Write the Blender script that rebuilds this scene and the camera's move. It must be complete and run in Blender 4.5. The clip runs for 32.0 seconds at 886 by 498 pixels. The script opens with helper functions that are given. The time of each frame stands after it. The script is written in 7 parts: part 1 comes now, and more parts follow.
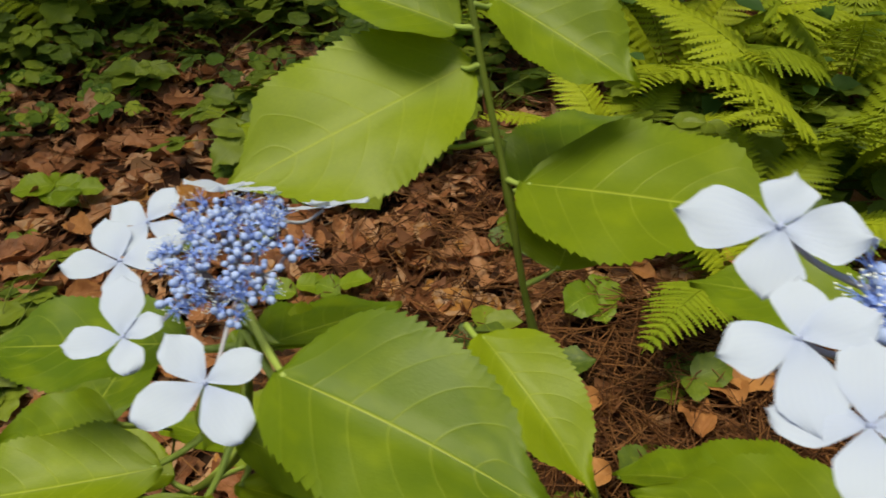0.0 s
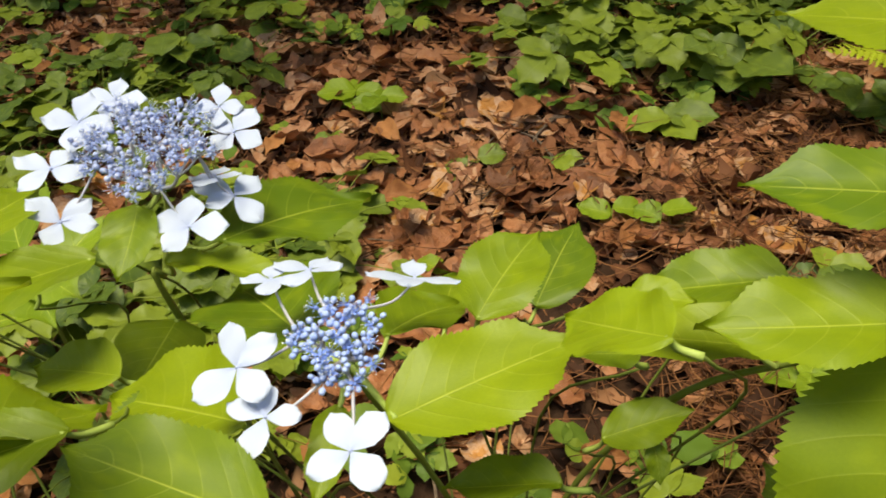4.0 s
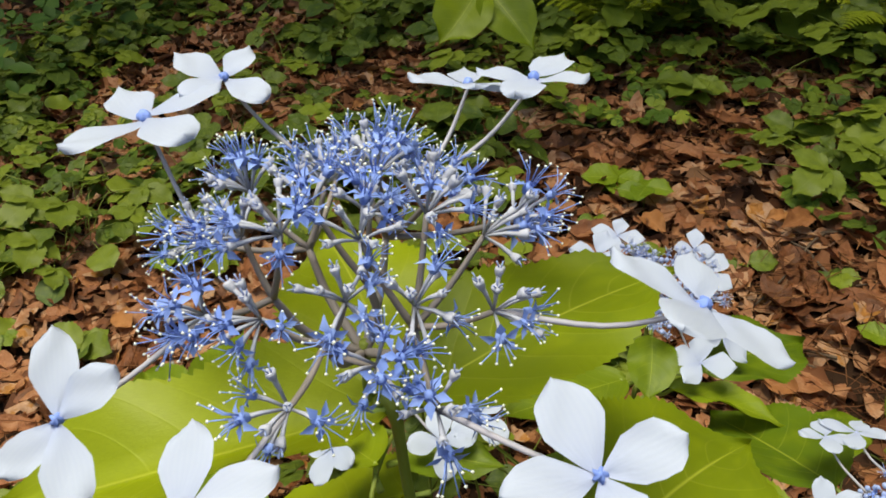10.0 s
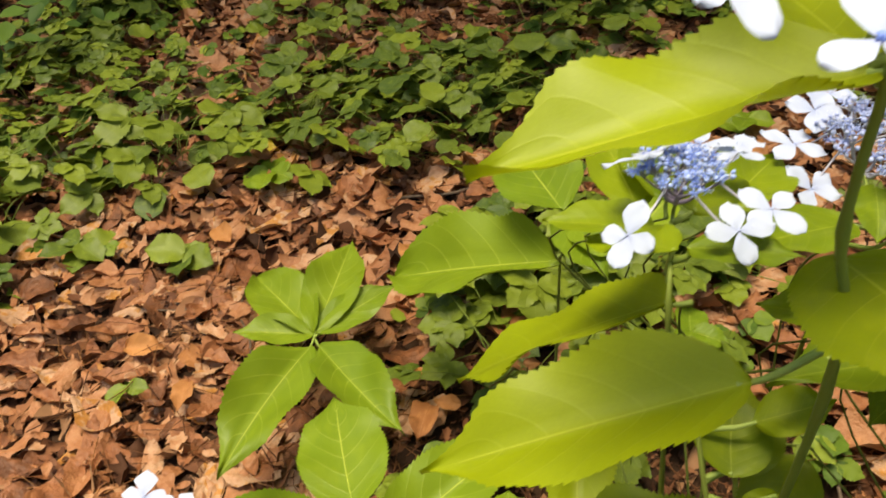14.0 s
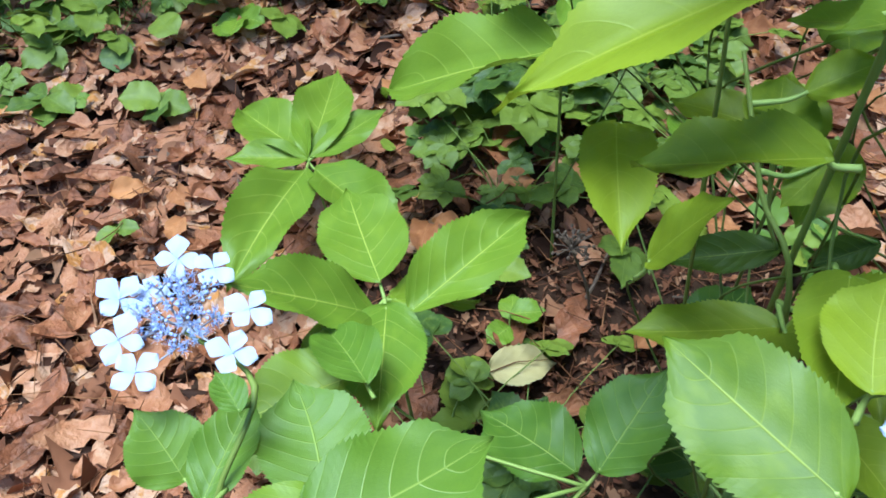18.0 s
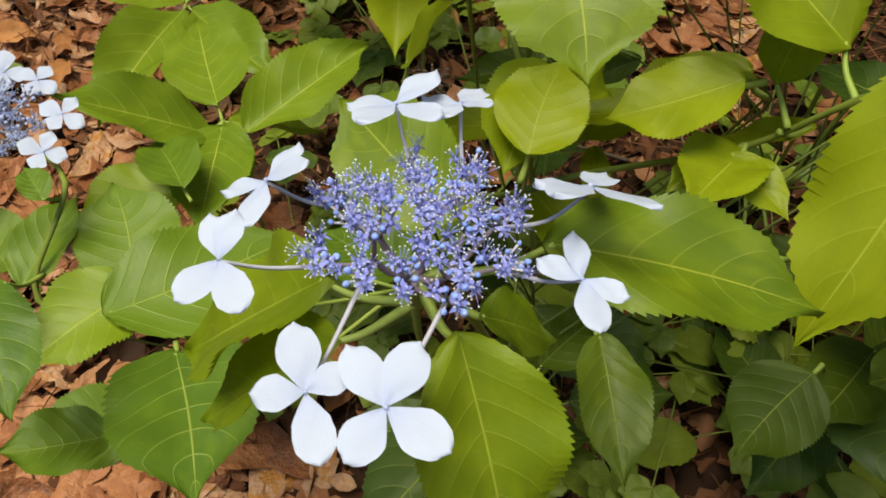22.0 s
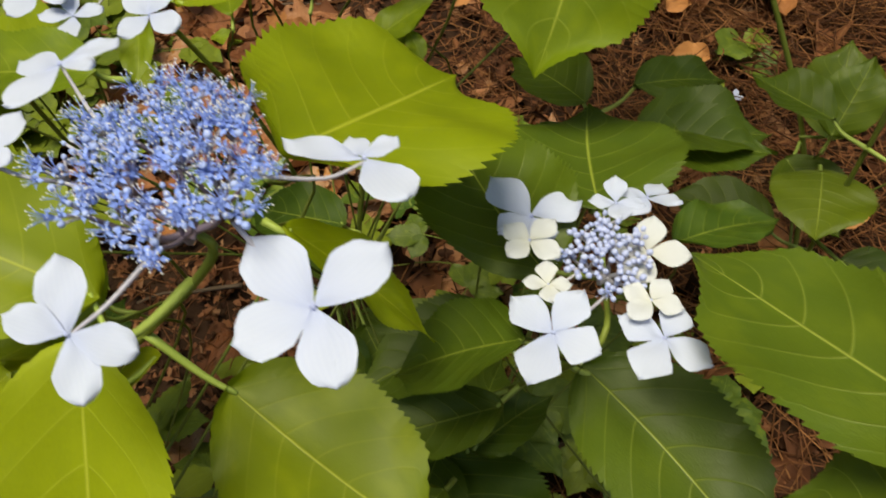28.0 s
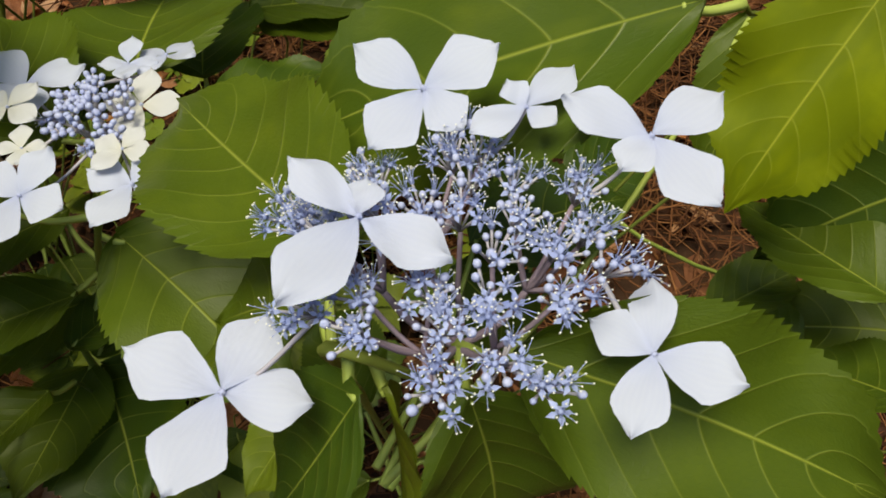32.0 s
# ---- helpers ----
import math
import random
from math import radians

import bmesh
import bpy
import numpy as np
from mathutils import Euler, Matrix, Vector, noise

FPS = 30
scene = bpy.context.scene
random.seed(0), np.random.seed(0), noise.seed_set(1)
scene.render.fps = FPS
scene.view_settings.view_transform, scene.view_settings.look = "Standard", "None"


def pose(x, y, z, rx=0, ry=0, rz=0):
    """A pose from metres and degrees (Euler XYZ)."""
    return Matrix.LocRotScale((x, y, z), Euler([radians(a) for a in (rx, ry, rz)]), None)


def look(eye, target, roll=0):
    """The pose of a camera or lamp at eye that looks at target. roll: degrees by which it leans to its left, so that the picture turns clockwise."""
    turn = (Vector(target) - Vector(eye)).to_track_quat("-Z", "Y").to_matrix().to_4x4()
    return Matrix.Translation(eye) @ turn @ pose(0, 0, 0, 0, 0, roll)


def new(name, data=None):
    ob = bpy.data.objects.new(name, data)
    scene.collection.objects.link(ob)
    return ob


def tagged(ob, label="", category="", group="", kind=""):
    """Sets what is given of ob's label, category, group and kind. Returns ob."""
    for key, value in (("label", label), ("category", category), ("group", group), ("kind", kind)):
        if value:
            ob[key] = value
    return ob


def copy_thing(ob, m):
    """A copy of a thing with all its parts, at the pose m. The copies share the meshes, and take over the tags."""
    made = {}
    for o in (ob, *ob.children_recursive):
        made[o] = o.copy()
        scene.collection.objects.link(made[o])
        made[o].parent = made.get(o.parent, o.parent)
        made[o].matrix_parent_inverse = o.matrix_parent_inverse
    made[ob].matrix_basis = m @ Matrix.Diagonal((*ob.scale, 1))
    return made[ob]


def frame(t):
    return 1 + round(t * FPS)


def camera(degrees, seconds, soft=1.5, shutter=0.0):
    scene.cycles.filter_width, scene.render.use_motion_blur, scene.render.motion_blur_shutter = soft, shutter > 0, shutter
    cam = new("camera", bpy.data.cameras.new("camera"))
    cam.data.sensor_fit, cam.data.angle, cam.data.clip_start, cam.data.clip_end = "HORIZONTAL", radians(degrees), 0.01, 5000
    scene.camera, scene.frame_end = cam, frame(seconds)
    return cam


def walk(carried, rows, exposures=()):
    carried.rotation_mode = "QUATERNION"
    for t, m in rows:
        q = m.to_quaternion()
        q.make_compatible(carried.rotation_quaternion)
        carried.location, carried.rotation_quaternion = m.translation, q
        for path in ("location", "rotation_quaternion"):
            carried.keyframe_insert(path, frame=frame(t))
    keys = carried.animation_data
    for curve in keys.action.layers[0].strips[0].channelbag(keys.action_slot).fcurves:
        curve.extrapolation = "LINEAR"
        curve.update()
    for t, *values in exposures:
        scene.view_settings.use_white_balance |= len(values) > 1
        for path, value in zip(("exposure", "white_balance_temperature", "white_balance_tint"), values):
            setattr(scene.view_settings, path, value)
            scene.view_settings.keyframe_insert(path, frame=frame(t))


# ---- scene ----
cam = camera(57.7, 32.0, 1.7, 0.4)
PATH = [
    (0, (0.0405, 0.0659, 1.0125), (-0.0024, 0.8956, 0.4558), -1.88),
    (0.5, (0.0135, 0.0642, 1.0184), (-0.049, 0.8886, 0.4559), -1.89),
    (1, (-0.0003, 0.0625, 1.0107), (-0.0722, 0.8802, 0.4396), -1.88),
    (1.5, (-0.0146, 0.0631, 1.0091), (-0.0927, 0.8778, 0.4346), -1.42),
    (2, (-0.0607, 0.0574, 1.0089), (-0.1515, 0.8732, 0.4376), -0.52),
    (2.5, (-0.1135, 0.0509, 1.0013), (-0.2381, 0.8572, 0.4231), -0.74),
    (3, (-0.1545, 0.032, 0.9933), (-0.3174, 0.8256, 0.4071), -1.02),
    (3.5, (-0.1859, 0.017, 0.9882), (-0.3805, 0.797, 0.3935), -2.04),
    (5.5, (-0.2469, -0.0101, 0.9867), (-0.5158, 0.7356, 0.3771), -5.51),
    (6, (-0.27, -0.0114, 0.9962), (-0.5573, 0.7336, 0.3941), -5.71),
    (6.5, (-0.2951, -0.0136, 1.0037), (-0.6006, 0.7283, 0.4069), -4.59),
    (7, (-0.3295, -0.0265, 1.0157), (-0.659, 0.7108, 0.426), -3.89),
    (7.5, (-0.3515, -0.0358, 1.0275), (-0.698, 0.6977, 0.4427), -3.66),
    (8, (-0.3707, -0.0505, 1.043), (-0.7247, 0.6866, 0.4673), -2.54),
    (8.5, (-0.3867, -0.0666, 1.0609), (-0.7481, 0.6727, 0.4927), -2.12),
    (9, (-0.3993, -0.0813, 1.0778), (-0.7721, 0.6552, 0.5135), -2.07),
    (9.5, (-0.4071, -0.0949, 1.0864), (-0.789, 0.644, 0.5313), -1.88),
    (10, (-0.4108, -0.1064, 1.091), (-0.7909, 0.6366, 0.5401), -1.53),
    (10.5, (-0.4109, -0.1173, 1.096), (-0.7946, 0.6284, 0.5511), -1.53),
    (11, (-0.4057, -0.1284, 1.1009), (-0.7978, 0.6158, 0.5601), -1.61),
    (11.5, (-0.4033, -0.1353, 1.0976), (-0.797, 0.6091, 0.5584), -1.90),
    (12, (-0.4105, -0.1407, 1.0909), (-0.795, 0.608, 0.5509), -2.34),
    (12.5, (-0.4307, -0.151, 1.0772), (-0.81, 0.5957, 0.5309), -2.17),
    (13, (-0.4495, -0.1671, 1.0652), (-0.8318, 0.5689, 0.5065), -1.95),
    (13.5, (-0.4761, -0.1906, 1.0501), (-0.8723, 0.5293, 0.4802), -2.63),
    (14, (-0.5039, -0.2187, 1.0251), (-0.904, 0.4894, 0.4433), -0.96),
    (14.5, (-0.5176, -0.2573, 1.0143), (-0.9165, 0.4395, 0.4182), -1.03),
    (15, (-0.5472, -0.2856, 0.9891), (-0.9383, 0.4011, 0.3763), -0.13),
    (15.5, (-0.5639, -0.3005, 0.9673), (-0.9503, 0.374, 0.3382), -0.89),
    (17.5, (-0.5281, -0.3144, 0.9264), (-0.8492, 0.3318, 0.2341), -0.33),
    (18, (-0.5217, -0.3102, 0.9333), (-0.8401, 0.3519, 0.255), -1.11),
    (18.5, (-0.484, -0.3207, 0.925), (-0.8065, 0.3273, 0.235), -2.22),
    (19, (-0.4397, -0.3279, 0.9254), (-0.7452, 0.2853, 0.1969), -2.01),
    (19.5, (-0.4268, -0.3263, 0.9229), (-0.703, 0.2641, 0.1645), -1.46),
    (20, (-0.4093, -0.3254, 0.923), (-0.6528, 0.2624, 0.1514), 0.56),
    (20.5, (-0.3943, -0.3185, 0.9287), (-0.6315, 0.2664, 0.1531), 0.51),
    (21, (-0.3929, -0.3238, 0.9332), (-0.6208, 0.2589, 0.1531), 1.57),
    (21.5, (-0.3861, -0.3308, 0.9393), (-0.6119, 0.2548, 0.1607), 1.86),
    (22, (-0.3751, -0.3322, 0.9384), (-0.6058, 0.2498, 0.1587), 2.20),
    (22.5, (-0.3637, -0.3302, 0.939), (-0.5887, 0.2453, 0.1528), 2.41),
    (23, (-0.346, -0.3204, 0.9341), (-0.5631, 0.2495, 0.1416), 1.94),
    (23.5, (-0.3236, -0.2934, 0.9404), (-0.5372, 0.2811, 0.1502), -0.18),
    (24, (-0.2992, -0.2447, 0.9592), (-0.4861, 0.3526, 0.1792), -3.00),
    (24.5, (-0.2832, -0.2165, 0.9755), (-0.4087, 0.4106, 0.2067), -1.77),
    (25, (-0.2658, -0.1876, 0.9775), (-0.3635, 0.4501, 0.2134), -2.40),
    (25.5, (-0.2499, -0.172, 0.9832), (-0.3298, 0.4773, 0.2268), -3.80),
    (27.5, (-0.173, -0.1522, 0.9608), (-0.1933, 0.5108, 0.2124), -7.30),
    (28, (-0.1619, -0.1636, 0.952), (-0.1801, 0.4868, 0.1926), -7.39),
    (28.5, (-0.1274, -0.1758, 0.941), (-0.1283, 0.4611, 0.17), -8.28),
    (29, (-0.0886, -0.1852, 0.9332), (-0.0658, 0.4391, 0.1523), -8.51),
    (29.5, (-0.0554, -0.197, 0.9245), (-0.01, 0.4101, 0.1311), -9.16),
    (30, (-0.0335, -0.2099, 0.9161), (0.0312, 0.3758, 0.1081), -8.23),
    (30.5, (-0.018, -0.2156, 0.908), (0.0551, 0.3592, 0.093), -8.17),
    (31, (-0.0049, -0.2187, 0.9086), (0.0775, 0.3545, 0.0933), -7.85),
    (31.5, (0.0017, -0.2205, 0.906), (0.0868, 0.3513, 0.0901), -7.77),
    (32, (0.0084, -0.2219, 0.9056), (0.1056, 0.3541, 0.094), -6.38),
]
EXPOSURES = [(0, 1.0, 8200, 5), (1, 1.55, 8300, 8), (3, 1.62, 8200, 8), (6, 1.57, 7900, 10), (7.5, 1.62, 7600, 10), (9, 1.1, 7700, 8), (12, 1.36, 8300, 10), (13.5, 1.47, 8500, 12), (14.5, 1.8, 8300, 13), (15.2, 1.95, 7200, 10), (17.5, 1.90, 4900, 5), (19, 1.71, 5250, 5), (20, 1.22, 5750, 6), (21, 1.1, 7000, 8), (22, 1.13, 7800, 9), (23, 1.27, 8200, 12), (24, 1.62, 8800, 15), (25, 1.52, 8500, 13), (26.5, 1.33, 8200, 11), (28, 1.15, 8300, 10), (29, 1.38, 8600, 11), (30, 1.25, 8800, 11), (32, 0.96, 8300, 11)]
walk(cam, [(t, look(eye, target, roll)) for t, eye, target, roll in PATH], EXPOSURES)

# ---- light: bright shade under high trees ----
world = bpy.data.worlds.new("woodland_sky")
scene.world = world
world.use_nodes = True
wn = world.node_tree
sky = wn.nodes.new("ShaderNodeTexSky")
sky.sky_type, sky.sun_disc = "NISHITA", False
sky.sun_elevation, sky.sun_rotation = radians(81), radians(234)
wn.links.new(sky.outputs[0], wn.nodes["Background"].inputs[0])
wn.nodes["Background"].inputs[1].default_value = 0.105
sun = new("sun", bpy.data.lights.new("sun", "SUN"))
sun.data.energy, sun.data.angle, sun.data.color = 2.9, radians(32), (0.95, 0.98, 0.88)
sun.matrix_world = look((-0.77, -0.56, 6.0), (0, 0, 0))


# ---- materials ----
def nodes_of(name):
    m = bpy.data.materials.new(name)
    m.use_nodes = True
    nt = m.node_tree
    return m, nt, nt.nodes["Principled BSDF"], nt.nodes["Material Output"]


def calc(nt, op, a, b=None, c=None):
    n = nt.nodes.new("ShaderNodeMath")
    n.operation = op
    for i, v in enumerate((a, b, c)):
        if v is None:
            continue
        if isinstance(v, (int, float)):
            n.inputs[i].default_value = v
        else:
            nt.links.new(v, n.inputs[i])
    return n.outputs[0]


def blend(nt, fac, a, b, how="MIX"):
    n = nt.nodes.new("ShaderNodeMix")
    n.data_type, n.blend_type = "RGBA", how
    for sock, v in ((n.inputs[0], fac), (n.inputs[6], a), (n.inputs[7], b)):
        if isinstance(v, (int, float)):
            sock.default_value = v
        elif isinstance(v, tuple):
            sock.default_value = (*v, 1)
        else:
            nt.links.new(v, sock)
    return n.outputs[2]


def noise_of(nt, scale, detail=3.0, coords="Object"):
    tc = nt.nodes.new("ShaderNodeTexCoord")
    n = nt.nodes.new("ShaderNodeTexNoise")
    n.inputs["Scale"].default_value, n.inputs["Detail"].default_value = scale, detail
    nt.links.new(tc.outputs[coords], n.inputs["Vector"])
    return n.outputs["Fac"]


def ramp(nt, fac, stops):
    n = nt.nodes.new("ShaderNodeValToRGB")
    while len(n.color_ramp.elements) < len(stops):
        n.color_ramp.elements.new(0.5)
    for e, (p, col) in zip(n.color_ramp.elements, stops):
        e.position, e.color = p, (*col, 1)
    nt.links.new(fac, n.inputs[0])
    return n.outputs[0]


def bumped(nt, bsdf, height, strength, distance):
    n = nt.nodes.new("ShaderNodeBump")
    n.inputs["Strength"].default_value, n.inputs["Distance"].default_value = strength, distance
    nt.links.new(height, n.inputs["Height"])
    nt.links.new(n.outputs[0], bsdf.inputs["Normal"])
    return n.outputs[0]


def see_through(nt, bsdf, out, colour, share):
    tr = nt.nodes.new("ShaderNodeBsdfTranslucent")
    mix = nt.nodes.new("ShaderNodeMixShader")
    mix.inputs[0].default_value = share
    if isinstance(colour, tuple):
        tr.inputs[0].default_value = (*colour, 1)
    else:
        nt.links.new(colour, tr.inputs[0])
    nt.links.new(bsdf.outputs[0], mix.inputs[1])
    nt.links.new(tr.outputs[0], mix.inputs[2])
    nt.links.new(mix.outputs[0], out.inputs[0])


def leaf_material(name, dark, light, vein, veins=8.0, rough=0.42, share=0.3, relief=0.5, spots=0.25, sides=0.22):
    m, nt, bsdf, out = nodes_of(name)
    uv = nt.nodes.new("ShaderNodeUVMap")
    sep = nt.nodes.new("ShaderNodeSeparateXYZ")
    nt.links.new(uv.outputs[0], sep.inputs[0])
    u, v = sep.outputs[0], sep.outputs[1]
    a = calc(nt, "ABSOLUTE", calc(nt, "SUBTRACT", calc(nt, "MULTIPLY", v, 2.0), 1.0))
    bend = calc(nt, "MULTIPLY", calc(nt, "POWER", a, 1.35), 1.9)
    run = calc(nt, "SUBTRACT", calc(nt, "MULTIPLY", u, veins), bend)
    wave = calc(nt, "PINGPONG", run, 0.5)
    side = calc(nt, "SUBTRACT", 1.0, calc(nt, "SMOOTH_MIN", calc(nt, "MULTIPLY", wave, 24.0), 1.0, 0.3))
    side = calc(nt, "MULTIPLY", calc(nt, "MAXIMUM", side, 0.0), calc(nt, "SUBTRACT", 1.0, calc(nt, "MULTIPLY", a, 0.75)))
    mid = calc(nt, "MAXIMUM", calc(nt, "SUBTRACT", 1.0, calc(nt, "MULTIPLY", a, 42.0)), 0.0)
    lines = calc(nt, "MAXIMUM", calc(nt, "MULTIPLY", side, sides), mid)
    info = nt.nodes.new("ShaderNodeObjectInfo")
    patch = noise_of(nt, 3.0, 3.0)
    tone = calc(nt, "ADD", calc(nt, "MULTIPLY", info.outputs["Random"], 0.85), calc(nt, "MULTIPLY", calc(nt, "SUBTRACT", patch, 0.35), spots * 2))
    base = blend(nt, calc(nt, "MAXIMUM", calc(nt, "MINIMUM", tone, 1.0), 0.0), dark, light)
    fine = noise_of(nt, 60.0, 2.0, "UV")
    base = blend(nt, calc(nt, "MULTIPLY", fine, 0.35), base, dark)
    net = nt.nodes.new("ShaderNodeTexVoronoi")
    net.feature = "DISTANCE_TO_EDGE"
    net.inputs["Scale"].default_value = 46.0
    nt.links.new(uv.outputs[0], net.inputs["Vector"])
    mesh_lines = calc(nt, "MAXIMUM", calc(nt, "SUBTRACT", 1.0, calc(nt, "MULTIPLY", net.outputs["Distance"], 9.0)), 0.0)
    base = blend(nt, calc(nt, "MULTIPLY", mesh_lines, 0.10), base, dark)
    broad = noise_of(nt, 5.0, 2.0, "UV")
    base = blend(nt, calc(nt, "MULTIPLY", calc(nt, "MAXIMUM", calc(nt, "SUBTRACT", broad, 0.5), 0.0), 1.6), base, light)
    col = blend(nt, calc(nt, "MULTIPLY", lines, 0.75), base, vein)
    nt.links.new(col, bsdf.inputs["Base Color"])
    bsdf.inputs["Roughness"].default_value = rough
    bsdf.inputs["Specular IOR Level"].default_value = 0.28
    pillow = calc(nt, "SUBTRACT", calc(nt, "MULTIPLY", calc(nt, "POWER", wave, 0.6), 0.8), calc(nt, "MULTIPLY", lines, 0.8))
    pillow = calc(nt, "SUBTRACT", calc(nt, "ADD", pillow, calc(nt, "MULTIPLY", fine, 0.2)), calc(nt, "MULTIPLY", mesh_lines, 0.05))
    bumped(nt, bsdf, pillow, relief * 0.7, 0.0018)
    see_through(nt, bsdf, out, blend(nt, 0.5, col, light), share)
    return m


def simple_material(name, a, b, scale=30.0, rough=0.6, relief=0.2, depth=0.001, share=0.0, vary=0.5):
    m, nt, bsdf, out = nodes_of(name)
    info = nt.nodes.new("ShaderNodeObjectInfo")
    f = calc(nt, "ADD", calc(nt, "MULTIPLY", noise_of(nt, scale, 4.0), 1.0 - vary), calc(nt, "MULTIPLY", info.outputs["Random"], vary))
    col = blend(nt, f, a, b)
    nt.links.new(col, bsdf.inputs["Base Color"])
    bsdf.inputs["Roughness"].default_value = rough
    bsdf.inputs["Specular IOR Level"].default_value = 0.2
    bumped(nt, bsdf, noise_of(nt, scale * 3, 3.0), relief, depth)
    if share:
        see_through(nt, bsdf, out, col, share)
    return m


def island_material(name, stops, rough=0.75, scale=40.0, share=0.0, relief=0.4):
    m, nt, bsdf, out = nodes_of(name)
    geo = nt.nodes.new("ShaderNodeNewGeometry")
    col = ramp(nt, geo.outputs["Random Per Island"], stops)
    col = blend(nt, calc(nt, "MULTIPLY", noise_of(nt, scale, 4.0), 0.4), col, stops[0][1])
    nt.links.new(col, bsdf.inputs["Base Color"])
    bsdf.inputs["Roughness"].default_value = rough
    bsdf.inputs["Specular IOR Level"].default_value = 0.15
    bumped(nt, bsdf, noise_of(nt, scale * 2.5, 3.0), relief, 0.003)
    if share:
        see_through(nt, bsdf, out, col, share)
    return m


def dead_leaf_material(name, stops):
    """Dry leaves: a tone for each leaf, blotches, fine streaks and wrinkles."""
    m, nt, bsdf, out = nodes_of(name)
    geo = nt.nodes.new("ShaderNodeNewGeometry")
    blotch = calc(nt, "MULTIPLY", calc(nt, "SUBTRACT", noise_of(nt, 55.0, 4.0), 0.5), 0.75)
    tone = calc(nt, "ADD", geo.outputs["Random Per Island"], blotch)
    col = ramp(nt, calc(nt, "MAXIMUM", calc(nt, "MINIMUM", tone, 1.0), 0.0), stops)
    streak = calc(nt, "MULTIPLY", noise_of(nt, 190.0, 5.0), 0.6)
    col = blend(nt, streak, col, stops[1][1])
    nt.links.new(col, bsdf.inputs["Base Color"])
    nt.links.new(calc(nt, "ADD", calc(nt, "MULTIPLY", noise_of(nt, 40.0, 3.0), 0.5), 0.3), bsdf.inputs["Roughness"])
    bsdf.inputs["Specular IOR Level"].default_value = 0.3
    wrinkle = calc(nt, "ADD", noise_of(nt, 60.0, 3.0), calc(nt, "MULTIPLY", noise_of(nt, 220.0, 3.0), 0.35))
    bumped(nt, bsdf, wrinkle, 0.8, 0.008)
    see_through(nt, bsdf, out, col, 0.12)
    return m


def petal_material(name, body, throat, share=0.25):
    m, nt, bsdf, out = nodes_of(name)
    uv = nt.nodes.new("ShaderNodeUVMap")
    sep = nt.nodes.new("ShaderNodeSeparateXYZ")
    nt.links.new(uv.outputs[0], sep.inputs[0])
    near = calc(nt, "POWER", calc(nt, "SUBTRACT", 1.0, sep.outputs[0]), 3.0)
    lines = calc(nt, "PINGPONG", calc(nt, "MULTIPLY", sep.outputs[1], 9.0), 0.5)
    vein = calc(nt, "MULTIPLY", calc(nt, "SUBTRACT", 0.5, lines), 0.22)
    info = nt.nodes.new("ShaderNodeObjectInfo")
    f = calc(nt, "ADD", calc(nt, "MULTIPLY", near, 0.75), calc(nt, "ADD", vein, calc(nt, "MULTIPLY", info.outputs["Random"], 0.12)))
    col = blend(nt, calc(nt, "MINIMUM", f, 1.0), body, throat)
    nt.links.new(col, bsdf.inputs["Base Color"])
    bsdf.inputs["Roughness"].default_value = 0.55
    bsdf.inputs["Specular IOR Level"].default_value = 0.25
    bumped(nt, bsdf, calc(nt, "ADD", lines, noise_of(nt, 400.0, 2.0)), 0.25, 0.0007)
    see_through(nt, bsdf, out, col, share)
    return m


LEAF = leaf_material("hydrangea_leaf", (0.075, 0.135, 0.008), (0.25, 0.315, 0.012), (0.42, 0.47, 0.06), 7.0, 0.45, 0.36, 0.26, 0.35, 0.42)
# Yellower, lighter LEAF copy; light on shoots F, I and M is in the colour.
SUNNY = leaf_material("sunlit_yellow_green_leaf", (0.145, 0.20, 0.008), (0.30, 0.355, 0.012), (0.48, 0.51, 0.06), 7.0, 0.45, 0.36, 0.24, 0.35, 0.36)
# Darker leaf copies: shade on low and inner leaves is put into the colour.
HALF_SHADED = leaf_material("mid_green_leaf_shaded", (0.052, 0.094, 0.009), (0.135, 0.178, 0.012), (0.34, 0.40, 0.07), 7.0, 0.42, 0.32, 0.5, 0.35, 0.5)
SHADED = leaf_material("deep_green_leaf_shaded", (0.030, 0.066, 0.0065), (0.080, 0.119, 0.008), (0.34, 0.40, 0.06), 7.0, 0.45, 0.28, 0.5, 0.35, 0.45)
VEINED = leaf_material("veined_leaf", (0.055, 0.115, 0.012), (0.145, 0.225, 0.015), (0.34, 0.42, 0.08), 7.0, 0.45, 0.26, 0.5, 0.3, 0.75)
FRESH = leaf_material("young_leaf", (0.115, 0.190, 0.012), (0.225, 0.300, 0.018), (0.50, 0.55, 0.09), 7.0, 0.45, 0.28, 0.45, 0.3, 0.5)
YELLOW = leaf_material("yellowed_leaf", (0.5, 0.36, 0.03), (0.62, 0.45, 0.05), (0.6, 0.5, 0.15))
CREEPER = leaf_material("creeper_leaf", (0.040, 0.078, 0.014), (0.24, 0.29, 0.025), (0.20, 0.26, 0.06), 6.0, 0.5, 0.2, 0.22)
# The bright yellow end puts sunlight on the fronds into the colour.
FERN = simple_material("fern_green_sunlit", (0.12, 0.19, 0.012), (0.50, 0.54, 0.035), 8.0, 0.55, 0.2, 0.001, 0.3)
STEM = simple_material("green_stem", (0.11, 0.145, 0.022), (0.20, 0.24, 0.045), 60.0, 0.5, 0.3, 0.0006)
RIB = simple_material("pale_petiole", (0.20, 0.28, 0.05), (0.30, 0.36, 0.09), 60.0, 0.45, 0.2, 0.0005)
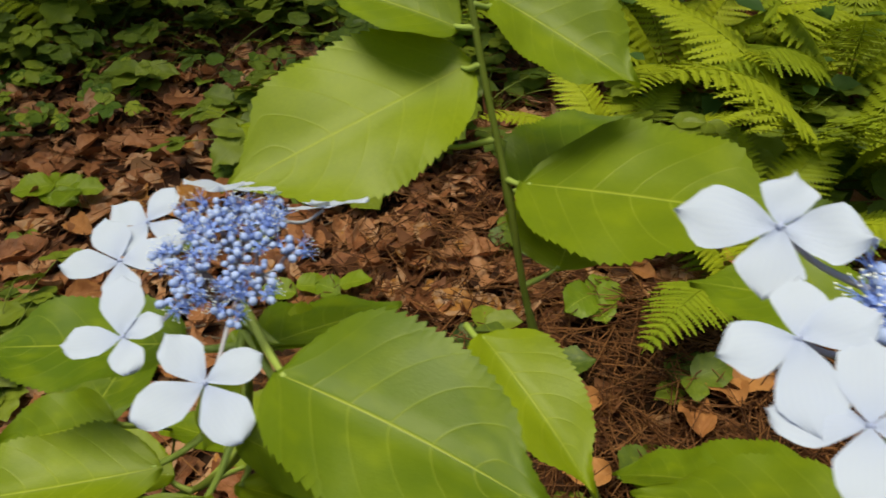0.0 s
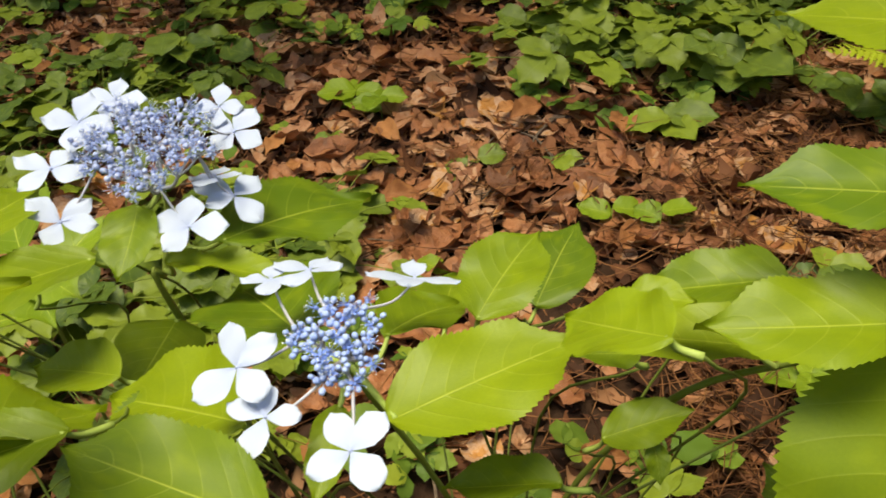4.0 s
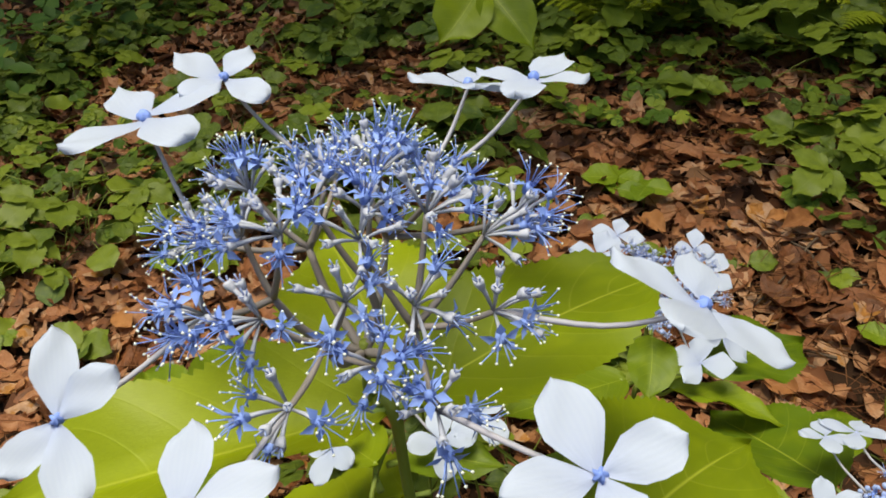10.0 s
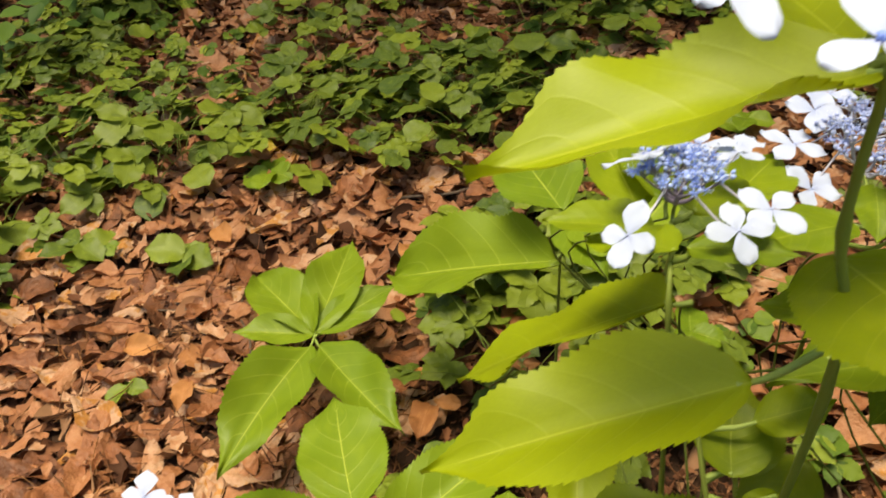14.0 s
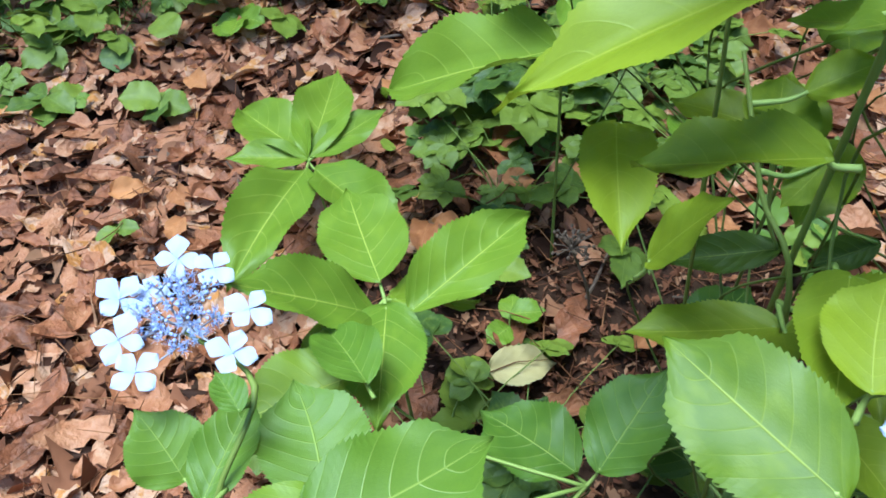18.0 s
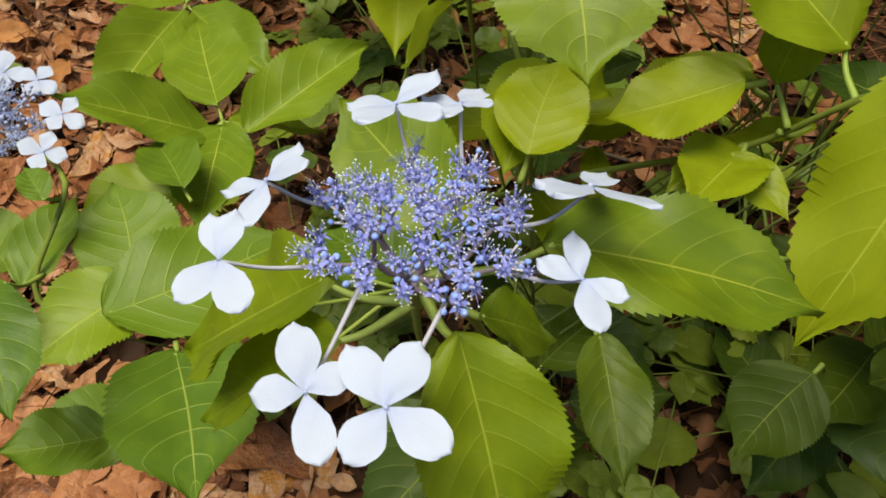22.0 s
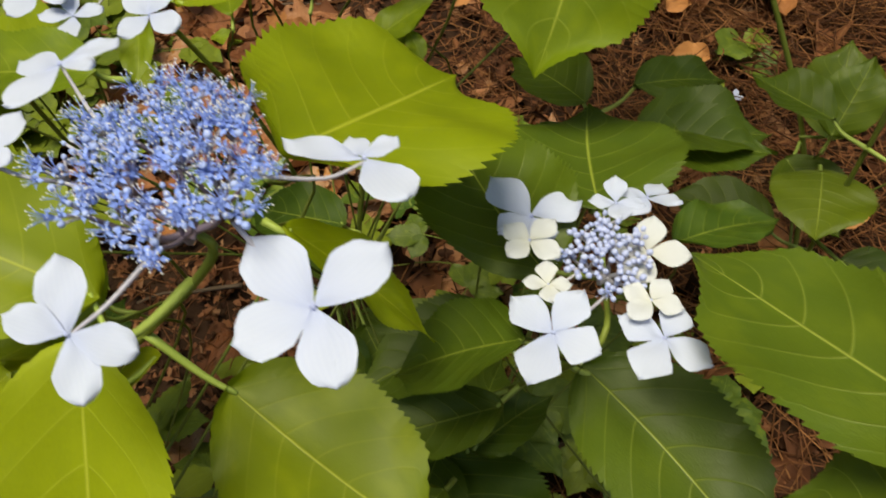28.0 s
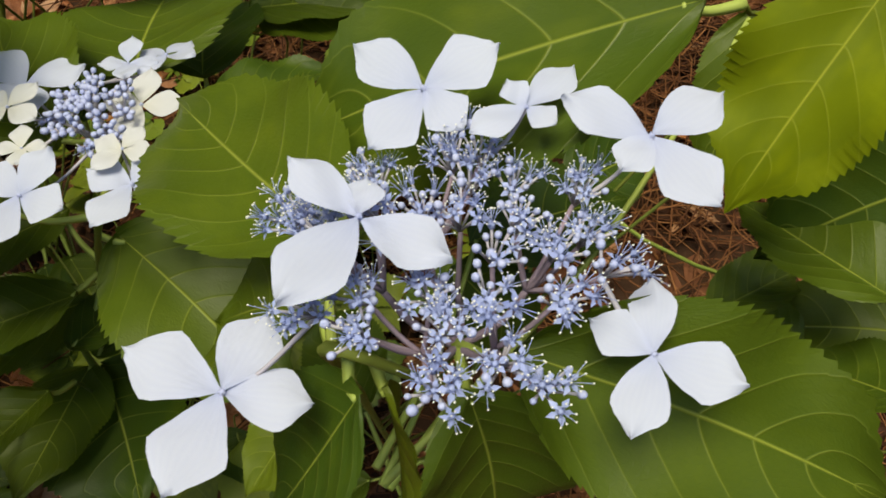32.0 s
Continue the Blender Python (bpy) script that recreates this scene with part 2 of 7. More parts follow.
WOODY = simple_material("brown_stem", (0.05, 0.035, 0.02), (0.14, 0.10, 0.06), 50.0, 0.8, 0.5, 0.001)
PETAL = petal_material("white_petal", (0.49, 0.545, 0.69), (0.37, 0.43, 0.65))
CREAM = petal_material("cream_petal", (0.53, 0.56, 0.61), (0.54, 0.55, 0.49))
EYE = simple_material("blue_eye", (0.14, 0.24, 0.66), (0.25, 0.36, 0.78), 300.0, 0.5)
BLUE = simple_material("blue_flower", (0.15, 0.26, 0.72), (0.33, 0.46, 0.88), 300.0, 0.5, 0.1, 0.0004, 0.2)
PALE = simple_material("pale_blue_bud", (0.26, 0.36, 0.72), (0.46, 0.56, 0.82), 300.0, 0.5, 0.1, 0.0004, 0.2)
# Darker copy of STEM: the shade inside the shrub is painted on.
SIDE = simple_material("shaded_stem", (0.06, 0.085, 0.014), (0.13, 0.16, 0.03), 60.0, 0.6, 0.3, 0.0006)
BRANCH = simple_material("greyish_branch", (0.22, 0.19, 0.18), (0.34, 0.30, 0.29), 100.0, 0.7, 0.2, 0.0004)
CLUB = simple_material("whitish_stalk", (0.40, 0.42, 0.53), (0.58, 0.60, 0.70), 100.0, 0.65, 0.1, 0.0004, 0.2)
VIOLET = simple_material("violet_blue_flower", (0.17, 0.19, 0.58), (0.34, 0.38, 0.78), 300.0, 0.5, 0.1, 0.0004, 0.2)
STALK = simple_material("mauve_stalk", (0.40, 0.38, 0.46), (0.55, 0.55, 0.62), 100.0, 0.7, 0.1, 0.0004, 0.25)
PLUM = simple_material("plum_stalk", (0.20, 0.15, 0.20), (0.30, 0.25, 0.31), 100.0, 0.7, 0.1, 0.0004)
GREYBLUE = simple_material("greyish_blue_flower", (0.24, 0.31, 0.62), (0.40, 0.48, 0.74), 300.0, 0.5, 0.1, 0.0004, 0.2)
LILAC = simple_material("pale_lilac_bud", (0.34, 0.40, 0.68), (0.50, 0.56, 0.78), 300.0, 0.5, 0.1, 0.0004, 0.2)
ANTHER = simple_material("pale_anther", (0.72, 0.74, 0.70), (0.80, 0.80, 0.72), 300.0, 0.6)
LITTER = dead_leaf_material("dry_leaf", [(0.0, (0.075, 0.029, 0.013)), (0.25, (0.24, 0.084, 0.033)), (0.5, (0.37, 0.152, 0.064)), (0.75, (0.46, 0.224, 0.110)), (0.93, (0.55, 0.345, 0.21)), (1.0, (0.48, 0.21, 0.045))])
# Old decayed leaves, darkened further to paint shade between the leaves above.
MOULD = island_material("mouldered_leaf_gap_shade", [(0.0, (0.028, 0.013, 0.007)), (0.4, (0.125, 0.046, 0.021)), (0.8, (0.28, 0.112, 0.05)), (1.0, (0.39, 0.21, 0.11))], 0.75, 30.0, 0.1)
NEEDLE = island_material("pine_needle", [(0.0, (0.05, 0.019, 0.009)), (0.5, (0.17, 0.065, 0.025)), (1.0, (0.31, 0.135, 0.05))], 0.7, 60.0)
SOIL = simple_material("forest_soil", (0.012, 0.006, 0.0035), (0.055, 0.026, 0.013), 14.0, 0.95, 0.8, 0.01)
BARK = simple_material("tree_bark", (0.03, 0.024, 0.018), (0.10, 0.08, 0.06), 9.0, 0.9, 1.0, 0.02)
TWIG = simple_material("dead_twig", (0.06, 0.04, 0.026), (0.16, 0.11, 0.075), 40.0, 0.85, 0.6, 0.001)


# ---- building helpers ----
WHERE = {}


def ground_z(x, y):
    far = 5.0
    z = 0.12 + 0.084 * far * math.tanh(x / far) + 0.15 * far * math.tanh(y / far)
    return z + 0.035 * noise.noise((x * 1.3, y * 1.3, 0.3)) + 0.012 * noise.noise((x * 6.0, y * 6.0, 4.0))


def settle(ob, m, parent=None):
    if parent is not None:
        ob.parent = parent
        ob.matrix_parent_inverse = WHERE[parent].inverted()
    ob.matrix_basis = m
    WHERE[ob] = m
    return ob


def thing(name, place, label, category, group=""):
    ob = new(name)
    ob.empty_display_size = 0.05
    settle(ob, Matrix.Translation(place))
    return tagged(ob, label, category, group)


def mesh_from(name, verts, faces, mats, uvs=None, slots=None, smooth=True):
    me = bpy.data.meshes.new(name)
    me.from_pydata(verts, [], faces)
    for m in mats:
        me.materials.append(m)
    if uvs is not None:
        layer = me.uv_layers.new(name="UVMap")
        for loop in me.loops:
            layer.data[loop.index].uv = uvs[loop.vertex_index]
    if slots is not None:
        me.polygons.foreach_set("material_index", slots)
    if smooth:
        me.polygons.foreach_set("use_smooth", [True] * len(me.polygons))
    me.update()
    return me


def part(name, me, parent, m=None, label=""):
    ob = settle(new(name, me), m if m is not None else Matrix.Identity(4), parent)
    return tagged(ob, label)


def curve_through(points, steps=5):
    ps = [Vector(p) for p in points]
    ps = [ps[0] * 2 - ps[1]] + ps + [ps[-1] * 2 - ps[-2]]
    line = []
    for i in range(1, len(ps) - 2):
        a, b, c, d = ps[i - 1], ps[i], ps[i + 1], ps[i + 2]
        for k in range(steps):
            t = k / steps
            line.append(0.5 * (2 * b + (c - a) * t + (2 * a - 5 * b + 4 * c - d) * t * t + (3 * b - a - 3 * c + d) * t ** 3))
    return line + [ps[-2]]


def tube(line, r0, r1, sides=6, bulge=()):
    """Vertices and faces of a tapered tube along a line of vectors."""
    verts, faces, n = [], [], len(line)
    side = None
    for i, p in enumerate(line):
        ahead = (line[min(i + 1, n - 1)] - line[max(i - 1, 0)]).normalized()
        if side is None:
            side = ahead.orthogonal().normalized()
        side = (side - ahead * side.dot(ahead)).normalized()
        other = ahead.cross(side)
        r = r0 + (r1 - r0) * i / max(n - 1, 1)
        for at, size, reach in bulge:
            r += size * math.exp(-((p - at).length / reach) ** 2)
        for k in range(sides):
            w = 2 * math.pi * k / sides
            verts.append(p + (side * math.cos(w) + other * math.sin(w)) * r)
    for i in range(n - 1):
        for k in range(sides):
            a, b = i * sides + k, i * sides + (k + 1) % sides
            faces.append((a, b, b + sides, a + sides))
    faces.append(tuple(range(sides - 1, -1, -1)))
    faces.append(tuple(range((n - 1) * sides, n * sides)))
    return verts, faces


def tubes_mesh(name, tubes, mat):
    verts, faces = [], []
    for v, f in tubes:
        k = len(verts)
        verts += v
        faces += [tuple(i + k for i in face) for face in f]
    return mesh_from(name, verts, faces, [mat])


def aim(place, along, up, scale=(1, 1, 1)):
    """A pose whose x runs along, whose z is as near up as it can be."""
    x = Vector(along).normalized()
    z = Vector(up)
    z = (z - x * z.dot(x)).normalized()
    y = z.cross(x)
    return Matrix.Translation(place) @ Matrix((x, y, z)).transposed().to_4x4() @ Matrix.Diagonal((*scale, 1))


# ---- blade, petal and flower meshes ----
def blade_mesh(name, mat, seed, rows=40, cols=4, fold=0.16, droop=0.12, wave=0.025, teeth=0.05, tip=0.78, foot=0.62, curl=0.0):
    """A toothed leaf blade, 1 long and 1 wide, its base at the origin."""
    rnd = random.Random(seed)
    verts, uvs, faces = [], [], []
    peak = max((i / 100) ** foot * (1 - i / 100) ** tip for i in range(101))
    w1, w2, lean = rnd.uniform(0, 6), rnd.uniform(0, 6), rnd.uniform(-0.05, 0.05)
    for i in range(rows + 1):
        u = i / rows
        half = 0.5 * (u ** foot * (1 - u) ** tip) / peak
        if u > 0.76:
            half *= 1 - 0.72 * ((u - 0.76) / 0.24) ** 0.75
        tooth = (1 if i % 2 else -0.4) * teeth * min(1.0, 8 * u) * (1.15 - u)
        for j in range(-cols, cols + 1):
            s = j / cols
            w = half * s * (1 + (tooth * rnd.uniform(0.7, 1.3) if abs(j) == cols else 0))
            z = fold * abs(w) * (1 - curl) - droop * u * u - curl * w * w * 2.2
            z += wave * math.sin(w1 + 9 * u + 2.5 * s) * abs(s) + wave * 0.7 * math.sin(w2 + 17 * u) * s * s
            x = u + (tooth * 0.25 if abs(j) == cols else 0)
            verts.append((x, w + lean * math.sin(math.pi * u), z))
            uvs.append((u, s * 0.5 + 0.5))
    span = 2 * cols + 1
    for i in range(rows):
        for j in range(span - 1):
            a = i * span + j
            faces.append((a, a + 1, a + span + 1, a + span))
    return mesh_from(name, verts, faces, [mat], uvs)


def blade_set(mat, seed):
    return [blade_mesh("leaf_blade", mat, seed + k, 60, 4, 0.10 + 0.05 * (k % 4), 0.04 + 0.05 * (k % 3), 0.02 + 0.01 * (k % 2), 0.06, 0.76 + 0.06 * (k % 3), 0.60 + 0.05 * (k % 2)) for k in range(8)]


BLADES = {"F": blade_set(SUNNY, 130), "I": blade_set(SUNNY, 110), "M": blade_set(SUNNY, 120), "K": blade_set(HALF_SHADED, 90), "J": blade_set(SHADED, 100), "G": blade_set(VEINED, 30), "P": blade_set(FRESH, 50)}
PLAIN = blade_set(LEAF, 10)
YELLOW_BLADE = blade_mesh("yellow_blade", YELLOW, 33, 24, 3, 0.3, 0.2, 0.05)


def petal_mesh(name, mat, seed, point=0.0, cup=0.10):
    rnd = random.Random(seed)
    verts, uvs, faces, rows, cols = [], [], [], 11, 3
    w1 = rnd.uniform(0, 6)

    def half_width(u):
        top = 0.58 + 0.04 * point
        if u < top:
            return 0.025 + (0.30 + 0.055 * point) * (1 - (1 - u / top) ** 1.55)
        x = (u - top) / (1 - top)
        return (0.325 + 0.055 * point) * (1 - x ** (2.3 - 1.0 * point)) ** (0.58 + 0.42 * point)

    for i in range(rows + 1):
        u = 1 - (1 - i / rows) ** 1.5
        half = half_width(min(u, 1.0)) * (1 + 0.035 * math.sin(w1 * 3 + 11 * u) + rnd.uniform(-0.03, 0.03))
        for j in range(-cols, cols + 1):
            s = j / cols
            z = cup * (u * u * 0.35 + (half * s) ** 2 * 1.4) + 0.018 * math.sin(w1 + 7 * u + 3 * s) - 0.10 * u ** 3 * abs(s)
            verts.append((0.03 + u * (0.97 + (rnd.uniform(-0.02, 0.02) if abs(j) > 1 else 0)) - 0.04 * (1 - point) * s * s * u, half * s, z))
            uvs.append((u, s * 0.5 + 0.5))
    span = 2 * cols + 1
    for i in range(rows):
        for j in range(span - 1):
            a = i * span + j
            faces.append((a, a + 1, a + span + 1, a + span))
    return mesh_from(name, verts, faces, [mat], uvs)


PETALS = {"r": [petal_mesh("round_petal", PETAL, k, 0.0, 0.06 + 0.08 * k) for k in range(3)],
          "p": [petal_mesh("pointed_petal", PETAL, 5 + k, 1.0, 0.05 + 0.07 * k) for k in range(3)],
          "c": [petal_mesh("cream_petal", CREAM, 9 + k, 0.8, 0.2 + 0.1 * k) for k in range(2)]}


def ball(verts, faces, c, r, rings=3, sides=6, stretch=1.0):
    k = len(verts)
    c = Vector(c)
    verts.append(c + Vector((0, 0, -r * stretch)))
    for i in range(1, rings + 1):
        w = math.pi * i / (rings + 1)
        for j in range(sides):
            q = 2 * math.pi * (j + 0.5 * i) / sides
            verts.append(c + Vector((math.sin(w) * math.cos(q) * r, math.sin(w) * math.sin(q) * r, -math.cos(w) * r * stretch)))
    verts.append(c + Vector((0, 0, r * stretch)))
    top = len(verts) - 1
    for j in range(sides):
        faces.append((k, k + 1 + (j + 1) % sides, k + 1 + j))
        for i in range(rings - 1):
            a, b = k + 1 + i * sides + j, k + 1 + i * sides + (j + 1) % sides
            faces.append((a, b, b + sides, a + sides))
        faces.append((top, top - sides + j, top - sides + (j + 1) % sides))


def star_mesh(seed, body):
    """An open fertile flower, about 1 across: five pointed petals, a cup and stamens."""
    rnd = random.Random(seed)
    verts, faces, slots = [], [], []
    ball(verts, faces, (0, 0, -0.05), 0.16, 3, 6, 1.3)
    for k in range(5):
        w = 2 * math.pi * (k + rnd.uniform(-0.1, 0.1)) / 5
        ahead, side = Vector((math.cos(w), math.sin(w), 0)), Vector((-math.sin(w), math.cos(w), 0))
        n, back = len(verts), rnd.uniform(-0.2, 0.12)
        verts += [ahead * 0.1, ahead * 0.28 + side * 0.13 + Vector((0, 0, 0.05)), ahead * 0.28 - side * 0.13 + Vector((0, 0, 0.05)), ahead * 0.52 + Vector((0, 0, back)), ahead * 0.28 + Vector((0, 0, 0.0))]
        faces += [(n, n + 4, n + 1), (n, n + 2, n + 4), (n + 4, n + 3, n + 1), (n + 4, n + 2, n + 3)]
    slots = [0] * len(faces)
    for k in range(8):
        w = 2 * math.pi * (k + rnd.uniform(-0.3, 0.3)) / 8
        out = Vector((math.cos(w), math.sin(w), 0))
        end = out * rnd.uniform(0.28, 0.62) + Vector((0, 0, rnd.uniform(0.45, 0.8)))
        v, f = tube([out * 0.08, out * 0.2 + Vector((0, 0, 0.35)), end], 0.022, 0.016, 3)
        n = len(verts)
        verts += v
        faces += [tuple(i + n for i in face) for face in f]
        slots += [0] * (len(faces) - len(slots))
        ball(verts, faces, end, 0.05, 1, 4)
        slots += [1] * (len(faces) - len(slots))
    return mesh_from("open_flower", verts, faces, [body, ANTHER], None, slots)


def bud_mesh(seed, closed, skin, tip):
    verts, faces = [], []
    ball(verts, faces, (0, 0, 0.05), 0.36, 4, 7, 1.1)
    slots = [0] * len(faces)
    if not closed:
        rnd = random.Random(seed)
        for k in range(4):
            w = 2 * math.pi * (k + rnd.random()) / 4
            ball(verts, faces, (0.2 * math.cos(w), 0.2 * math.sin(w), 0.3), 0.08, 1, 4, 2.0)
        slots += [1] * (len(faces) - len(slots))
    return mesh_from("flower_bud", verts, faces, [skin, tip], None, slots)


def cup_mesh(seed):
    """A spent fertile flower: a ribbed pale cup with short styles."""
    rnd = random.Random(seed)
    verts, faces = [], []
    for k, (z, r) in enumerate(((-0.5, 0.10), (-0.2, 0.26), (0.15, 0.34), (0.3, 0.30), (0.28, 0.12))):
        for j in range(8):
            w = 2 * math.pi * j / 8
            rr = r * (1.0 + (0.10 if j % 2 else -0.06))
            verts.append(Vector((rr * math.cos(w), rr * math.sin(w), z + (0.1 if j % 2 and k == 3 else 0))))
    for k in range(4):
        for j in range(8):
            a, b = k * 8 + j, k * 8 + (j + 1) % 8
            faces.append((a, b, b + 8, a + 8))
    faces.append(tuple(range(32, 40)))
    slots = [0] * len(faces)
    for k in range(3):
        w = 2 * math.pi * (k + rnd.random() * 0.4) / 3
        end = Vector((0.30 * math.cos(w), 0.30 * math.sin(w), rnd.uniform(0.6, 0.85)))
        v, f = tube([Vector((0.08 * math.cos(w), 0.08 * math.sin(w), 0.25)), end], 0.05, 0.06, 4)
        n = len(verts)
        verts += v
        faces += [tuple(i + n for i in face) for face in f]
    slots += [1] * (len(faces) - len(slots))
    return mesh_from("flower_cup", verts, faces, [CLUB, GREYBLUE], None, slots)


STARS = {"open": [star_mesh(k, BLUE) for k in range(4)], "violet": [star_mesh(k, VIOLET) for k in range(4)], "faded": [star_mesh(k, GREYBLUE) for k in range(4)]}
CUPS = [cup_mesh(k) for k in range(3)]
BUDS = {"open": [bud_mesh(1, True, PALE, BLUE), bud_mesh(2, False, PALE, BLUE)], "violet": [bud_mesh(1, True, BLUE, VIOLET), bud_mesh(2, False, BLUE, VIOLET)], "faded": [bud_mesh(1, True, LILAC, GREYBLUE), bud_mesh(2, False, LILAC, GREYBLUE)]}
_v, _f = [], []
ball(_v, _f, (0, 0, 0.04), 0.085, 5, 10)
for _k, _p in enumerate(_v):
    _v[_k] = _p + Vector((_p.x, _p.y, abs(_p.z))) * (0.45 if _k % 2 else -0.12)
EYE_MESH = mesh_from("floret_eye", _v, _f, [EYE])
PALE_EYE = mesh_from("floret_eye", [_p * 0.55 for _p in _v], _f, [LILAC])

SHOOTS, CENTRES = {}, {}
pick = random.Random(7)


def shoot(key, label, radius, *points, woody=False):
    """A hydrangea shoot from the soil to its tip."""
    root = Vector(points[0])
    top = thing("hydrangea_shoot", root, label, "shrub", "hydrangea shoots")
    line = curve_through(points, 6)
    nodes = [(Vector(p), radius * 0.3, 0.006) for p in points[1:-2]]
    part("stem", tubes_mesh("stem", [tube(line, radius, radius * 0.62, 8, nodes)], WOODY if woody else STEM), top)
    SHOOTS[key] = top
    return top


def side_stem(key, low, mid, node):
    """A thin side stem that carries a leaf out of the shoot."""
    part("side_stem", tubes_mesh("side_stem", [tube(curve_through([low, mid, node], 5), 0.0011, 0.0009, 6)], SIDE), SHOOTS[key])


def leaf(key, base, tip, normal, width, node, tone=""):
    """One opposite, toothed leaf on its petiole; tone borrows another shoot's lighter or darker blades."""
    base, tip, node = Vector(base), Vector(tip), Vector(node)
    long = (tip - base).length
    ob = part("leaf", pick.choice(BLADES.get((tone or key)[0], PLAIN)), SHOOTS[key], aim(base, tip - base, normal, (long, long * width, long)))
    ahead = (tip - base).normalized()
    inner = base + ahead * long * 0.04
    mid = node.lerp(base, 0.55) - Vector((0, 0, 0.12 * (base - node).length)) + ahead * 0.004
    v, f = tube(curve_through([node, mid, inner], 4), 0.0021, 0.0012, 5)
    part("petiole", mesh_from("petiole", v, f, [RIB]), ob)
    return ob


def floret(key, place, normal, along, size, kind, petals=()):
    """A sterile outer floret: four petal-like sepals round a small eye."""
    place, n = Vector(place), Vector(normal).normalized()
    long = size * 0.5
    m = aim(place, along, n)
    ob = part("floret", EYE_MESH if key == "F" else PALE_EYE, SHOOTS[key], m @ Matrix.Diagonal((long * 0.75, long * 0.75, long * 0.75, 1)))
    turns = [w for w, _ in petals]
    for k in range(4):
        gap = min([abs((w - turns[k] + 180) % 360 - 180) for j, w in enumerate(turns) if j != k] or [90])
        way, grow = petals[k] if petals else (90 * k + pick.uniform(-9, 9), pick.uniform(0.80, 1.08))
        turn = Matrix.Rotation(radians(way), 4, "Z") @ Matrix.Rotation(radians(-pick.uniform(-4, 12)), 4, "Y")
        lift = Matrix.Translation((0, 0, long * 0.03 * (k % 2)))
        part("petal", pick.choice(PETALS[kind]), ob, m @ lift @ turn @ Matrix.Diagonal((long * grow, long * (0.44 + 0.6 * grow) * pick.uniform(0.9, 1.06) * max(0.8, min(1.0, 0.45 + gap / 140)) * (0.94 if key == "K" else 1.0), long, 1)))
    centre, up, joints = CENTRES[key]
    start = min(joints, key=lambda q: (q - place).length + 0.5 * (q - centre).dot(up))
    back = place - n * long * 0.02
    v, f = tube(curve_through([start, start.lerp(back, 0.6) - n * long * 0.22, back - n * long * 0.03], 4), 0.0008, 0.00055, 5)
    part("pedicel", mesh_from("pedicel", v, f, [STALK]), ob)
    return ob


def flower_centre(key, centre, up, reach, umbels, each, open_share, stalk, dome, size):
    """The disc of small fertile flowers on their branching stalks."""
    rnd = random.Random(key)
    centre, up = Vector(centre), Vector(up).normalized()
    joints = []
    CENTRES[key] = (centre, up, joints)
    side = up.orthogonal().normalized()
    other = up.cross(side)
    airy, tone = stalk > 0.0085, "faded" if key in "DGJK" else "violet" if key == "H" else "open"
    loose = key in "HK"
    hub = centre - up * reach * (0.78 if airy else 0.8)
    forks = []
    tubes, clubs, flowers = [], [], []
    for i in range(6):
        w = i * 1.047 + rnd.uniform(-0.2, 0.2)
        out = side * math.cos(w) + other * math.sin(w)
        fork = hub + out * reach * ((0.36 if airy else 0.40) if i else 0.05) + up * reach * 0.42
        forks.append(fork)
        tubes.append(tube(curve_through([hub, hub.lerp(fork, 0.5) + out * reach * 0.06 - up * reach * 0.03, fork], 4), 0.0014, 0.0010, 6))
    for i in range(umbels):
        r, w = reach * (0.92 if airy else 0.93 if loose else 0.88) * math.sqrt((i + 0.4) / umbels), i * 2.39996 + rnd.uniform(-0.2, 0.2)
        out = side * math.cos(w) + other * math.sin(w)
        lift = dome * reach * (1 - (r / reach) ** 2) + rnd.uniform(-0.08, 0.08) * reach
        if airy:
            lift += reach * (0.06 - 0.34 * (r / reach) ** 2 + rnd.uniform(-0.1, 0.1))
        head = centre + out * r + up * lift
        away = (up + out * (1.5 if airy else 0.5) * r / reach).normalized()
        joint = head - away * stalk * 1.1
        joints.append(joint)
        fork = min(forks, key=lambda q: (q - joint).length)
        tubes.append(tube(curve_through([fork, fork.lerp(joint, 0.5) - up * reach * 0.03, joint], 3), 0.0010 if airy else 0.0009, 0.0007, 5))
        spread = reach * (0.80 if loose else 0.92) / math.sqrt(umbels)
        across = away.orthogonal().normalized()
        along = away.cross(across)
        for k in range(each):
            q = k * 2.39996 + rnd.random()
            if airy:
                tilt = 1.25 * math.sqrt((k + 0.2) / each)
                way = away * math.cos(tilt) + (across * math.cos(q) + along * math.sin(q)) * math.sin(tilt)
                spot = joint + way * stalk * rnd.uniform(0.85, 1.2)
            else:
                s = spread * math.sqrt((k + 0.3) / each)
                spot = head + (side * math.cos(q) + other * math.sin(q)) * s + up * rnd.uniform(-0.35, 0.25) * stalk + out * 0.15 * s
            way = (spot - joint).normalized()
            clubs.append(tube([joint, joint.lerp(spot, 0.55) + up * stalk * 0.05, spot], 0.0003, 0.0007 if airy else 0.0005, 4))
            flowers.append((spot, way))
    disc = part("flower_centre", tubes_mesh("flower_stalks", tubes, BRANCH if airy else PLUM if key in "BEHIK" else STALK), SHOOTS[key], None, "branching mauve stalks with small blue fertile flowers")
    part("flower_stalk", tubes_mesh("flower_stalks", clubs, CLUB if airy else STALK), disc)
    for spot, way in flowers:
        opened = rnd.random() < open_share
        me = rnd.choice(STARS[tone]) if opened else rnd.choice(CUPS) if airy else BUDS[tone][0 if rnd.random() < 0.7 else 1]
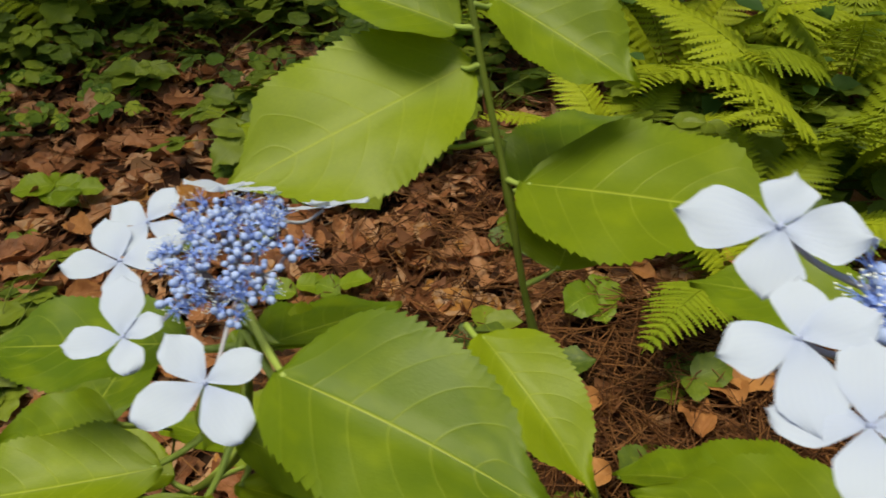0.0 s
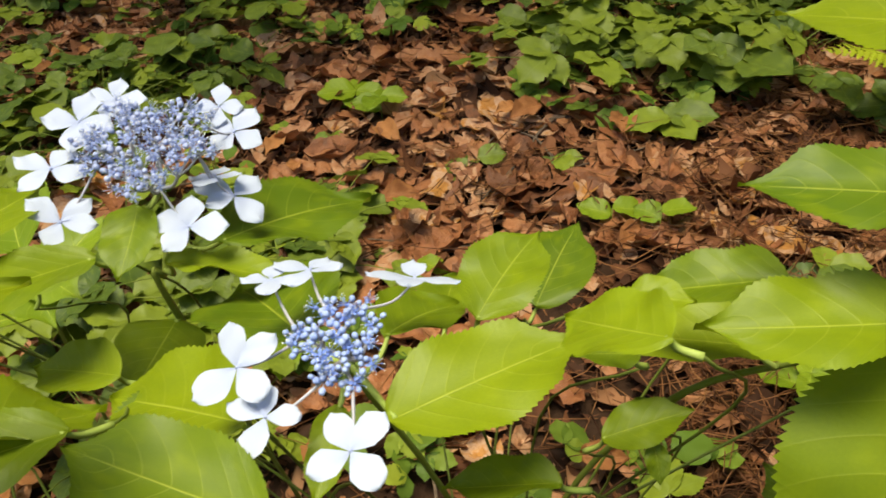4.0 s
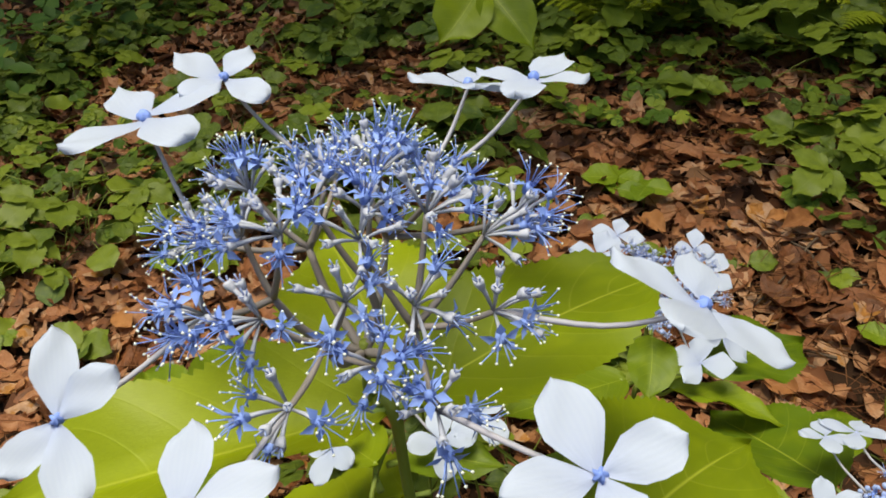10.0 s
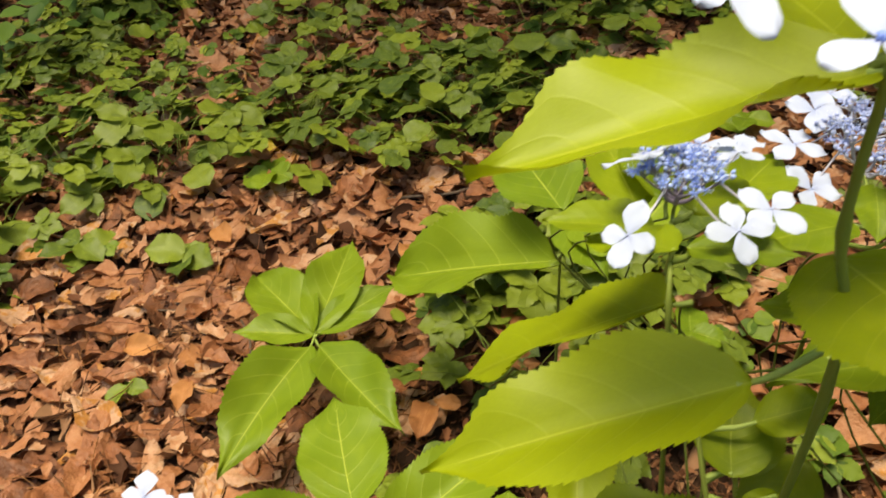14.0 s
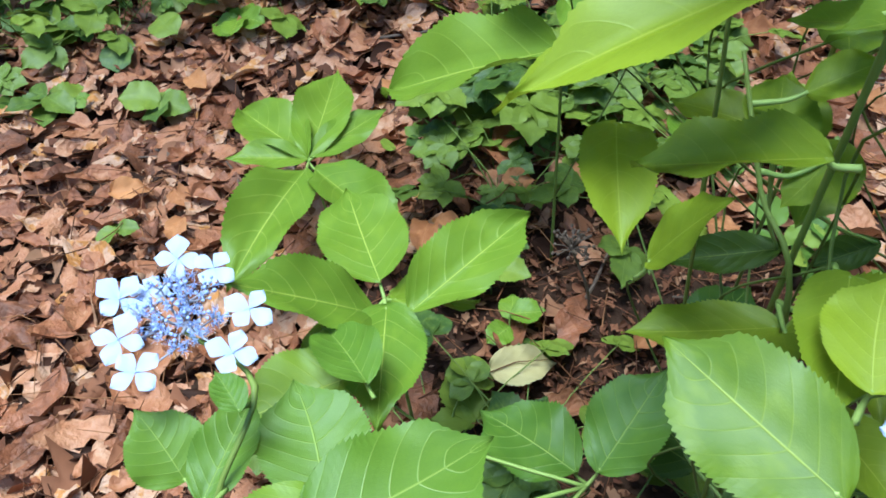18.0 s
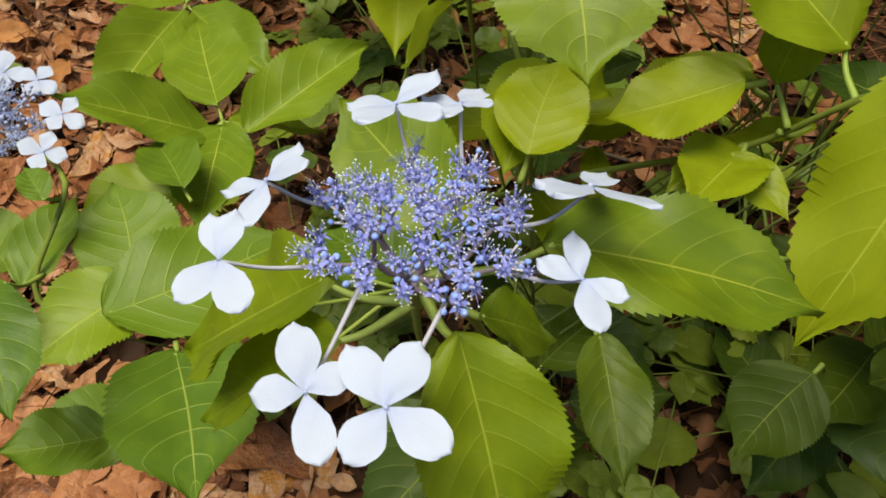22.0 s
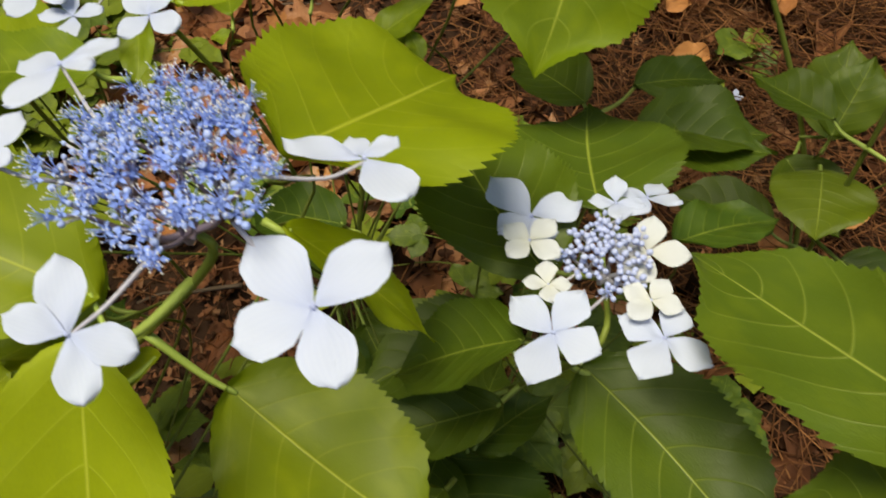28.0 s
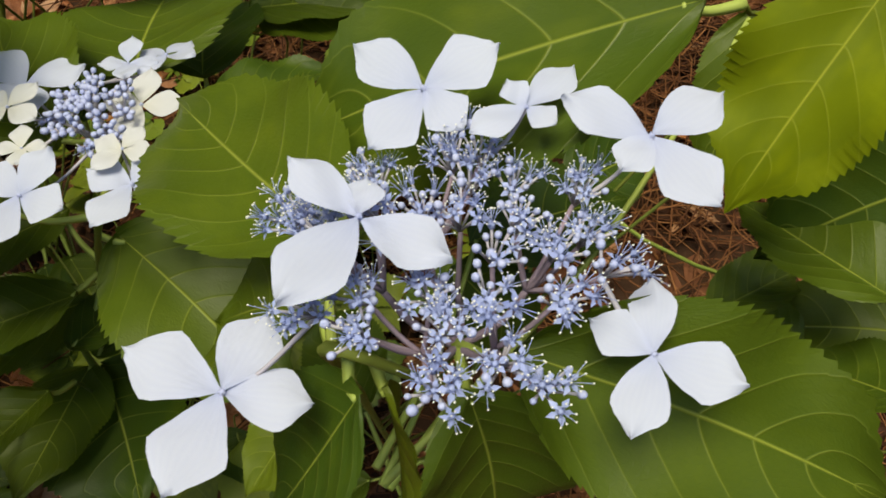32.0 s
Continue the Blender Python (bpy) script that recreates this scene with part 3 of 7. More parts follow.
        big = size * rnd.uniform(0.8, 1.15) * (1.0 if opened else 0.40 if airy else rnd.uniform(0.34, 0.56) if key in "HIK" else 0.66)
        m = aim(spot, way.orthogonal(), way) @ Matrix.Rotation(rnd.uniform(0, 6.28), 4, "Z") @ Matrix.Diagonal((big, big, big, 1))
        part("fertile_flower" if opened else "flower_bud", me, disc, m)



# ---- the hydrangea, shoot by shoot ----
shoot("St", "tall leafy green hydrangea shoot without flowers", 0.00279, (0.2, 0.35, 0.159), (0.185, 0.39, 0.38), (0.115, 0.43, 0.58), (0.075, 0.45, 0.693), (0.058, 0.461, 0.784), (0.043, 0.474, 0.857), (0.036, 0.48, 0.9))
shoot("A", "hydrangea shoot with large white outer florets", 0.00217, (0.14, 0.3, 0.147), (0.15, 0.25, 0.6), (0.122, 0.177, 0.907), (0.121, 0.176, 0.914))
shoot("B", "hydrangea shoot with a blue lacecap flower and large leaves", 0.00248, (-0.3, 0.3, 0.11), (-0.24, 0.36, 0.45), (-0.173, 0.356, 0.613), (-0.104, 0.354, 0.669), (-0.067, 0.325, 0.736), (-0.047, 0.3, 0.827), (-0.046, 0.295, 0.839))
shoot("C", "hydrangea shoot with a small pale blue lacecap flower", 0.00217, (-0.3, 0.35, 0.117), (-0.28, 0.3, 0.5), (-0.325, 0.253, 0.717), (-0.324, 0.248, 0.728))
shoot("D", "hydrangea shoot with a greyish-blue lacecap and many pointed florets", 0.00217, (-0.5, 0.5, 0.123), (-0.486, 0.346, 0.638), (-0.483, 0.343, 0.68), (-0.488, 0.369, 0.708), (-0.485, 0.365, 0.728))
shoot("E", "hydrangea shoot with a deep blue lacecap flower", 0.001612, (-0.52, 0.24, 0.082), (-0.545, 0.13, 0.6), (-0.557, 0.098, 0.773), (-0.574, 0.16, 0.78), (-0.574, 0.159, 0.793))
shoot("F", "tall hydrangea shoot with a wide open blue lacecap flower", 0.002232, (-0.47, 0.16, 0.075), (-0.485, 0.1, 0.5), (-0.483, 0.053, 0.79), (-0.496, 0.038, 0.872), (-0.498, 0.031, 0.932), (-0.505, 0.031, 0.93), (-0.504, 0.029, 0.955))
shoot("G", "low hydrangea shoot leaning over dry leaves, pale lacecap flower", 0.00248, (-0.68, 0.05, 0.04), (-0.709, -0.092, 0.395), (-0.779, -0.129, 0.439), (-0.783, -0.063, 0.5), (-0.88, -0.022, 0.465), (-0.875, -0.026, 0.481))
shoot("H", "hydrangea shoot with a violet-blue lacecap and round white florets", 0.00217, (-0.42, 0.1, 0.07), (-0.43, -0.08, 0.5), (-0.43, -0.17, 0.69), (-0.44, -0.191, 0.715), (-0.44, -0.191, 0.731))
shoot("I", "hydrangea shoot with a dense blue lacecap and round florets", 0.00248, (-0.45, -0, 0.052), (-0.49, -0.088, 0.574), (-0.453, 0.015, 0.566), (-0.347, 0.038, 0.623), (-0.303, 0.026, 0.684), (-0.242, 0.006, 0.759), (-0.241, 0.005, 0.777))
shoot("J", "hydrangea shoot with a young lacecap, white and cream florets", 0.00217, (-0.2, 0.16, 0.097), (-0.19, 0.097, 0.425), (-0.155, 0.094, 0.499), (-0.104, 0.042, 0.626), (-0.091, 0.077, 0.629), (-0.092, 0.075, 0.64))
shoot("K", "hydrangea shoot with a broad lacecap and pointed white florets", 0.00217, (0, 0.08, 0.102), (-0.01, -0.04, 0.55), (-0.007, -0.11, 0.716), (0.028, -0.11, 0.669), (0.029, -0.106, 0.693))
shoot("M", "leafy light green hydrangea shoot without flowers", 0.00217, (-0.46, 0.2, 0.081), (-0.476, 0.075, 0.557), (-0.513, 0.092, 0.644), (-0.543, 0.126, 0.708))
shoot("P1", "young hydrangea plant with a whorl of green leaves", 0.00248, (-1.06, 0.45, 0.068), (-1.098, 0.449, 0.248))
shoot("P2", "young hydrangea plant with bright green leaves", 0.00248, (-0.76, 0.14, 0.047), (-0.79, 0.123, 0.404))
shoot("P3", "young hydrangea plant with long green leaves", 0.00248, (-0.74, 0.5, 0.103), (-0.751, 0.483, 0.546))
shoot("Q", "young sapling with broad drooping green leaves", 0.004, (-1.25, 2.2, 0.315), (-1.059, 1.435, 0.663))
flower_centre("A", (0.1195, 0.1739, 0.9249), (-0.115, -0.157, 0.981), 0.0142, 12, 6, 0.3, 0.005, 0.2, 0.0070)
flower_centre("B", (-0.0449, 0.2879, 0.8596), (0.066, -0.332, 0.941), 0.0269, 22, 8, 0.3, 0.0035, 0.3, 0.0062)
flower_centre("C", (-0.3223, 0.24, 0.7439), (0.093, -0.449, 0.889), 0.0229, 17, 7, 0.12, 0.003, 0.5, 0.0066)
flower_centre("D", (-0.4804, 0.3568, 0.7609), (0.132, -0.231, 0.964), 0.0422, 23, 8, 0.5, 0.006, 0.3, 0.0075)
flower_centre("E", (-0.5735, 0.1592, 0.8131), (0.012, -0.01, 1), 0.0255, 19, 7, 0.4, 0.0045, 0.3, 0.0060)
flower_centre("F", (-0.5019, 0.0247, 0.9949), (0.054, -0.098, 0.994), 0.0565, 24, 9, 0.48, 0.0098, 0.15, 0.0086)
flower_centre("G", (-0.8681, -0.0317, 0.5063), (0.271, -0.225, 0.936), 0.0336, 18, 7, 0.5, 0.005, 0.2, 0.0068)
flower_centre("H", (-0.4394, -0.1928, 0.7566), (0.024, -0.052, 0.998), 0.0325, 19, 9, 0.55, 0.0062, 0.25, 0.0062)
flower_centre("I", (-0.2401, 0.002, 0.804), (0.039, -0.089, 0.995), 0.0345, 25, 8, 0.55, 0.006, 0.3, 0.0064)
flower_centre("J", (-0.0929, 0.0711, 0.6576), (-0.071, -0.199, 0.977), 0.0226, 17, 7, 0.05, 0.0025, 0.4, 0.0066)
flower_centre("K", (0.0308, -0.1005, 0.7326), (0.045, 0.148, 0.988), 0.0515, 29, 10, 0.5, 0.008, 0.2, 0.0068)
floret("A", (0.0959, 0.1926, 0.9319), (-0.224, -0.511, 0.83), (0.972, -0.175, 0.154), 0.0393, "p", ((165, 0.96), (72, 0.60), (-14, 0.81), (-106, 0.74)))
floret("A", (0.0929, 0.1691, 0.9252), (-0.207, -0.407, 0.89), (0.95, 0.135, 0.282), 0.0316, "p", ((423, 0.78), (176, 0.84), (358, 0.88), (256, 1.08)))
floret("A", (0.0996, 0.1538, 0.9209), (-0.221, -0.329, 0.918), (0.935, -0.338, 0.104), 0.0310, "r")
floret("B", (-0.0427, 0.244, 0.8438), (0.144, -0.362, 0.921), (0.743, -0.575, -0.342), 0.0439, "r", ((176, 0.97), (78, 0.89), (-10, 1.05), (-99, 1.09)))
floret("B", (-0.0728, 0.2595, 0.849), (0.121, -0.33, 0.936), (0.992, 0.026, -0.119), 0.0390, "r", ((-166, 0.96), (103, 1.14), (36, 0.71), (-64, 0.77)))
floret("B", (-0.0802, 0.2851, 0.8608), (0.12, -0.334, 0.935), (0.933, 0.361, 0.009), 0.0391, "r")
floret("B", (-0.0753, 0.3021, 0.8656), (0.117, -0.374, 0.92), (0.918, -0.313, -0.244), 0.0351, "r")
floret("B", (-0.0556, 0.3384, 0.8583), (-0.072, 0.36, 0.93), (0.995, -0.035, 0.091), 0.0428, "r")
floret("B", (-0.0168, 0.3213, 0.8598), (-0.026, 0.413, 0.91), (0.997, -0.061, 0.056), 0.0335, "r")
floret("C", (-0.3593, 0.2167, 0.7462), (0.123, -0.415, 0.902), (0.873, -0.387, -0.297), 0.0427, "r", ((143, 0.96), (82, 1.00), (-99, 1.04), (-6, 1.00)))
floret("C", (-0.3421, 0.2024, 0.7352), (0.05, -0.149, 0.988), (0.956, 0.292, -0.005), 0.0365, "r", ((154, 1.04), (-2, 0.85), (-106, 1.24), (87, 0.80)))
floret("C", (-0.3006, 0.1913, 0.7376), (0.031, -0.335, 0.942), (0.887, -0.424, -0.18), 0.0392, "r", ((159, 0.92), (88, 1.03), (-110, 0.97), (-10, 1.08)))
floret("C", (-0.3661, 0.2694, 0.751), (-0.072, 0.21, 0.975), (0.984, 0.176, 0.035), 0.0342, "r")
floret("C", (-0.3508, 0.2804, 0.7505), (-0.071, 0.257, 0.964), (0.99, -0.103, 0.101), 0.0375, "r")
floret("C", (-0.3009, 0.2872, 0.7473), (-0.044, 0.423, 0.905), (0.962, 0.263, -0.077), 0.0442, "r")
floret("D", (-0.5229, 0.3956, 0.7698), (0.209, -0.336, 0.918), (0.972, 0.173, -0.158), 0.0376, "p")
floret("D", (-0.5283, 0.3653, 0.7694), (0.254, -0.371, 0.893), (0.963, 0.186, -0.197), 0.0456, "p")
floret("D", (-0.5336, 0.337, 0.7534), (0.118, -0.111, 0.987), (0.834, 0.55, -0.038), 0.0458, "p", ((145, 1.08), (54, 0.96), (-36, 0.97), (-144, 0.99)))
floret("D", (-0.5143, 0.3097, 0.737), (0.352, -0.355, 0.866), (0.895, -0.145, -0.423), 0.0413, "p", ((-178, 1.11), (85, 1.10), (29, 0.99), (-77, 0.80)))
floret("D", (-0.443, 0.3238, 0.7331), (0.242, -0.402, 0.883), (0.967, 0.176, -0.184), 0.0424, "p", ((100, 0.95), (175, 0.99), (8, 1.09), (-115, 0.96)))
floret("D", (-0.4357, 0.3642, 0.7288), (0.356, -0.212, 0.91), (0.843, -0.347, -0.41), 0.0474, "p", ((98, 0.96), (-103, 0.80), (-1, 1.02), (-160, 1.22)))
floret("D", (-0.4716, 0.4266, 0.7531), (0.186, -0.403, 0.896), (0.953, 0.296, -0.065), 0.0349, "p")
floret("D", (-0.4573, 0.4145, 0.7425), (0.167, -0.38, 0.91), (0.962, -0.14, -0.235), 0.0445, "p")
floret("D", (-0.4482, 0.3658, 0.7392), (-0.105, 0.221, 0.97), (0.964, 0.263, 0.044), 0.0376, "p")
floret("E", (-0.5262, 0.1512, 0.8076), (0.139, -0.35, 0.927), (0.918, -0.306, -0.253), 0.0380, "r")
floret("E", (-0.5369, 0.1334, 0.8019), (0.205, -0.357, 0.911), (0.870, 0.494, -0.002), 0.0370, "r", ((95, 1.0), (185, 0.95), (275, 1.05), (5, 0.95)))
floret("E", (-0.5845, 0.1092, 0.7988), (-0.103, -0.569, 0.816), (0.896, 0.304, 0.325), 0.0360, "r", ((60, 1.10), (165, 0.75), (245, 1.05), (320, 0.85)))
floret("E", (-0.5505, 0.1892, 0.8188), (-0.049, 0.116, 0.992), (0.955, 0.296, 0.013), 0.0294, "r")
floret("E", (-0.5916, 0.1543, 0.8198), (-0.373, 0.295, 0.88), (0.849, 0.491, 0.195), 0.0505, "r")
floret("E", (-0.5941, 0.1837, 0.8151), (-0.339, 0.307, 0.889), (0.902, 0.373, 0.216), 0.0428, "r")
floret("E", (-0.5753, 0.2089, 0.8038), (-0.085, 0.093, 0.992), (0.971, 0.233, 0.062), 0.0390, "r")
floret("E", (-0.5552, 0.2102, 0.8037), (-0.018, 0.022, 1), (0.977, -0.213, 0.023), 0.0325, "r")
floret("F", (-0.5359, -0.0368, 0.973), (0.393, -0.402, 0.827), (0.773, -0.343, -0.534), 0.0354, "r", ((158, 1.14), (103, 0.88), (-68, 0.83), (-12, 1.15)))
floret("F", (-0.5028, -0.0409, 0.9645), (-0.02, -0.301, 0.953), (0.695, -0.69, -0.203), 0.0336, "r", ((160, 1.20), (97, 1.27), (-82, 0.88), (13, 0.65)))
floret("F", (-0.4305, -0.0104, 0.9805), (0.105, -0.454, 0.885), (0.781, -0.513, -0.356), 0.0357, "r", ((174, 1.08), (82, 0.94), (-106, 1.03), (-5, 0.95)))
floret("F", (-0.4228, 0.0291, 0.9922), (0.265, 0.193, 0.945), (0.961, 0.032, -0.276), 0.0392, "r", ((171, 1.08), (109, 0.86), (-16, 1.01), (-100, 1.06)))
floret("F", (-0.567, 0.0313, 1.0056), (-0.133, -0.019, 0.991), (0.93, 0.342, 0.132), 0.0450, "r", ((-119, 1.09), (40, 0.98), (131, 0.95), (-39, 0.97)))
floret("F", (-0.5614, 0.0569, 1.0085), (0.157, -0.206, 0.966), (0.981, -0.08, -0.177), 0.0329, "r")
floret("F", (-0.5015, 0.0891, 1.0042), (-0.042, 0.107, 0.993), (0.898, 0.44, -0.009), 0.0343, "r")
floret("F", (-0.4818, 0.0888, 1.0089), (-0.032, 0.102, 0.994), (0.999, 0.029, 0.029), 0.0377, "r")
floret("G", (-0.9102, 0.0158, 0.5014), (0.309, -0.267, 0.913), (0.86, 0.489, -0.148), 0.0438, "p")
floret("G", (-0.8759, 0.0173, 0.5038), (0.21, -0.2, 0.957), (0.978, 0.038, -0.207), 0.0383, "p")
floret("G", (-0.9144, -0.0425, 0.5096), (0.316, -0.222, 0.922), (0.935, -0.094, -0.343), 0.0409, "p")
floret("G", (-0.9078, -0.0219, 0.5023), (0.04, -0.031, 0.999), (0.945, 0.325, -0.028), 0.0374, "p")
floret("G", (-0.8755, -0.0816, 0.5245), (0.288, -0.193, 0.938), (0.934, 0.274, -0.23), 0.0397, "p")
floret("G", (-0.8539, -0.0936, 0.5141), (0.253, -0.172, 0.952), (0.922, -0.254, -0.291), 0.0391, "p")
floret("G", (-0.815, -0.0179, 0.5188), (0.232, -0.24, 0.943), (0.972, 0.037, -0.23), 0.0394, "p")
floret("G", (-0.8043, -0.0537, 0.5149), (0.211, -0.199, 0.957), (0.953, 0.258, -0.156), 0.0398, "p")
floret("H", (-0.4786, -0.2329, 0.7677), (0.093, -0.174, 0.98), (0.852, -0.496, -0.169), 0.0319, "r", ((162, 0.97), (131, 0.92), (-74, 1.01), (-9, 1.10)))
floret("H", (-0.4793, -0.2062, 0.7724), (-0.396, -0.078, 0.915), (0.905, -0.204, 0.374), 0.0303, "r", ((89, 1.02), (36, 0.96), (-136, 0.89), (-71, 1.13)))
floret("H", (-0.4603, -0.1616, 0.7722), (-0.158, 0.139, 0.978), (0.977, 0.163, 0.135), 0.0358, "r", ((180, 0.92), (57, 1.02), (-21, 1.01), (-110, 1.05)))
floret("H", (-0.4434, -0.1496, 0.7694), (-0.122, 0.327, 0.937), (0.992, 0.02, 0.122), 0.0284, "r")
floret("H", (-0.4434, -0.2521, 0.7532), (0.18, -0.21, 0.961), (0.583, -0.764, -0.276), 0.0333, "r", ((180, 1.14), (-99, 0.85), (2, 1.20), (107, 0.80)))
floret("H", (-0.4212, -0.25, 0.7586), (0.131, -0.162, 0.978), (0.968, -0.194, -0.162), 0.0381, "r", ((159, 1.05), (100, 1.00), (0, 1.05), (-89, 0.89)))
floret("H", (-0.3885, -0.1922, 0.7589), (0.193, 0.003, 0.981), (0.581, -0.806, -0.112), 0.0306, "r", ((178, 0.96), (-123, 0.92), (53, 0.91), (-5, 1.21)))
floret("H", (-0.3954, -0.1667, 0.7686), (-0.088, 0.577, 0.812), (0.975, 0.218, -0.049), 0.0442, "r", ((-145, 0.92), (72, 0.79), (-37, 1.06), (-115, 1.22)))
floret("I", (-0.2616, -0.0419, 0.7925), (0.225, -0.39, 0.893), (0.061, -0.909, -0.413), 0.0378, "r", ((-173, 1.18), (-114, 0.87), (10, 0.99), (69, 0.96)))
floret("I", (-0.2006, -0.0375, 0.787), (0.058, -0.314, 0.948), (0.615, -0.737, -0.282), 0.0499, "r", ((180, 1.09), (91, 1.06), (-107, 0.91), (-24, 0.93)))
floret("I", (-0.1867, 0.0147, 0.7889), (-0.018, 0.214, 0.977), (0.946, -0.311, 0.085), 0.0398, "r", ((179, 1.35), (42, 0.60), (-43, 1.35), (129, 0.72)))
floret("I", (-0.2724, 0.0397, 0.8163), (-0.03, 0.058, 0.998), (0.968, 0.25, 0.015), 0.0385, "r", ((143, 0.85), (18, 0.96), (-141, 1.10), (-33, 0.63)))
floret("I", (-0.2883, 0.0057, 0.8132), (0.118, -0.161, 0.98), (0.344, -0.919, -0.193), 0.0319, "r", ((132, 1.12), (-111, 0.70), (-30, 0.71), (60, 0.60)))
floret("J", (-0.1245, 0.0343, 0.6566), (-0.017, -0.198, 0.98), (0.854, -0.513, -0.089), 0.0507, "p", ((160, 1.01), (76, 0.94), (-5, 0.93), (-90, 1.12)))
floret("J", (-0.0777, 0.0255, 0.6566), (-0.014, -0.027, 1), (0.497, -0.867, -0.016), 0.0465, "p", ((-154, 0.93), (111, 0.80), (20, 0.98), (-68, 1.13)))
floret("J", (-0.1244, 0.1037, 0.6572), (-0.012, -0.064, 0.998), (0.997, -0.071, 0.008), 0.0581, "p", ((124, 1.15), (19, 0.96), (-74, 0.77), (-143, 0.71)))
floret("J", (-0.0796, 0.1137, 0.6494), (0.02, 0.056, 0.998), (0.983, -0.186, -0.009), 0.0346, "p")
floret("J", (-0.0621, 0.1185, 0.6457), (0.112, 0.273, 0.956), (0.707, -0.697, 0.116), 0.0383, "p")
floret("J", (-0.0728, 0.076, 0.6543), (-0.051, -0.117, 0.992), (0.929, -0.371, 0.004), 0.0413, "c")
floret("J", (-0.1281, 0.0818, 0.6648), (-0.006, -0.033, 0.999), (0.661, -0.75, -0.021), 0.0374, "c")
floret("J", (-0.1229, 0.0581, 0.6606), (0.005, 0.019, 1), (0.981, -0.193, -0.001), 0.0276, "c")
floret("J", (-0.0797, 0.0433, 0.6609), (-0.03, -0.064, 0.998), (0.772, -0.635, -0.017), 0.0317, "c")
floret("K", (0.0376, -0.0462, 0.7399), (-0.121, -0.337, 0.934), (0.593, -0.779, -0.205), 0.0477, "p", ((-177, 1.09), (67, 1.09), (-93, 1.03), (-12, 0.79)))
floret("K", (0.064, -0.0628, 0.7396), (-0.027, -0.061, 0.998), (0.745, -0.667, -0.021), 0.0342, "p", ((75, 1.34), (-121, 1.14), (-15, 0.64), (149, 0.60)))
floret("K", (0.0923, -0.0855, 0.7409), (-0.059, -0.196, 0.979), (0.507, -0.851, -0.14), 0.0482, "p", ((-161, 1.11), (78, 1.10), (-13, 1.16), (-85, 0.62)))
floret("K", (0.0095, -0.0966, 0.7508), (0.15, -0.068, 0.986), (0.7, -0.698, -0.155), 0.0483, "p", ((169, 1.04), (114, 0.55), (1, 1.08), (-91, 1.34)))
floret("K", (-0.036, -0.1153, 0.7169), (0.102, -0.178, 0.979), (0.814, -0.551, -0.185), 0.0545, "p", ((177, 1.09), (88, 0.93), (14, 0.88), (-90, 1.10)))
floret("K", (0.0723, -0.1401, 0.7239), (-0.093, -0.134, 0.987), (0.91, -0.413, 0.03), 0.0429, "p", ((93, 1.01), (158, 0.84), (-16, 1.08), (-102, 1.07)))
leaf("St", (0.0374, 0.4826, 0.8538), (-0.0891, 0.4128, 0.817), (0.057, -0.544, 0.837), 0.62, (0.0431, 0.4739, 0.8565))
leaf("St", (0.0173, 0.4852, 0.806), (-0.1269, 0.5699, 0.784), (-0.198, -0.084, 0.977), 0.5, (0.0514, 0.4667, 0.8162))
leaf("St", (0.0647, 0.4508, 0.7971), (0.1872, 0.3799, 0.8203), (-0.266, -0.148, 0.953), 0.70, (0.0561, 0.4627, 0.7934))
leaf("St", (0.0641, 0.4691, 0.784), (0.1396, 0.5388, 0.7981), (-0.026, -0.171, 0.985), 0.7, (0.058, 0.461, 0.7842))
leaf("St", (0.0891, 0.4653, 0.7283), (0.1144, 0.5433, 0.7475), (-0.062, -0.219, 0.974), 1, (0.0689, 0.454, 0.7259))
leaf("St", (0.032, 0.4831, 0.8729), (-0.0429, 0.4944, 0.9033), (0.235, -0.567, 0.789), 0.55, (0.0401, 0.4765, 0.8751))
leaf("St", (0.0485, 0.4977, 0.8861), (0.1222, 0.4466, 0.855), (-0.005, -0.524, 0.852), 0.62, (0.0381, 0.4782, 0.8871))
leaf("B", (-0.0245, 0.2554, 0.8381), (0.0639, 0.2103, 0.8328), (-0.073, -0.254, 0.965), 0.62, (-0.0463, 0.295, 0.8393))
leaf("B", (-0.0409, 0.2895, 0.8188), (0.007, 0.3507, 0.7951), (0.102, 0.289, 0.952), 0.5, (-0.0478, 0.3004, 0.8235))
leaf("B", (-0.0347, 0.2895, 0.8176), (0.0221, 0.3575, 0.7722), (0.201, 0.422, 0.884), 0.4, (-0.0478, 0.3004, 0.8236))
leaf("B", (-0.072, 0.3016, 0.8105), (-0.1636, 0.3087, 0.8049), (-0.073, -0.171, 0.983), 0.52, (-0.0514, 0.3051, 0.807))
leaf("B", (-0.0635, 0.2916, 0.7403), (0.0048, 0.2808, 0.7245), (0.237, 0.077, 0.968), 0.5, (-0.0641, 0.3216, 0.749))
leaf("B", (-0.0322, 0.2808, 0.8074), (-0.0172, 0.2697, 0.7945), (0.594, -0.123, 0.795), 0.45, (-0.0492, 0.3022, 0.8172))
leaf("B", (-0.0489, 0.2856, 0.8106), (-0.0625, 0.2705, 0.7847), (-0.453, -0.645, 0.615), 0.6, (-0.0496, 0.3027, 0.8156))
leaf("B", (-0.0661, 0.3295, 0.7741), (-0.0574, 0.3543, 0.7774), (-0.032, -0.118, 0.993), 0.8, (-0.0598, 0.316, 0.7689))
leaf("B", (-0.0659, 0.311, 0.7511), (-0.0106, 0.2954, 0.729), (0.326, -0.165, 0.931), 0.55, (-0.0632, 0.3205, 0.7532))
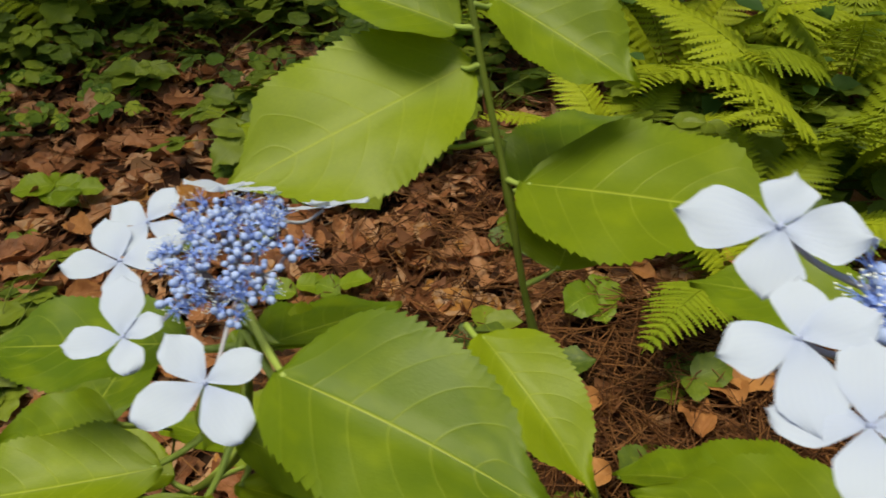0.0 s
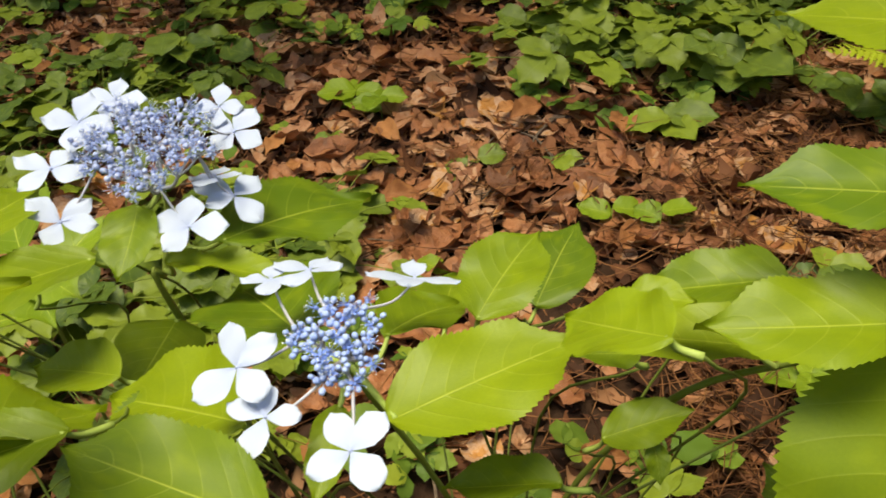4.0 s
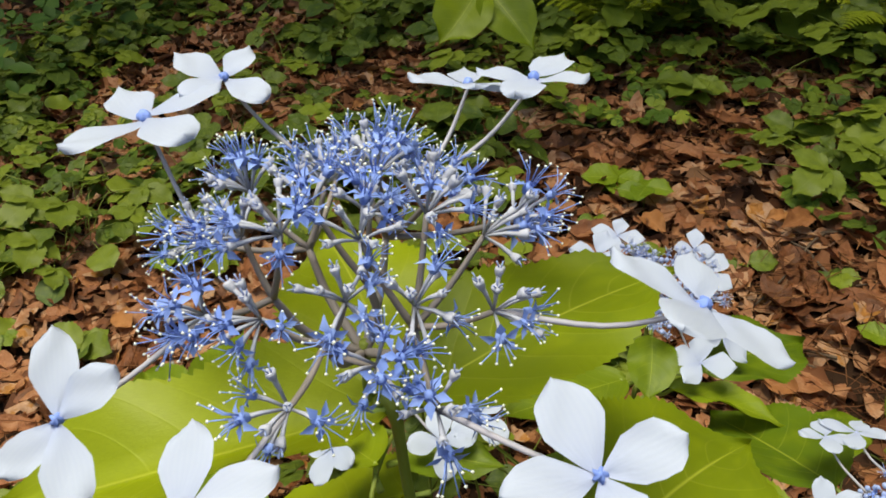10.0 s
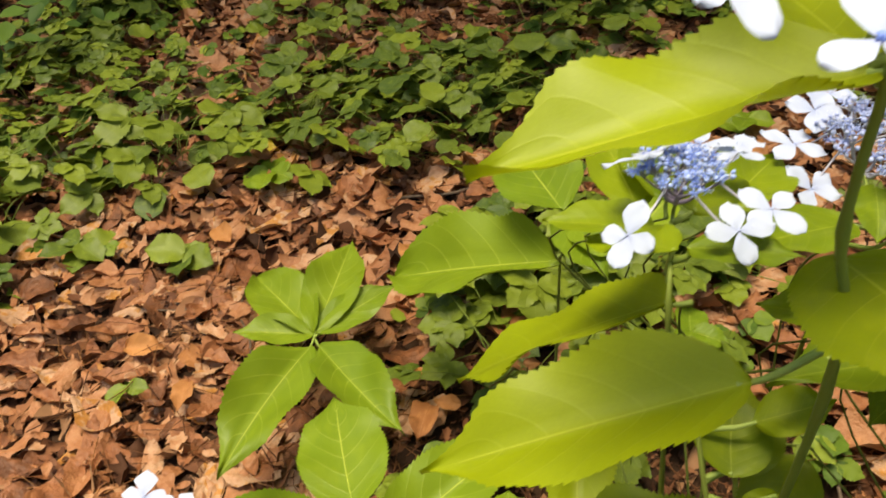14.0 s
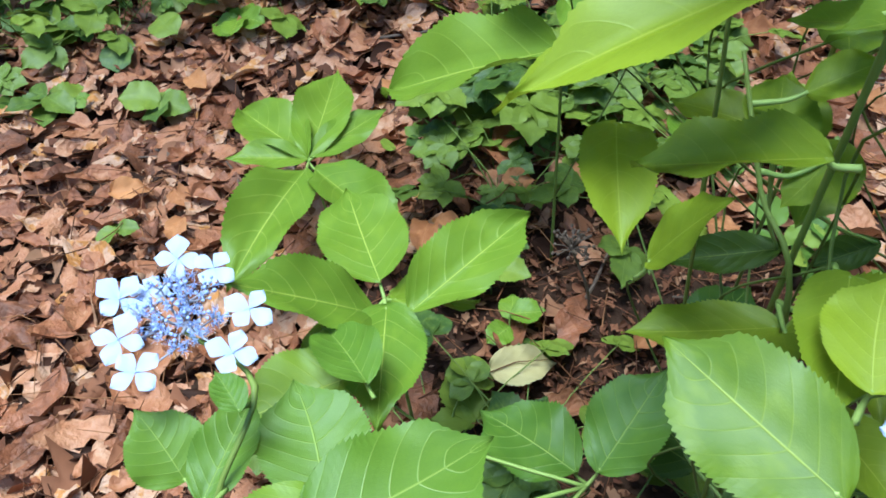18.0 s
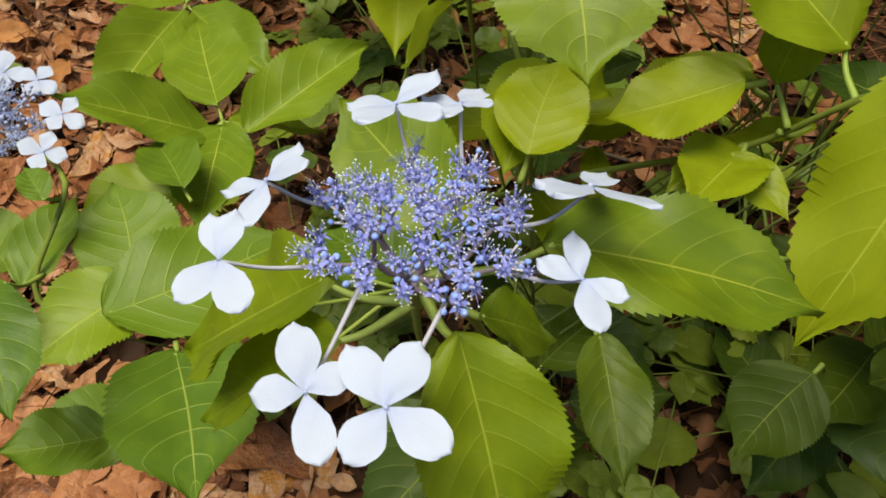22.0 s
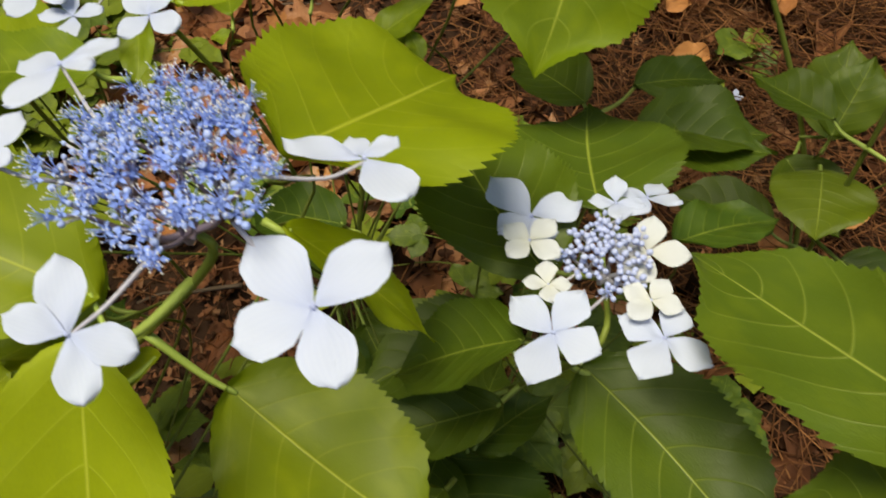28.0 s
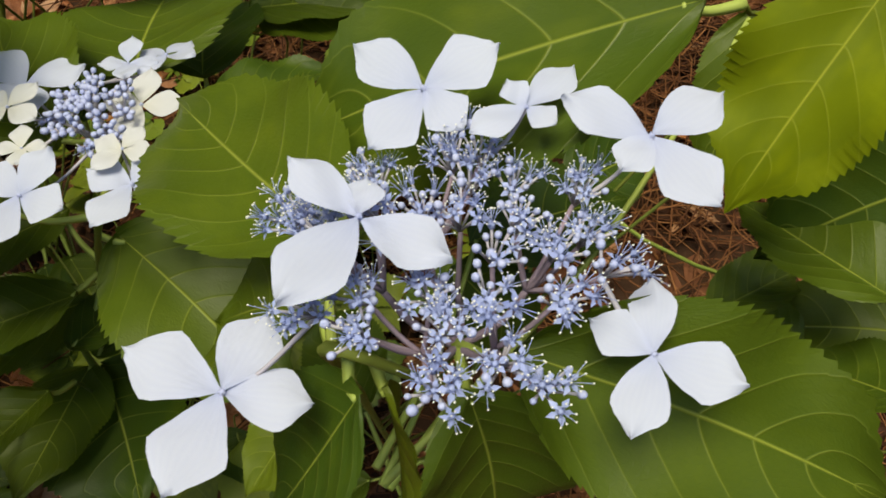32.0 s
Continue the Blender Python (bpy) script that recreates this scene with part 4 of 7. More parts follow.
leaf("B", (-0.1254, 0.3571, 0.6693), (-0.2296, 0.3405, 0.6888), (0.179, 0.033, 0.983), 0.5, (-0.1168, 0.3544, 0.6584))
side_stem("B", (-0.283, 0.317, 0.204), (-0.299, 0.595, 0.404), (-0.2759, 0.5022, 0.5315))
leaf("B", (-0.2713, 0.5051, 0.5482), (-0.2489, 0.6078, 0.5716), (0.05, -0.232, 0.972), 0.62, (-0.2759, 0.5022, 0.5315))
leaf("B", (-0.1727, 0.3565, 0.6134), (-0.2066, 0.3333, 0.5977), (-0.273, -0.231, 0.934), 0.6, (-0.1727, 0.3565, 0.6134))
leaf("B", (-0.0994, 0.393, 0.6519), (-0.1599, 0.4087, 0.6646), (0.216, 0.041, 0.976), 0.45, (-0.1103, 0.3541, 0.6636))
leaf("B", (-0.093, 0.3697, 0.6579), (-0.0825, 0.4336, 0.671), (-0.035, -0.196, 0.98), 0.6, (-0.1041, 0.3539, 0.6686))
side_stem("B", (-0.277, 0.323, 0.241), (-0.369, 0.517, 0.441), (-0.3309, 0.4302, 0.5697))
leaf("B", (-0.3288, 0.4341, 0.5835), (-0.3364, 0.5007, 0.5813), (0.012, 0.034, 0.999), 0.7, (-0.3309, 0.4302, 0.5697))
leaf("C", (-0.2962, 0.2208, 0.7224), (-0.2197, 0.2841, 0.7314), (-0.007, -0.133, 0.991), 0.55, (-0.324, 0.2482, 0.7276))
side_stem("C", (-0.287, 0.317, 0.366), (-0.384, 0.295, 0.566), (-0.3524, 0.2163, 0.7047))
leaf("C", (-0.3603, 0.2125, 0.7158), (-0.4614, 0.2442, 0.6792), (-0.353, -0.042, 0.935), 0.6, (-0.3524, 0.2163, 0.7047))
leaf("C", (-0.3531, 0.2658, 0.7201), (-0.4321, 0.3413, 0.6811), (-0.261, 0.213, 0.942), 0.7, (-0.3251, 0.2533, 0.7174))
leaf("C", (-0.3166, 0.2815, 0.7132), (-0.2917, 0.3372, 0.6968), (0.126, 0.228, 0.966), 0.7, (-0.3228, 0.2557, 0.7064))
leaf("C", (-0.3239, 0.2351, 0.712), (-0.3212, 0.1878, 0.7007), (0.004, -0.232, 0.973), 0.4, (-0.3247, 0.2518, 0.7206))
side_stem("C", (-0.29, 0.324, 0.313), (-0.194, 0.335, 0.513), (-0.2088, 0.2549, 0.6543))
leaf("C", (-0.222, 0.2464, 0.6681), (-0.2805, 0.2406, 0.6603), (-0.142, 0.125, 0.982), 0.5, (-0.2088, 0.2549, 0.6543))
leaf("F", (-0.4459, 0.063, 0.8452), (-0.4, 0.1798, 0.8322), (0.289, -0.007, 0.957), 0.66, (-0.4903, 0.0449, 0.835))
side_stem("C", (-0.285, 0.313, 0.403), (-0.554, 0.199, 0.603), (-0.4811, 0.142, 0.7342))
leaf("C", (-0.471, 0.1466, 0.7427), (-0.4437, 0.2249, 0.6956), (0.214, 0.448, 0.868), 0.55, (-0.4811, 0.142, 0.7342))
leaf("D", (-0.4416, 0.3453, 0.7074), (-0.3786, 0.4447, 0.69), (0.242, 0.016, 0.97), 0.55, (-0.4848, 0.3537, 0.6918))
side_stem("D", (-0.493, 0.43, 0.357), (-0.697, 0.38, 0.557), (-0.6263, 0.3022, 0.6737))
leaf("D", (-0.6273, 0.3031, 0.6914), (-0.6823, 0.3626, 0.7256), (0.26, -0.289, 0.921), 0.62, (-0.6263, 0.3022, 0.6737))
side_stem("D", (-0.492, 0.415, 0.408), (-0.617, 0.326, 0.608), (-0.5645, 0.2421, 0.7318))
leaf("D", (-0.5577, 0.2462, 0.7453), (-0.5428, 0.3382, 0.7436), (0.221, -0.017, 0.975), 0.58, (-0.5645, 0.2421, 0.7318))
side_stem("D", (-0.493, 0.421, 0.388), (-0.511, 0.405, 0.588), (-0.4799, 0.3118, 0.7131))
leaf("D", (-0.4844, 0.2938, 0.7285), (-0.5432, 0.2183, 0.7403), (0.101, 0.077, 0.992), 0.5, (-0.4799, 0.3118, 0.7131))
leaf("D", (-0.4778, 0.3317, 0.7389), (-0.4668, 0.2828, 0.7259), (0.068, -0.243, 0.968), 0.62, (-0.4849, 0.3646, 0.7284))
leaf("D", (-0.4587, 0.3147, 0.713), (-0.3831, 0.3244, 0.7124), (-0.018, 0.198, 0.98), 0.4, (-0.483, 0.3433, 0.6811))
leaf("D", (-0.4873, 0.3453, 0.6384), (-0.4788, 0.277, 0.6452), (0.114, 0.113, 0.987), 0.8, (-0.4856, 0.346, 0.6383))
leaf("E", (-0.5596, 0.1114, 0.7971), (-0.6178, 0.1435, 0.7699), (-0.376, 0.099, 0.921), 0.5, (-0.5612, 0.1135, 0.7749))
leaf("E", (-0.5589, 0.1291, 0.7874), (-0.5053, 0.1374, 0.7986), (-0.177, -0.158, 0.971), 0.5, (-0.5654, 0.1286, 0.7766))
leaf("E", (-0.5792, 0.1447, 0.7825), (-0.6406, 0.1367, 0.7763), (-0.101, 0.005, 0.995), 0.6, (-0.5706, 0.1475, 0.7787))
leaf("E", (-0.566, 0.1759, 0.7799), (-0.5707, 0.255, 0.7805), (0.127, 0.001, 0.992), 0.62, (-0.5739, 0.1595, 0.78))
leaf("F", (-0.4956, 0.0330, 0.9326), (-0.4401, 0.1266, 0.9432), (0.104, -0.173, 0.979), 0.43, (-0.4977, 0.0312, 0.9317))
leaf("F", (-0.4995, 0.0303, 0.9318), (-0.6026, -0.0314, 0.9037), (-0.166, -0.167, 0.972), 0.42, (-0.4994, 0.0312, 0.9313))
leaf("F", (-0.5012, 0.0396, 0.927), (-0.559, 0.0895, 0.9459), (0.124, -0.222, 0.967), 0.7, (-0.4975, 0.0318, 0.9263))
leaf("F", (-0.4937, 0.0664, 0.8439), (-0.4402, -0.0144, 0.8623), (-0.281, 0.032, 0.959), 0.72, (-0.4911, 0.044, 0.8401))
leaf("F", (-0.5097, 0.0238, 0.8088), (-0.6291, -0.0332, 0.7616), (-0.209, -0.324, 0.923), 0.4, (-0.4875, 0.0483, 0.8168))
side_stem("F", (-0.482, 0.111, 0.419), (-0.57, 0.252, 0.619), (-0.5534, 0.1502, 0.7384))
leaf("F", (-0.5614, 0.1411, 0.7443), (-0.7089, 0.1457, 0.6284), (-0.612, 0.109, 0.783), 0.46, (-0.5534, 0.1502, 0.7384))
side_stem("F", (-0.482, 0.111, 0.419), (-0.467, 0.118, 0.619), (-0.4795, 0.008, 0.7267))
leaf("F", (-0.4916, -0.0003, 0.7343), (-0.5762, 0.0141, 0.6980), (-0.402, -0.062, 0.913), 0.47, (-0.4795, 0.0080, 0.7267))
leaf("P3", (-0.7478, 0.4729, 0.4898), (-1.0115, 0.5107, 0.3529), (-0.472, -0.332, 0.817), 0.42, (-0.7499, 0.4847, 0.4902))
leaf("P3", (-0.7504, 0.4844, 0.5486), (-0.8721, 0.6131, 0.554), (-0.207, -0.235, 0.95), 0.558, (-0.7513, 0.4825, 0.5458))
leaf("P3", (-0.7385, 0.4819, 0.5391), (-0.6619, 0.4379, 0.5579), (-0.333, -0.186, 0.924), 0.558, (-0.7511, 0.4828, 0.5388))
leaf("P3", (-0.7516, 0.4808, 0.543), (-0.6744, 0.4189, 0.5308), (-0.057, -0.261, 0.964), 0.558, (-0.7512, 0.4826, 0.5431))
side_stem("P3", (-0.744, 0.494, 0.266), (-0.679, 0.508, 0.466), (-0.6616, 0.3972, 0.5714))
leaf("P3", (-0.6567, 0.3977, 0.5877), (-0.6339, 0.4741, 0.6178), (0.069, -0.384, 0.921), 0.54, (-0.6616, 0.3972, 0.5714))
leaf("P1", (-1.1004, 0.4531, 0.2489), (-1.1648, 0.6523, 0.2962), (0.178, -0.172, 0.969), 0.405, (-1.0977, 0.449, 0.2476))
leaf("P1", (-1.1004, 0.4531, 0.2489), (-1.2818, 0.5334, 0.2442), (-0.076, -0.114, 0.991), 0.468, (-1.0977, 0.449, 0.2476))
leaf("P1", (-1.1004, 0.4531, 0.2489), (-1.1957, 0.3899, 0.2661), (0.261, -0.135, 0.956), 0.45, (-1.0977, 0.449, 0.2476))
leaf("P1", (-1.0901, 0.4306, 0.248), (-1.0568, 0.1977, 0.2505), (0.206, 0.04, 0.978), 0.405, (-1.0975, 0.449, 0.2466))
leaf("P1", (-1.08, 0.4373, 0.2472), (-0.8883, 0.3499, 0.269), (-0.137, -0.055, 0.989), 0.378, (-1.0969, 0.449, 0.2438))
leaf("P1", (-1.097, 0.4554, 0.2487), (-1.0448, 0.5899, 0.2697), (0.157, -0.212, 0.965), 0.405, (-1.0977, 0.449, 0.2476))
leaf("P2", (-0.7977, 0.1314, 0.4151), (-0.8979, 0.242, 0.4173), (-0.044, -0.059, 0.997), 0.576, (-0.7898, 0.1233, 0.4041))
leaf("P2", (-0.7897, 0.1051, 0.403), (-0.865, 0.0181, 0.4957), (0.617, 0.258, 0.743), 0.45, (-0.7898, 0.1233, 0.4038))
leaf("P2", (-0.763, 0.1192, 0.4019), (-0.705, 0.2717, 0.4271), (0.114, -0.204, 0.972), 0.45, (-0.7895, 0.1235, 0.3999))
leaf("P2", (-0.7833, 0.1148, 0.4077), (-0.7261, -0.0078, 0.4252), (-0.026, 0.129, 0.991), 0.54, (-0.7898, 0.1233, 0.4041))
leaf("P2", (-0.7889, 0.1034, 0.4013), (-0.8289, 0.0259, 0.3938), (0.029, -0.111, 0.993), 0.45, (-0.7896, 0.1234, 0.4021))
leaf("P2", (-0.7756, 0.1106, 0.4006), (-0.7245, 0.0701, 0.4011), (-0.006, 0.005, 1), 0.405, (-0.7895, 0.1235, 0.4))
leaf("P2", (-0.784, 0.1265, 0.4039), (-0.7335, 0.2226, 0.3418), (0.213, 0.449, 0.868), 0.45, (-0.7897, 0.1234, 0.4032))
leaf("G", (-0.8148, -0.1172, 0.4417), (-0.8587, -0.102, 0.4821), (0.599, -0.272, 0.753), 0.9, (-0.7795, -0.1202, 0.4472))
leaf("G", (-0.7916, -0.1283, 0.4472), (-0.8034, -0.0449, 0.4708), (0.14, -0.251, 0.958), 0.5, (-0.7792, -0.1242, 0.4435))
leaf("G", (-0.7189, -0.0911, 0.447), (-0.7818, -0.0258, 0.4681), (0.162, -0.158, 0.974), 0.85, (-0.7343, -0.1052, 0.4107))
leaf("G", (-0.7164, -0.1272, 0.4537), (-0.6349, 0.0055, 0.4446), (0.183, -0.045, 0.982), 0.6, (-0.7468, -0.1119, 0.4186))
side_stem("G", (-0.686, 0.02, 0.114), (-0.593, 0.161, 0.154), (-0.5757, 0.0899, 0.2888))
leaf("G", (-0.5854, 0.0873, 0.3039), (-0.6963, 0.126, 0.2962), (-0.081, -0.033, 0.996), 0.7, (-0.5757, 0.0899, 0.2888))
side_stem("G", (-0.686, 0.022, 0.111), (-0.588, 0.136, 0.179), (-0.5727, 0.0645, 0.3259))
leaf("G", (-0.5662, 0.0668, 0.3479), (-0.5400, 0.1452, 0.4135), (-0.291, -0.555, 0.779), 0.67, (-0.5727, 0.0645, 0.3259))
leaf("G", (-0.7709, -0.0921, 0.5152), (-0.8036, -0.0737, 0.5228), (0.17, -0.102, 0.98), 0.6, (-0.7823, -0.0715, 0.492))
leaf("G", (-0.7686, -0.1462, 0.488), (-0.7709, -0.1948, 0.51), (0.024, 0.412, 0.911), 0.6, (-0.7798, -0.1143, 0.4526))
side_stem("G", (-0.685, 0.024, 0.105), (-0.782, 0.065, 0.305), (-0.7294, -0.0022, 0.4429))
leaf("G", (-0.7341, -0.0013, 0.4561), (-0.8164, 0.0594, 0.4402), (-0.119, 0.098, 0.988), 0.5, (-0.7294, -0.0022, 0.4429))
side_stem("H", (-0.426, -0.006, 0.322), (-0.505, -0.015, 0.522), (-0.4763, -0.0996, 0.6569))
leaf("H", (-0.4571, -0.1154, 0.6700), (-0.5362, -0.0725, 0.6798), (-0.153, -0.480, 0.864), 0.62, (-0.4763, -0.0996, 0.6569))
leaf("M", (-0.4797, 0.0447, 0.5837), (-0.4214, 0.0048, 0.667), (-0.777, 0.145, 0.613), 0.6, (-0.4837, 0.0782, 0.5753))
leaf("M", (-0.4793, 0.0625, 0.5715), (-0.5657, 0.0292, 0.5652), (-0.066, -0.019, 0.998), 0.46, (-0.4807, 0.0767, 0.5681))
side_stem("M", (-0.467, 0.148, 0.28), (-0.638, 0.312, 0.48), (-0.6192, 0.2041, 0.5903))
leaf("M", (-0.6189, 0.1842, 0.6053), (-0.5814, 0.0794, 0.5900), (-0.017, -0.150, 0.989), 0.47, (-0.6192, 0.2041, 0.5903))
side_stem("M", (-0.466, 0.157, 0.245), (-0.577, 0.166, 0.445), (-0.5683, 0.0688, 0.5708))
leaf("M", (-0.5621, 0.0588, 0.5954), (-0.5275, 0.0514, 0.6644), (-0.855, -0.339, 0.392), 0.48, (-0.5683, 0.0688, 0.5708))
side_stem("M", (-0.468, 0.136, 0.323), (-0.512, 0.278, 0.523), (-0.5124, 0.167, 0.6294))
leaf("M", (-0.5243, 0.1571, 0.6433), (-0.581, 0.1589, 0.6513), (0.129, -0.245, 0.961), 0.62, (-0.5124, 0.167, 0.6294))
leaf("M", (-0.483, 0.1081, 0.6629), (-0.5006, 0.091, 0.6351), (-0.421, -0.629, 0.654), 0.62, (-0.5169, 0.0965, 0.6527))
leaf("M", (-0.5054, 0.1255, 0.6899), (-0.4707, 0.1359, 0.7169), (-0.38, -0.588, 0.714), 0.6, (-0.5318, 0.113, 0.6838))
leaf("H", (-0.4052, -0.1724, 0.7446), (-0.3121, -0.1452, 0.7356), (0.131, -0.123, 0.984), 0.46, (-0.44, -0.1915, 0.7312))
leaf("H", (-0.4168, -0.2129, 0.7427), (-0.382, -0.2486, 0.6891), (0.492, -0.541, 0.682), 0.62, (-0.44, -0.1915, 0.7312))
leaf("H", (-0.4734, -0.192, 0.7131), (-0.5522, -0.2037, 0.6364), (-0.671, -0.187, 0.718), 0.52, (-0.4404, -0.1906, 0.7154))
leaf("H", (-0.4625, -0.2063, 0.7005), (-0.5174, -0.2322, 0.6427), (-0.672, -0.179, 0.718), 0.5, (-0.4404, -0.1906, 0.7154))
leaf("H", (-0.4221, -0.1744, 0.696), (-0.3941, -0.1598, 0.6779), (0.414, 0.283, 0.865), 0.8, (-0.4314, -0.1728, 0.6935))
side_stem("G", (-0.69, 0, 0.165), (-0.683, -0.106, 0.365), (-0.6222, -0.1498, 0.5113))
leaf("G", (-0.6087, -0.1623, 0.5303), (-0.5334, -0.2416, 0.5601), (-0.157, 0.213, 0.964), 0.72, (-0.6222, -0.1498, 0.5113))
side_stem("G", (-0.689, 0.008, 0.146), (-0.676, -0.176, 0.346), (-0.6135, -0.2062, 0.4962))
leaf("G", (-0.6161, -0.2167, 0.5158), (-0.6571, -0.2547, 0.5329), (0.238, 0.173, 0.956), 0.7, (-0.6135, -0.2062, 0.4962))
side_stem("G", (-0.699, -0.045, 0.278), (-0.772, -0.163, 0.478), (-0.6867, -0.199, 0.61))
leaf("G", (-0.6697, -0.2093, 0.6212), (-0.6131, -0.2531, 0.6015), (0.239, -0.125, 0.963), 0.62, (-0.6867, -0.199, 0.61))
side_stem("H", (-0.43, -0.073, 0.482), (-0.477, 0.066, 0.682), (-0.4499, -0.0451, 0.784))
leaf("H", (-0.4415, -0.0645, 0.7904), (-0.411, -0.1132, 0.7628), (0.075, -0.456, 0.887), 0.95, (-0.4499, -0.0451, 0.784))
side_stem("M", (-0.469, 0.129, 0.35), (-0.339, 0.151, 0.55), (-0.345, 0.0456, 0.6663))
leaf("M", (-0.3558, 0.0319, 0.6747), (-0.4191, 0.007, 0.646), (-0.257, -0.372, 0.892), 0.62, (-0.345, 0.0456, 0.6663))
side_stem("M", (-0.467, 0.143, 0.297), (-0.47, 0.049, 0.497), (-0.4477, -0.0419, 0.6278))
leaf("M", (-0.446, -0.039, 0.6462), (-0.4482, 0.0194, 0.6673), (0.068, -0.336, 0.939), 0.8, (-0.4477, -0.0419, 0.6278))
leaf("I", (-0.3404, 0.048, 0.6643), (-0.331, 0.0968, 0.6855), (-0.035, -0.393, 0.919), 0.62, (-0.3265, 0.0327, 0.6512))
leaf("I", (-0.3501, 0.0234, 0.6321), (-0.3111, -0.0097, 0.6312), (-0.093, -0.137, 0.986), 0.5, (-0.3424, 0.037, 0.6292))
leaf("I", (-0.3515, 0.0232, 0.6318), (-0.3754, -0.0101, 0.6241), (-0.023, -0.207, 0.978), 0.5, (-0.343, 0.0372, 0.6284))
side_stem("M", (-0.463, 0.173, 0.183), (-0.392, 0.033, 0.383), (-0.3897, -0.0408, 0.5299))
# Tones K and J paint the shade on these low leaves.
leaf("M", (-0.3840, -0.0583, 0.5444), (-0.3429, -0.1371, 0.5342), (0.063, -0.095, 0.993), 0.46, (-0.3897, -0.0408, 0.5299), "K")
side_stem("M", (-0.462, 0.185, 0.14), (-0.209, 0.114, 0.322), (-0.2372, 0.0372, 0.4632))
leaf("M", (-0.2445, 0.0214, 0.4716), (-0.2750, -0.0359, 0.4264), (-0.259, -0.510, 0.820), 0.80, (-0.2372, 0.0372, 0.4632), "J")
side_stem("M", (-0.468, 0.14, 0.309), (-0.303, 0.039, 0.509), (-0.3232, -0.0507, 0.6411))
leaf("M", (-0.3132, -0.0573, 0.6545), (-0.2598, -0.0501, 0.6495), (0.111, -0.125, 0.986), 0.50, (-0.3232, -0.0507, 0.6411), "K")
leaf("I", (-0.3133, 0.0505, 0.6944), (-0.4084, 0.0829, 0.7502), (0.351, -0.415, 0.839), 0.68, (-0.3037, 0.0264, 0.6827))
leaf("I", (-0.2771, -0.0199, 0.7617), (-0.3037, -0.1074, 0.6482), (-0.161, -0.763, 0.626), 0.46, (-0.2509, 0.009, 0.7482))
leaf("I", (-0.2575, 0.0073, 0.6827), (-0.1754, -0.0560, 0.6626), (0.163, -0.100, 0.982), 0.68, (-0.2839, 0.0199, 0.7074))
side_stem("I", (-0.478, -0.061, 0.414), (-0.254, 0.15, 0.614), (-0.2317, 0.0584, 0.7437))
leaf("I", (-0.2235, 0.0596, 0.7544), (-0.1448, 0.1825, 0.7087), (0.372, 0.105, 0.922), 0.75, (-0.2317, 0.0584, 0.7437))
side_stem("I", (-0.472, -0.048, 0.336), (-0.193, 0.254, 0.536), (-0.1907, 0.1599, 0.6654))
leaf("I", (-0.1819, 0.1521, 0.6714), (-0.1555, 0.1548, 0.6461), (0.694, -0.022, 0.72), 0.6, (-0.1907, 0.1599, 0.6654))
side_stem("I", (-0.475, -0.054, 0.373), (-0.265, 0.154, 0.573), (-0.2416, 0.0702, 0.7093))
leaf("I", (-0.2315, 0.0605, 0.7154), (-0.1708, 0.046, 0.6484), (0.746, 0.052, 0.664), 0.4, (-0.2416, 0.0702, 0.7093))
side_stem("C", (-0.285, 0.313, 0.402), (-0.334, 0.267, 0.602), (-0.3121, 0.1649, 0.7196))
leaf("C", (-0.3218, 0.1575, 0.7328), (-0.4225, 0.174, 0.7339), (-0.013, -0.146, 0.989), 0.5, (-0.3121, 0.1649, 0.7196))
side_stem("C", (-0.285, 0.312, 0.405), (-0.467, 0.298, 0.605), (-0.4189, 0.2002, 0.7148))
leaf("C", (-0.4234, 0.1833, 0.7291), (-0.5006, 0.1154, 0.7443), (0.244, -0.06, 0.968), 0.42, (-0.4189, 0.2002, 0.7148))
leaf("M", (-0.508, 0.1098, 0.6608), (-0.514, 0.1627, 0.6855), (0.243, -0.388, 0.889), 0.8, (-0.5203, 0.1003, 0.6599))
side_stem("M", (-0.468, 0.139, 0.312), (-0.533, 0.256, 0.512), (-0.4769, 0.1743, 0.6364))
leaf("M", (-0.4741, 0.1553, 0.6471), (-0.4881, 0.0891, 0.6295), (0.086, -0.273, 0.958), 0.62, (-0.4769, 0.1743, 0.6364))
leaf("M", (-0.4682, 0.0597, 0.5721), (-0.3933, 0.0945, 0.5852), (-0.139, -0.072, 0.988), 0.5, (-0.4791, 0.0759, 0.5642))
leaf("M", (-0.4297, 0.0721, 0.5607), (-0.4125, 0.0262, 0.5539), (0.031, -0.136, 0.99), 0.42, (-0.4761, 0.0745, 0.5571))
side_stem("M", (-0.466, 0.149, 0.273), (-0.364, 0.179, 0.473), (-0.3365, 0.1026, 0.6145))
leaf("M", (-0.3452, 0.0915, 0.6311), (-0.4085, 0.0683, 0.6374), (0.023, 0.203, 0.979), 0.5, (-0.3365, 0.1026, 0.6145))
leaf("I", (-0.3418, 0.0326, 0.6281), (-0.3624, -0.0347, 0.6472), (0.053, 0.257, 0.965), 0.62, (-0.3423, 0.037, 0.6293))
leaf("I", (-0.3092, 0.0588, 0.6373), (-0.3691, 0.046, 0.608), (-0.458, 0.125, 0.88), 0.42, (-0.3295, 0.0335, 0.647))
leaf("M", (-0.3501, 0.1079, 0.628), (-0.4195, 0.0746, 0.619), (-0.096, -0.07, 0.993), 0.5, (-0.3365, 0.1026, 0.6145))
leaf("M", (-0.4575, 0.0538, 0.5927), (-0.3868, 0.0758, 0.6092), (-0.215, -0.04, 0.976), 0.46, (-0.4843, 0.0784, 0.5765))
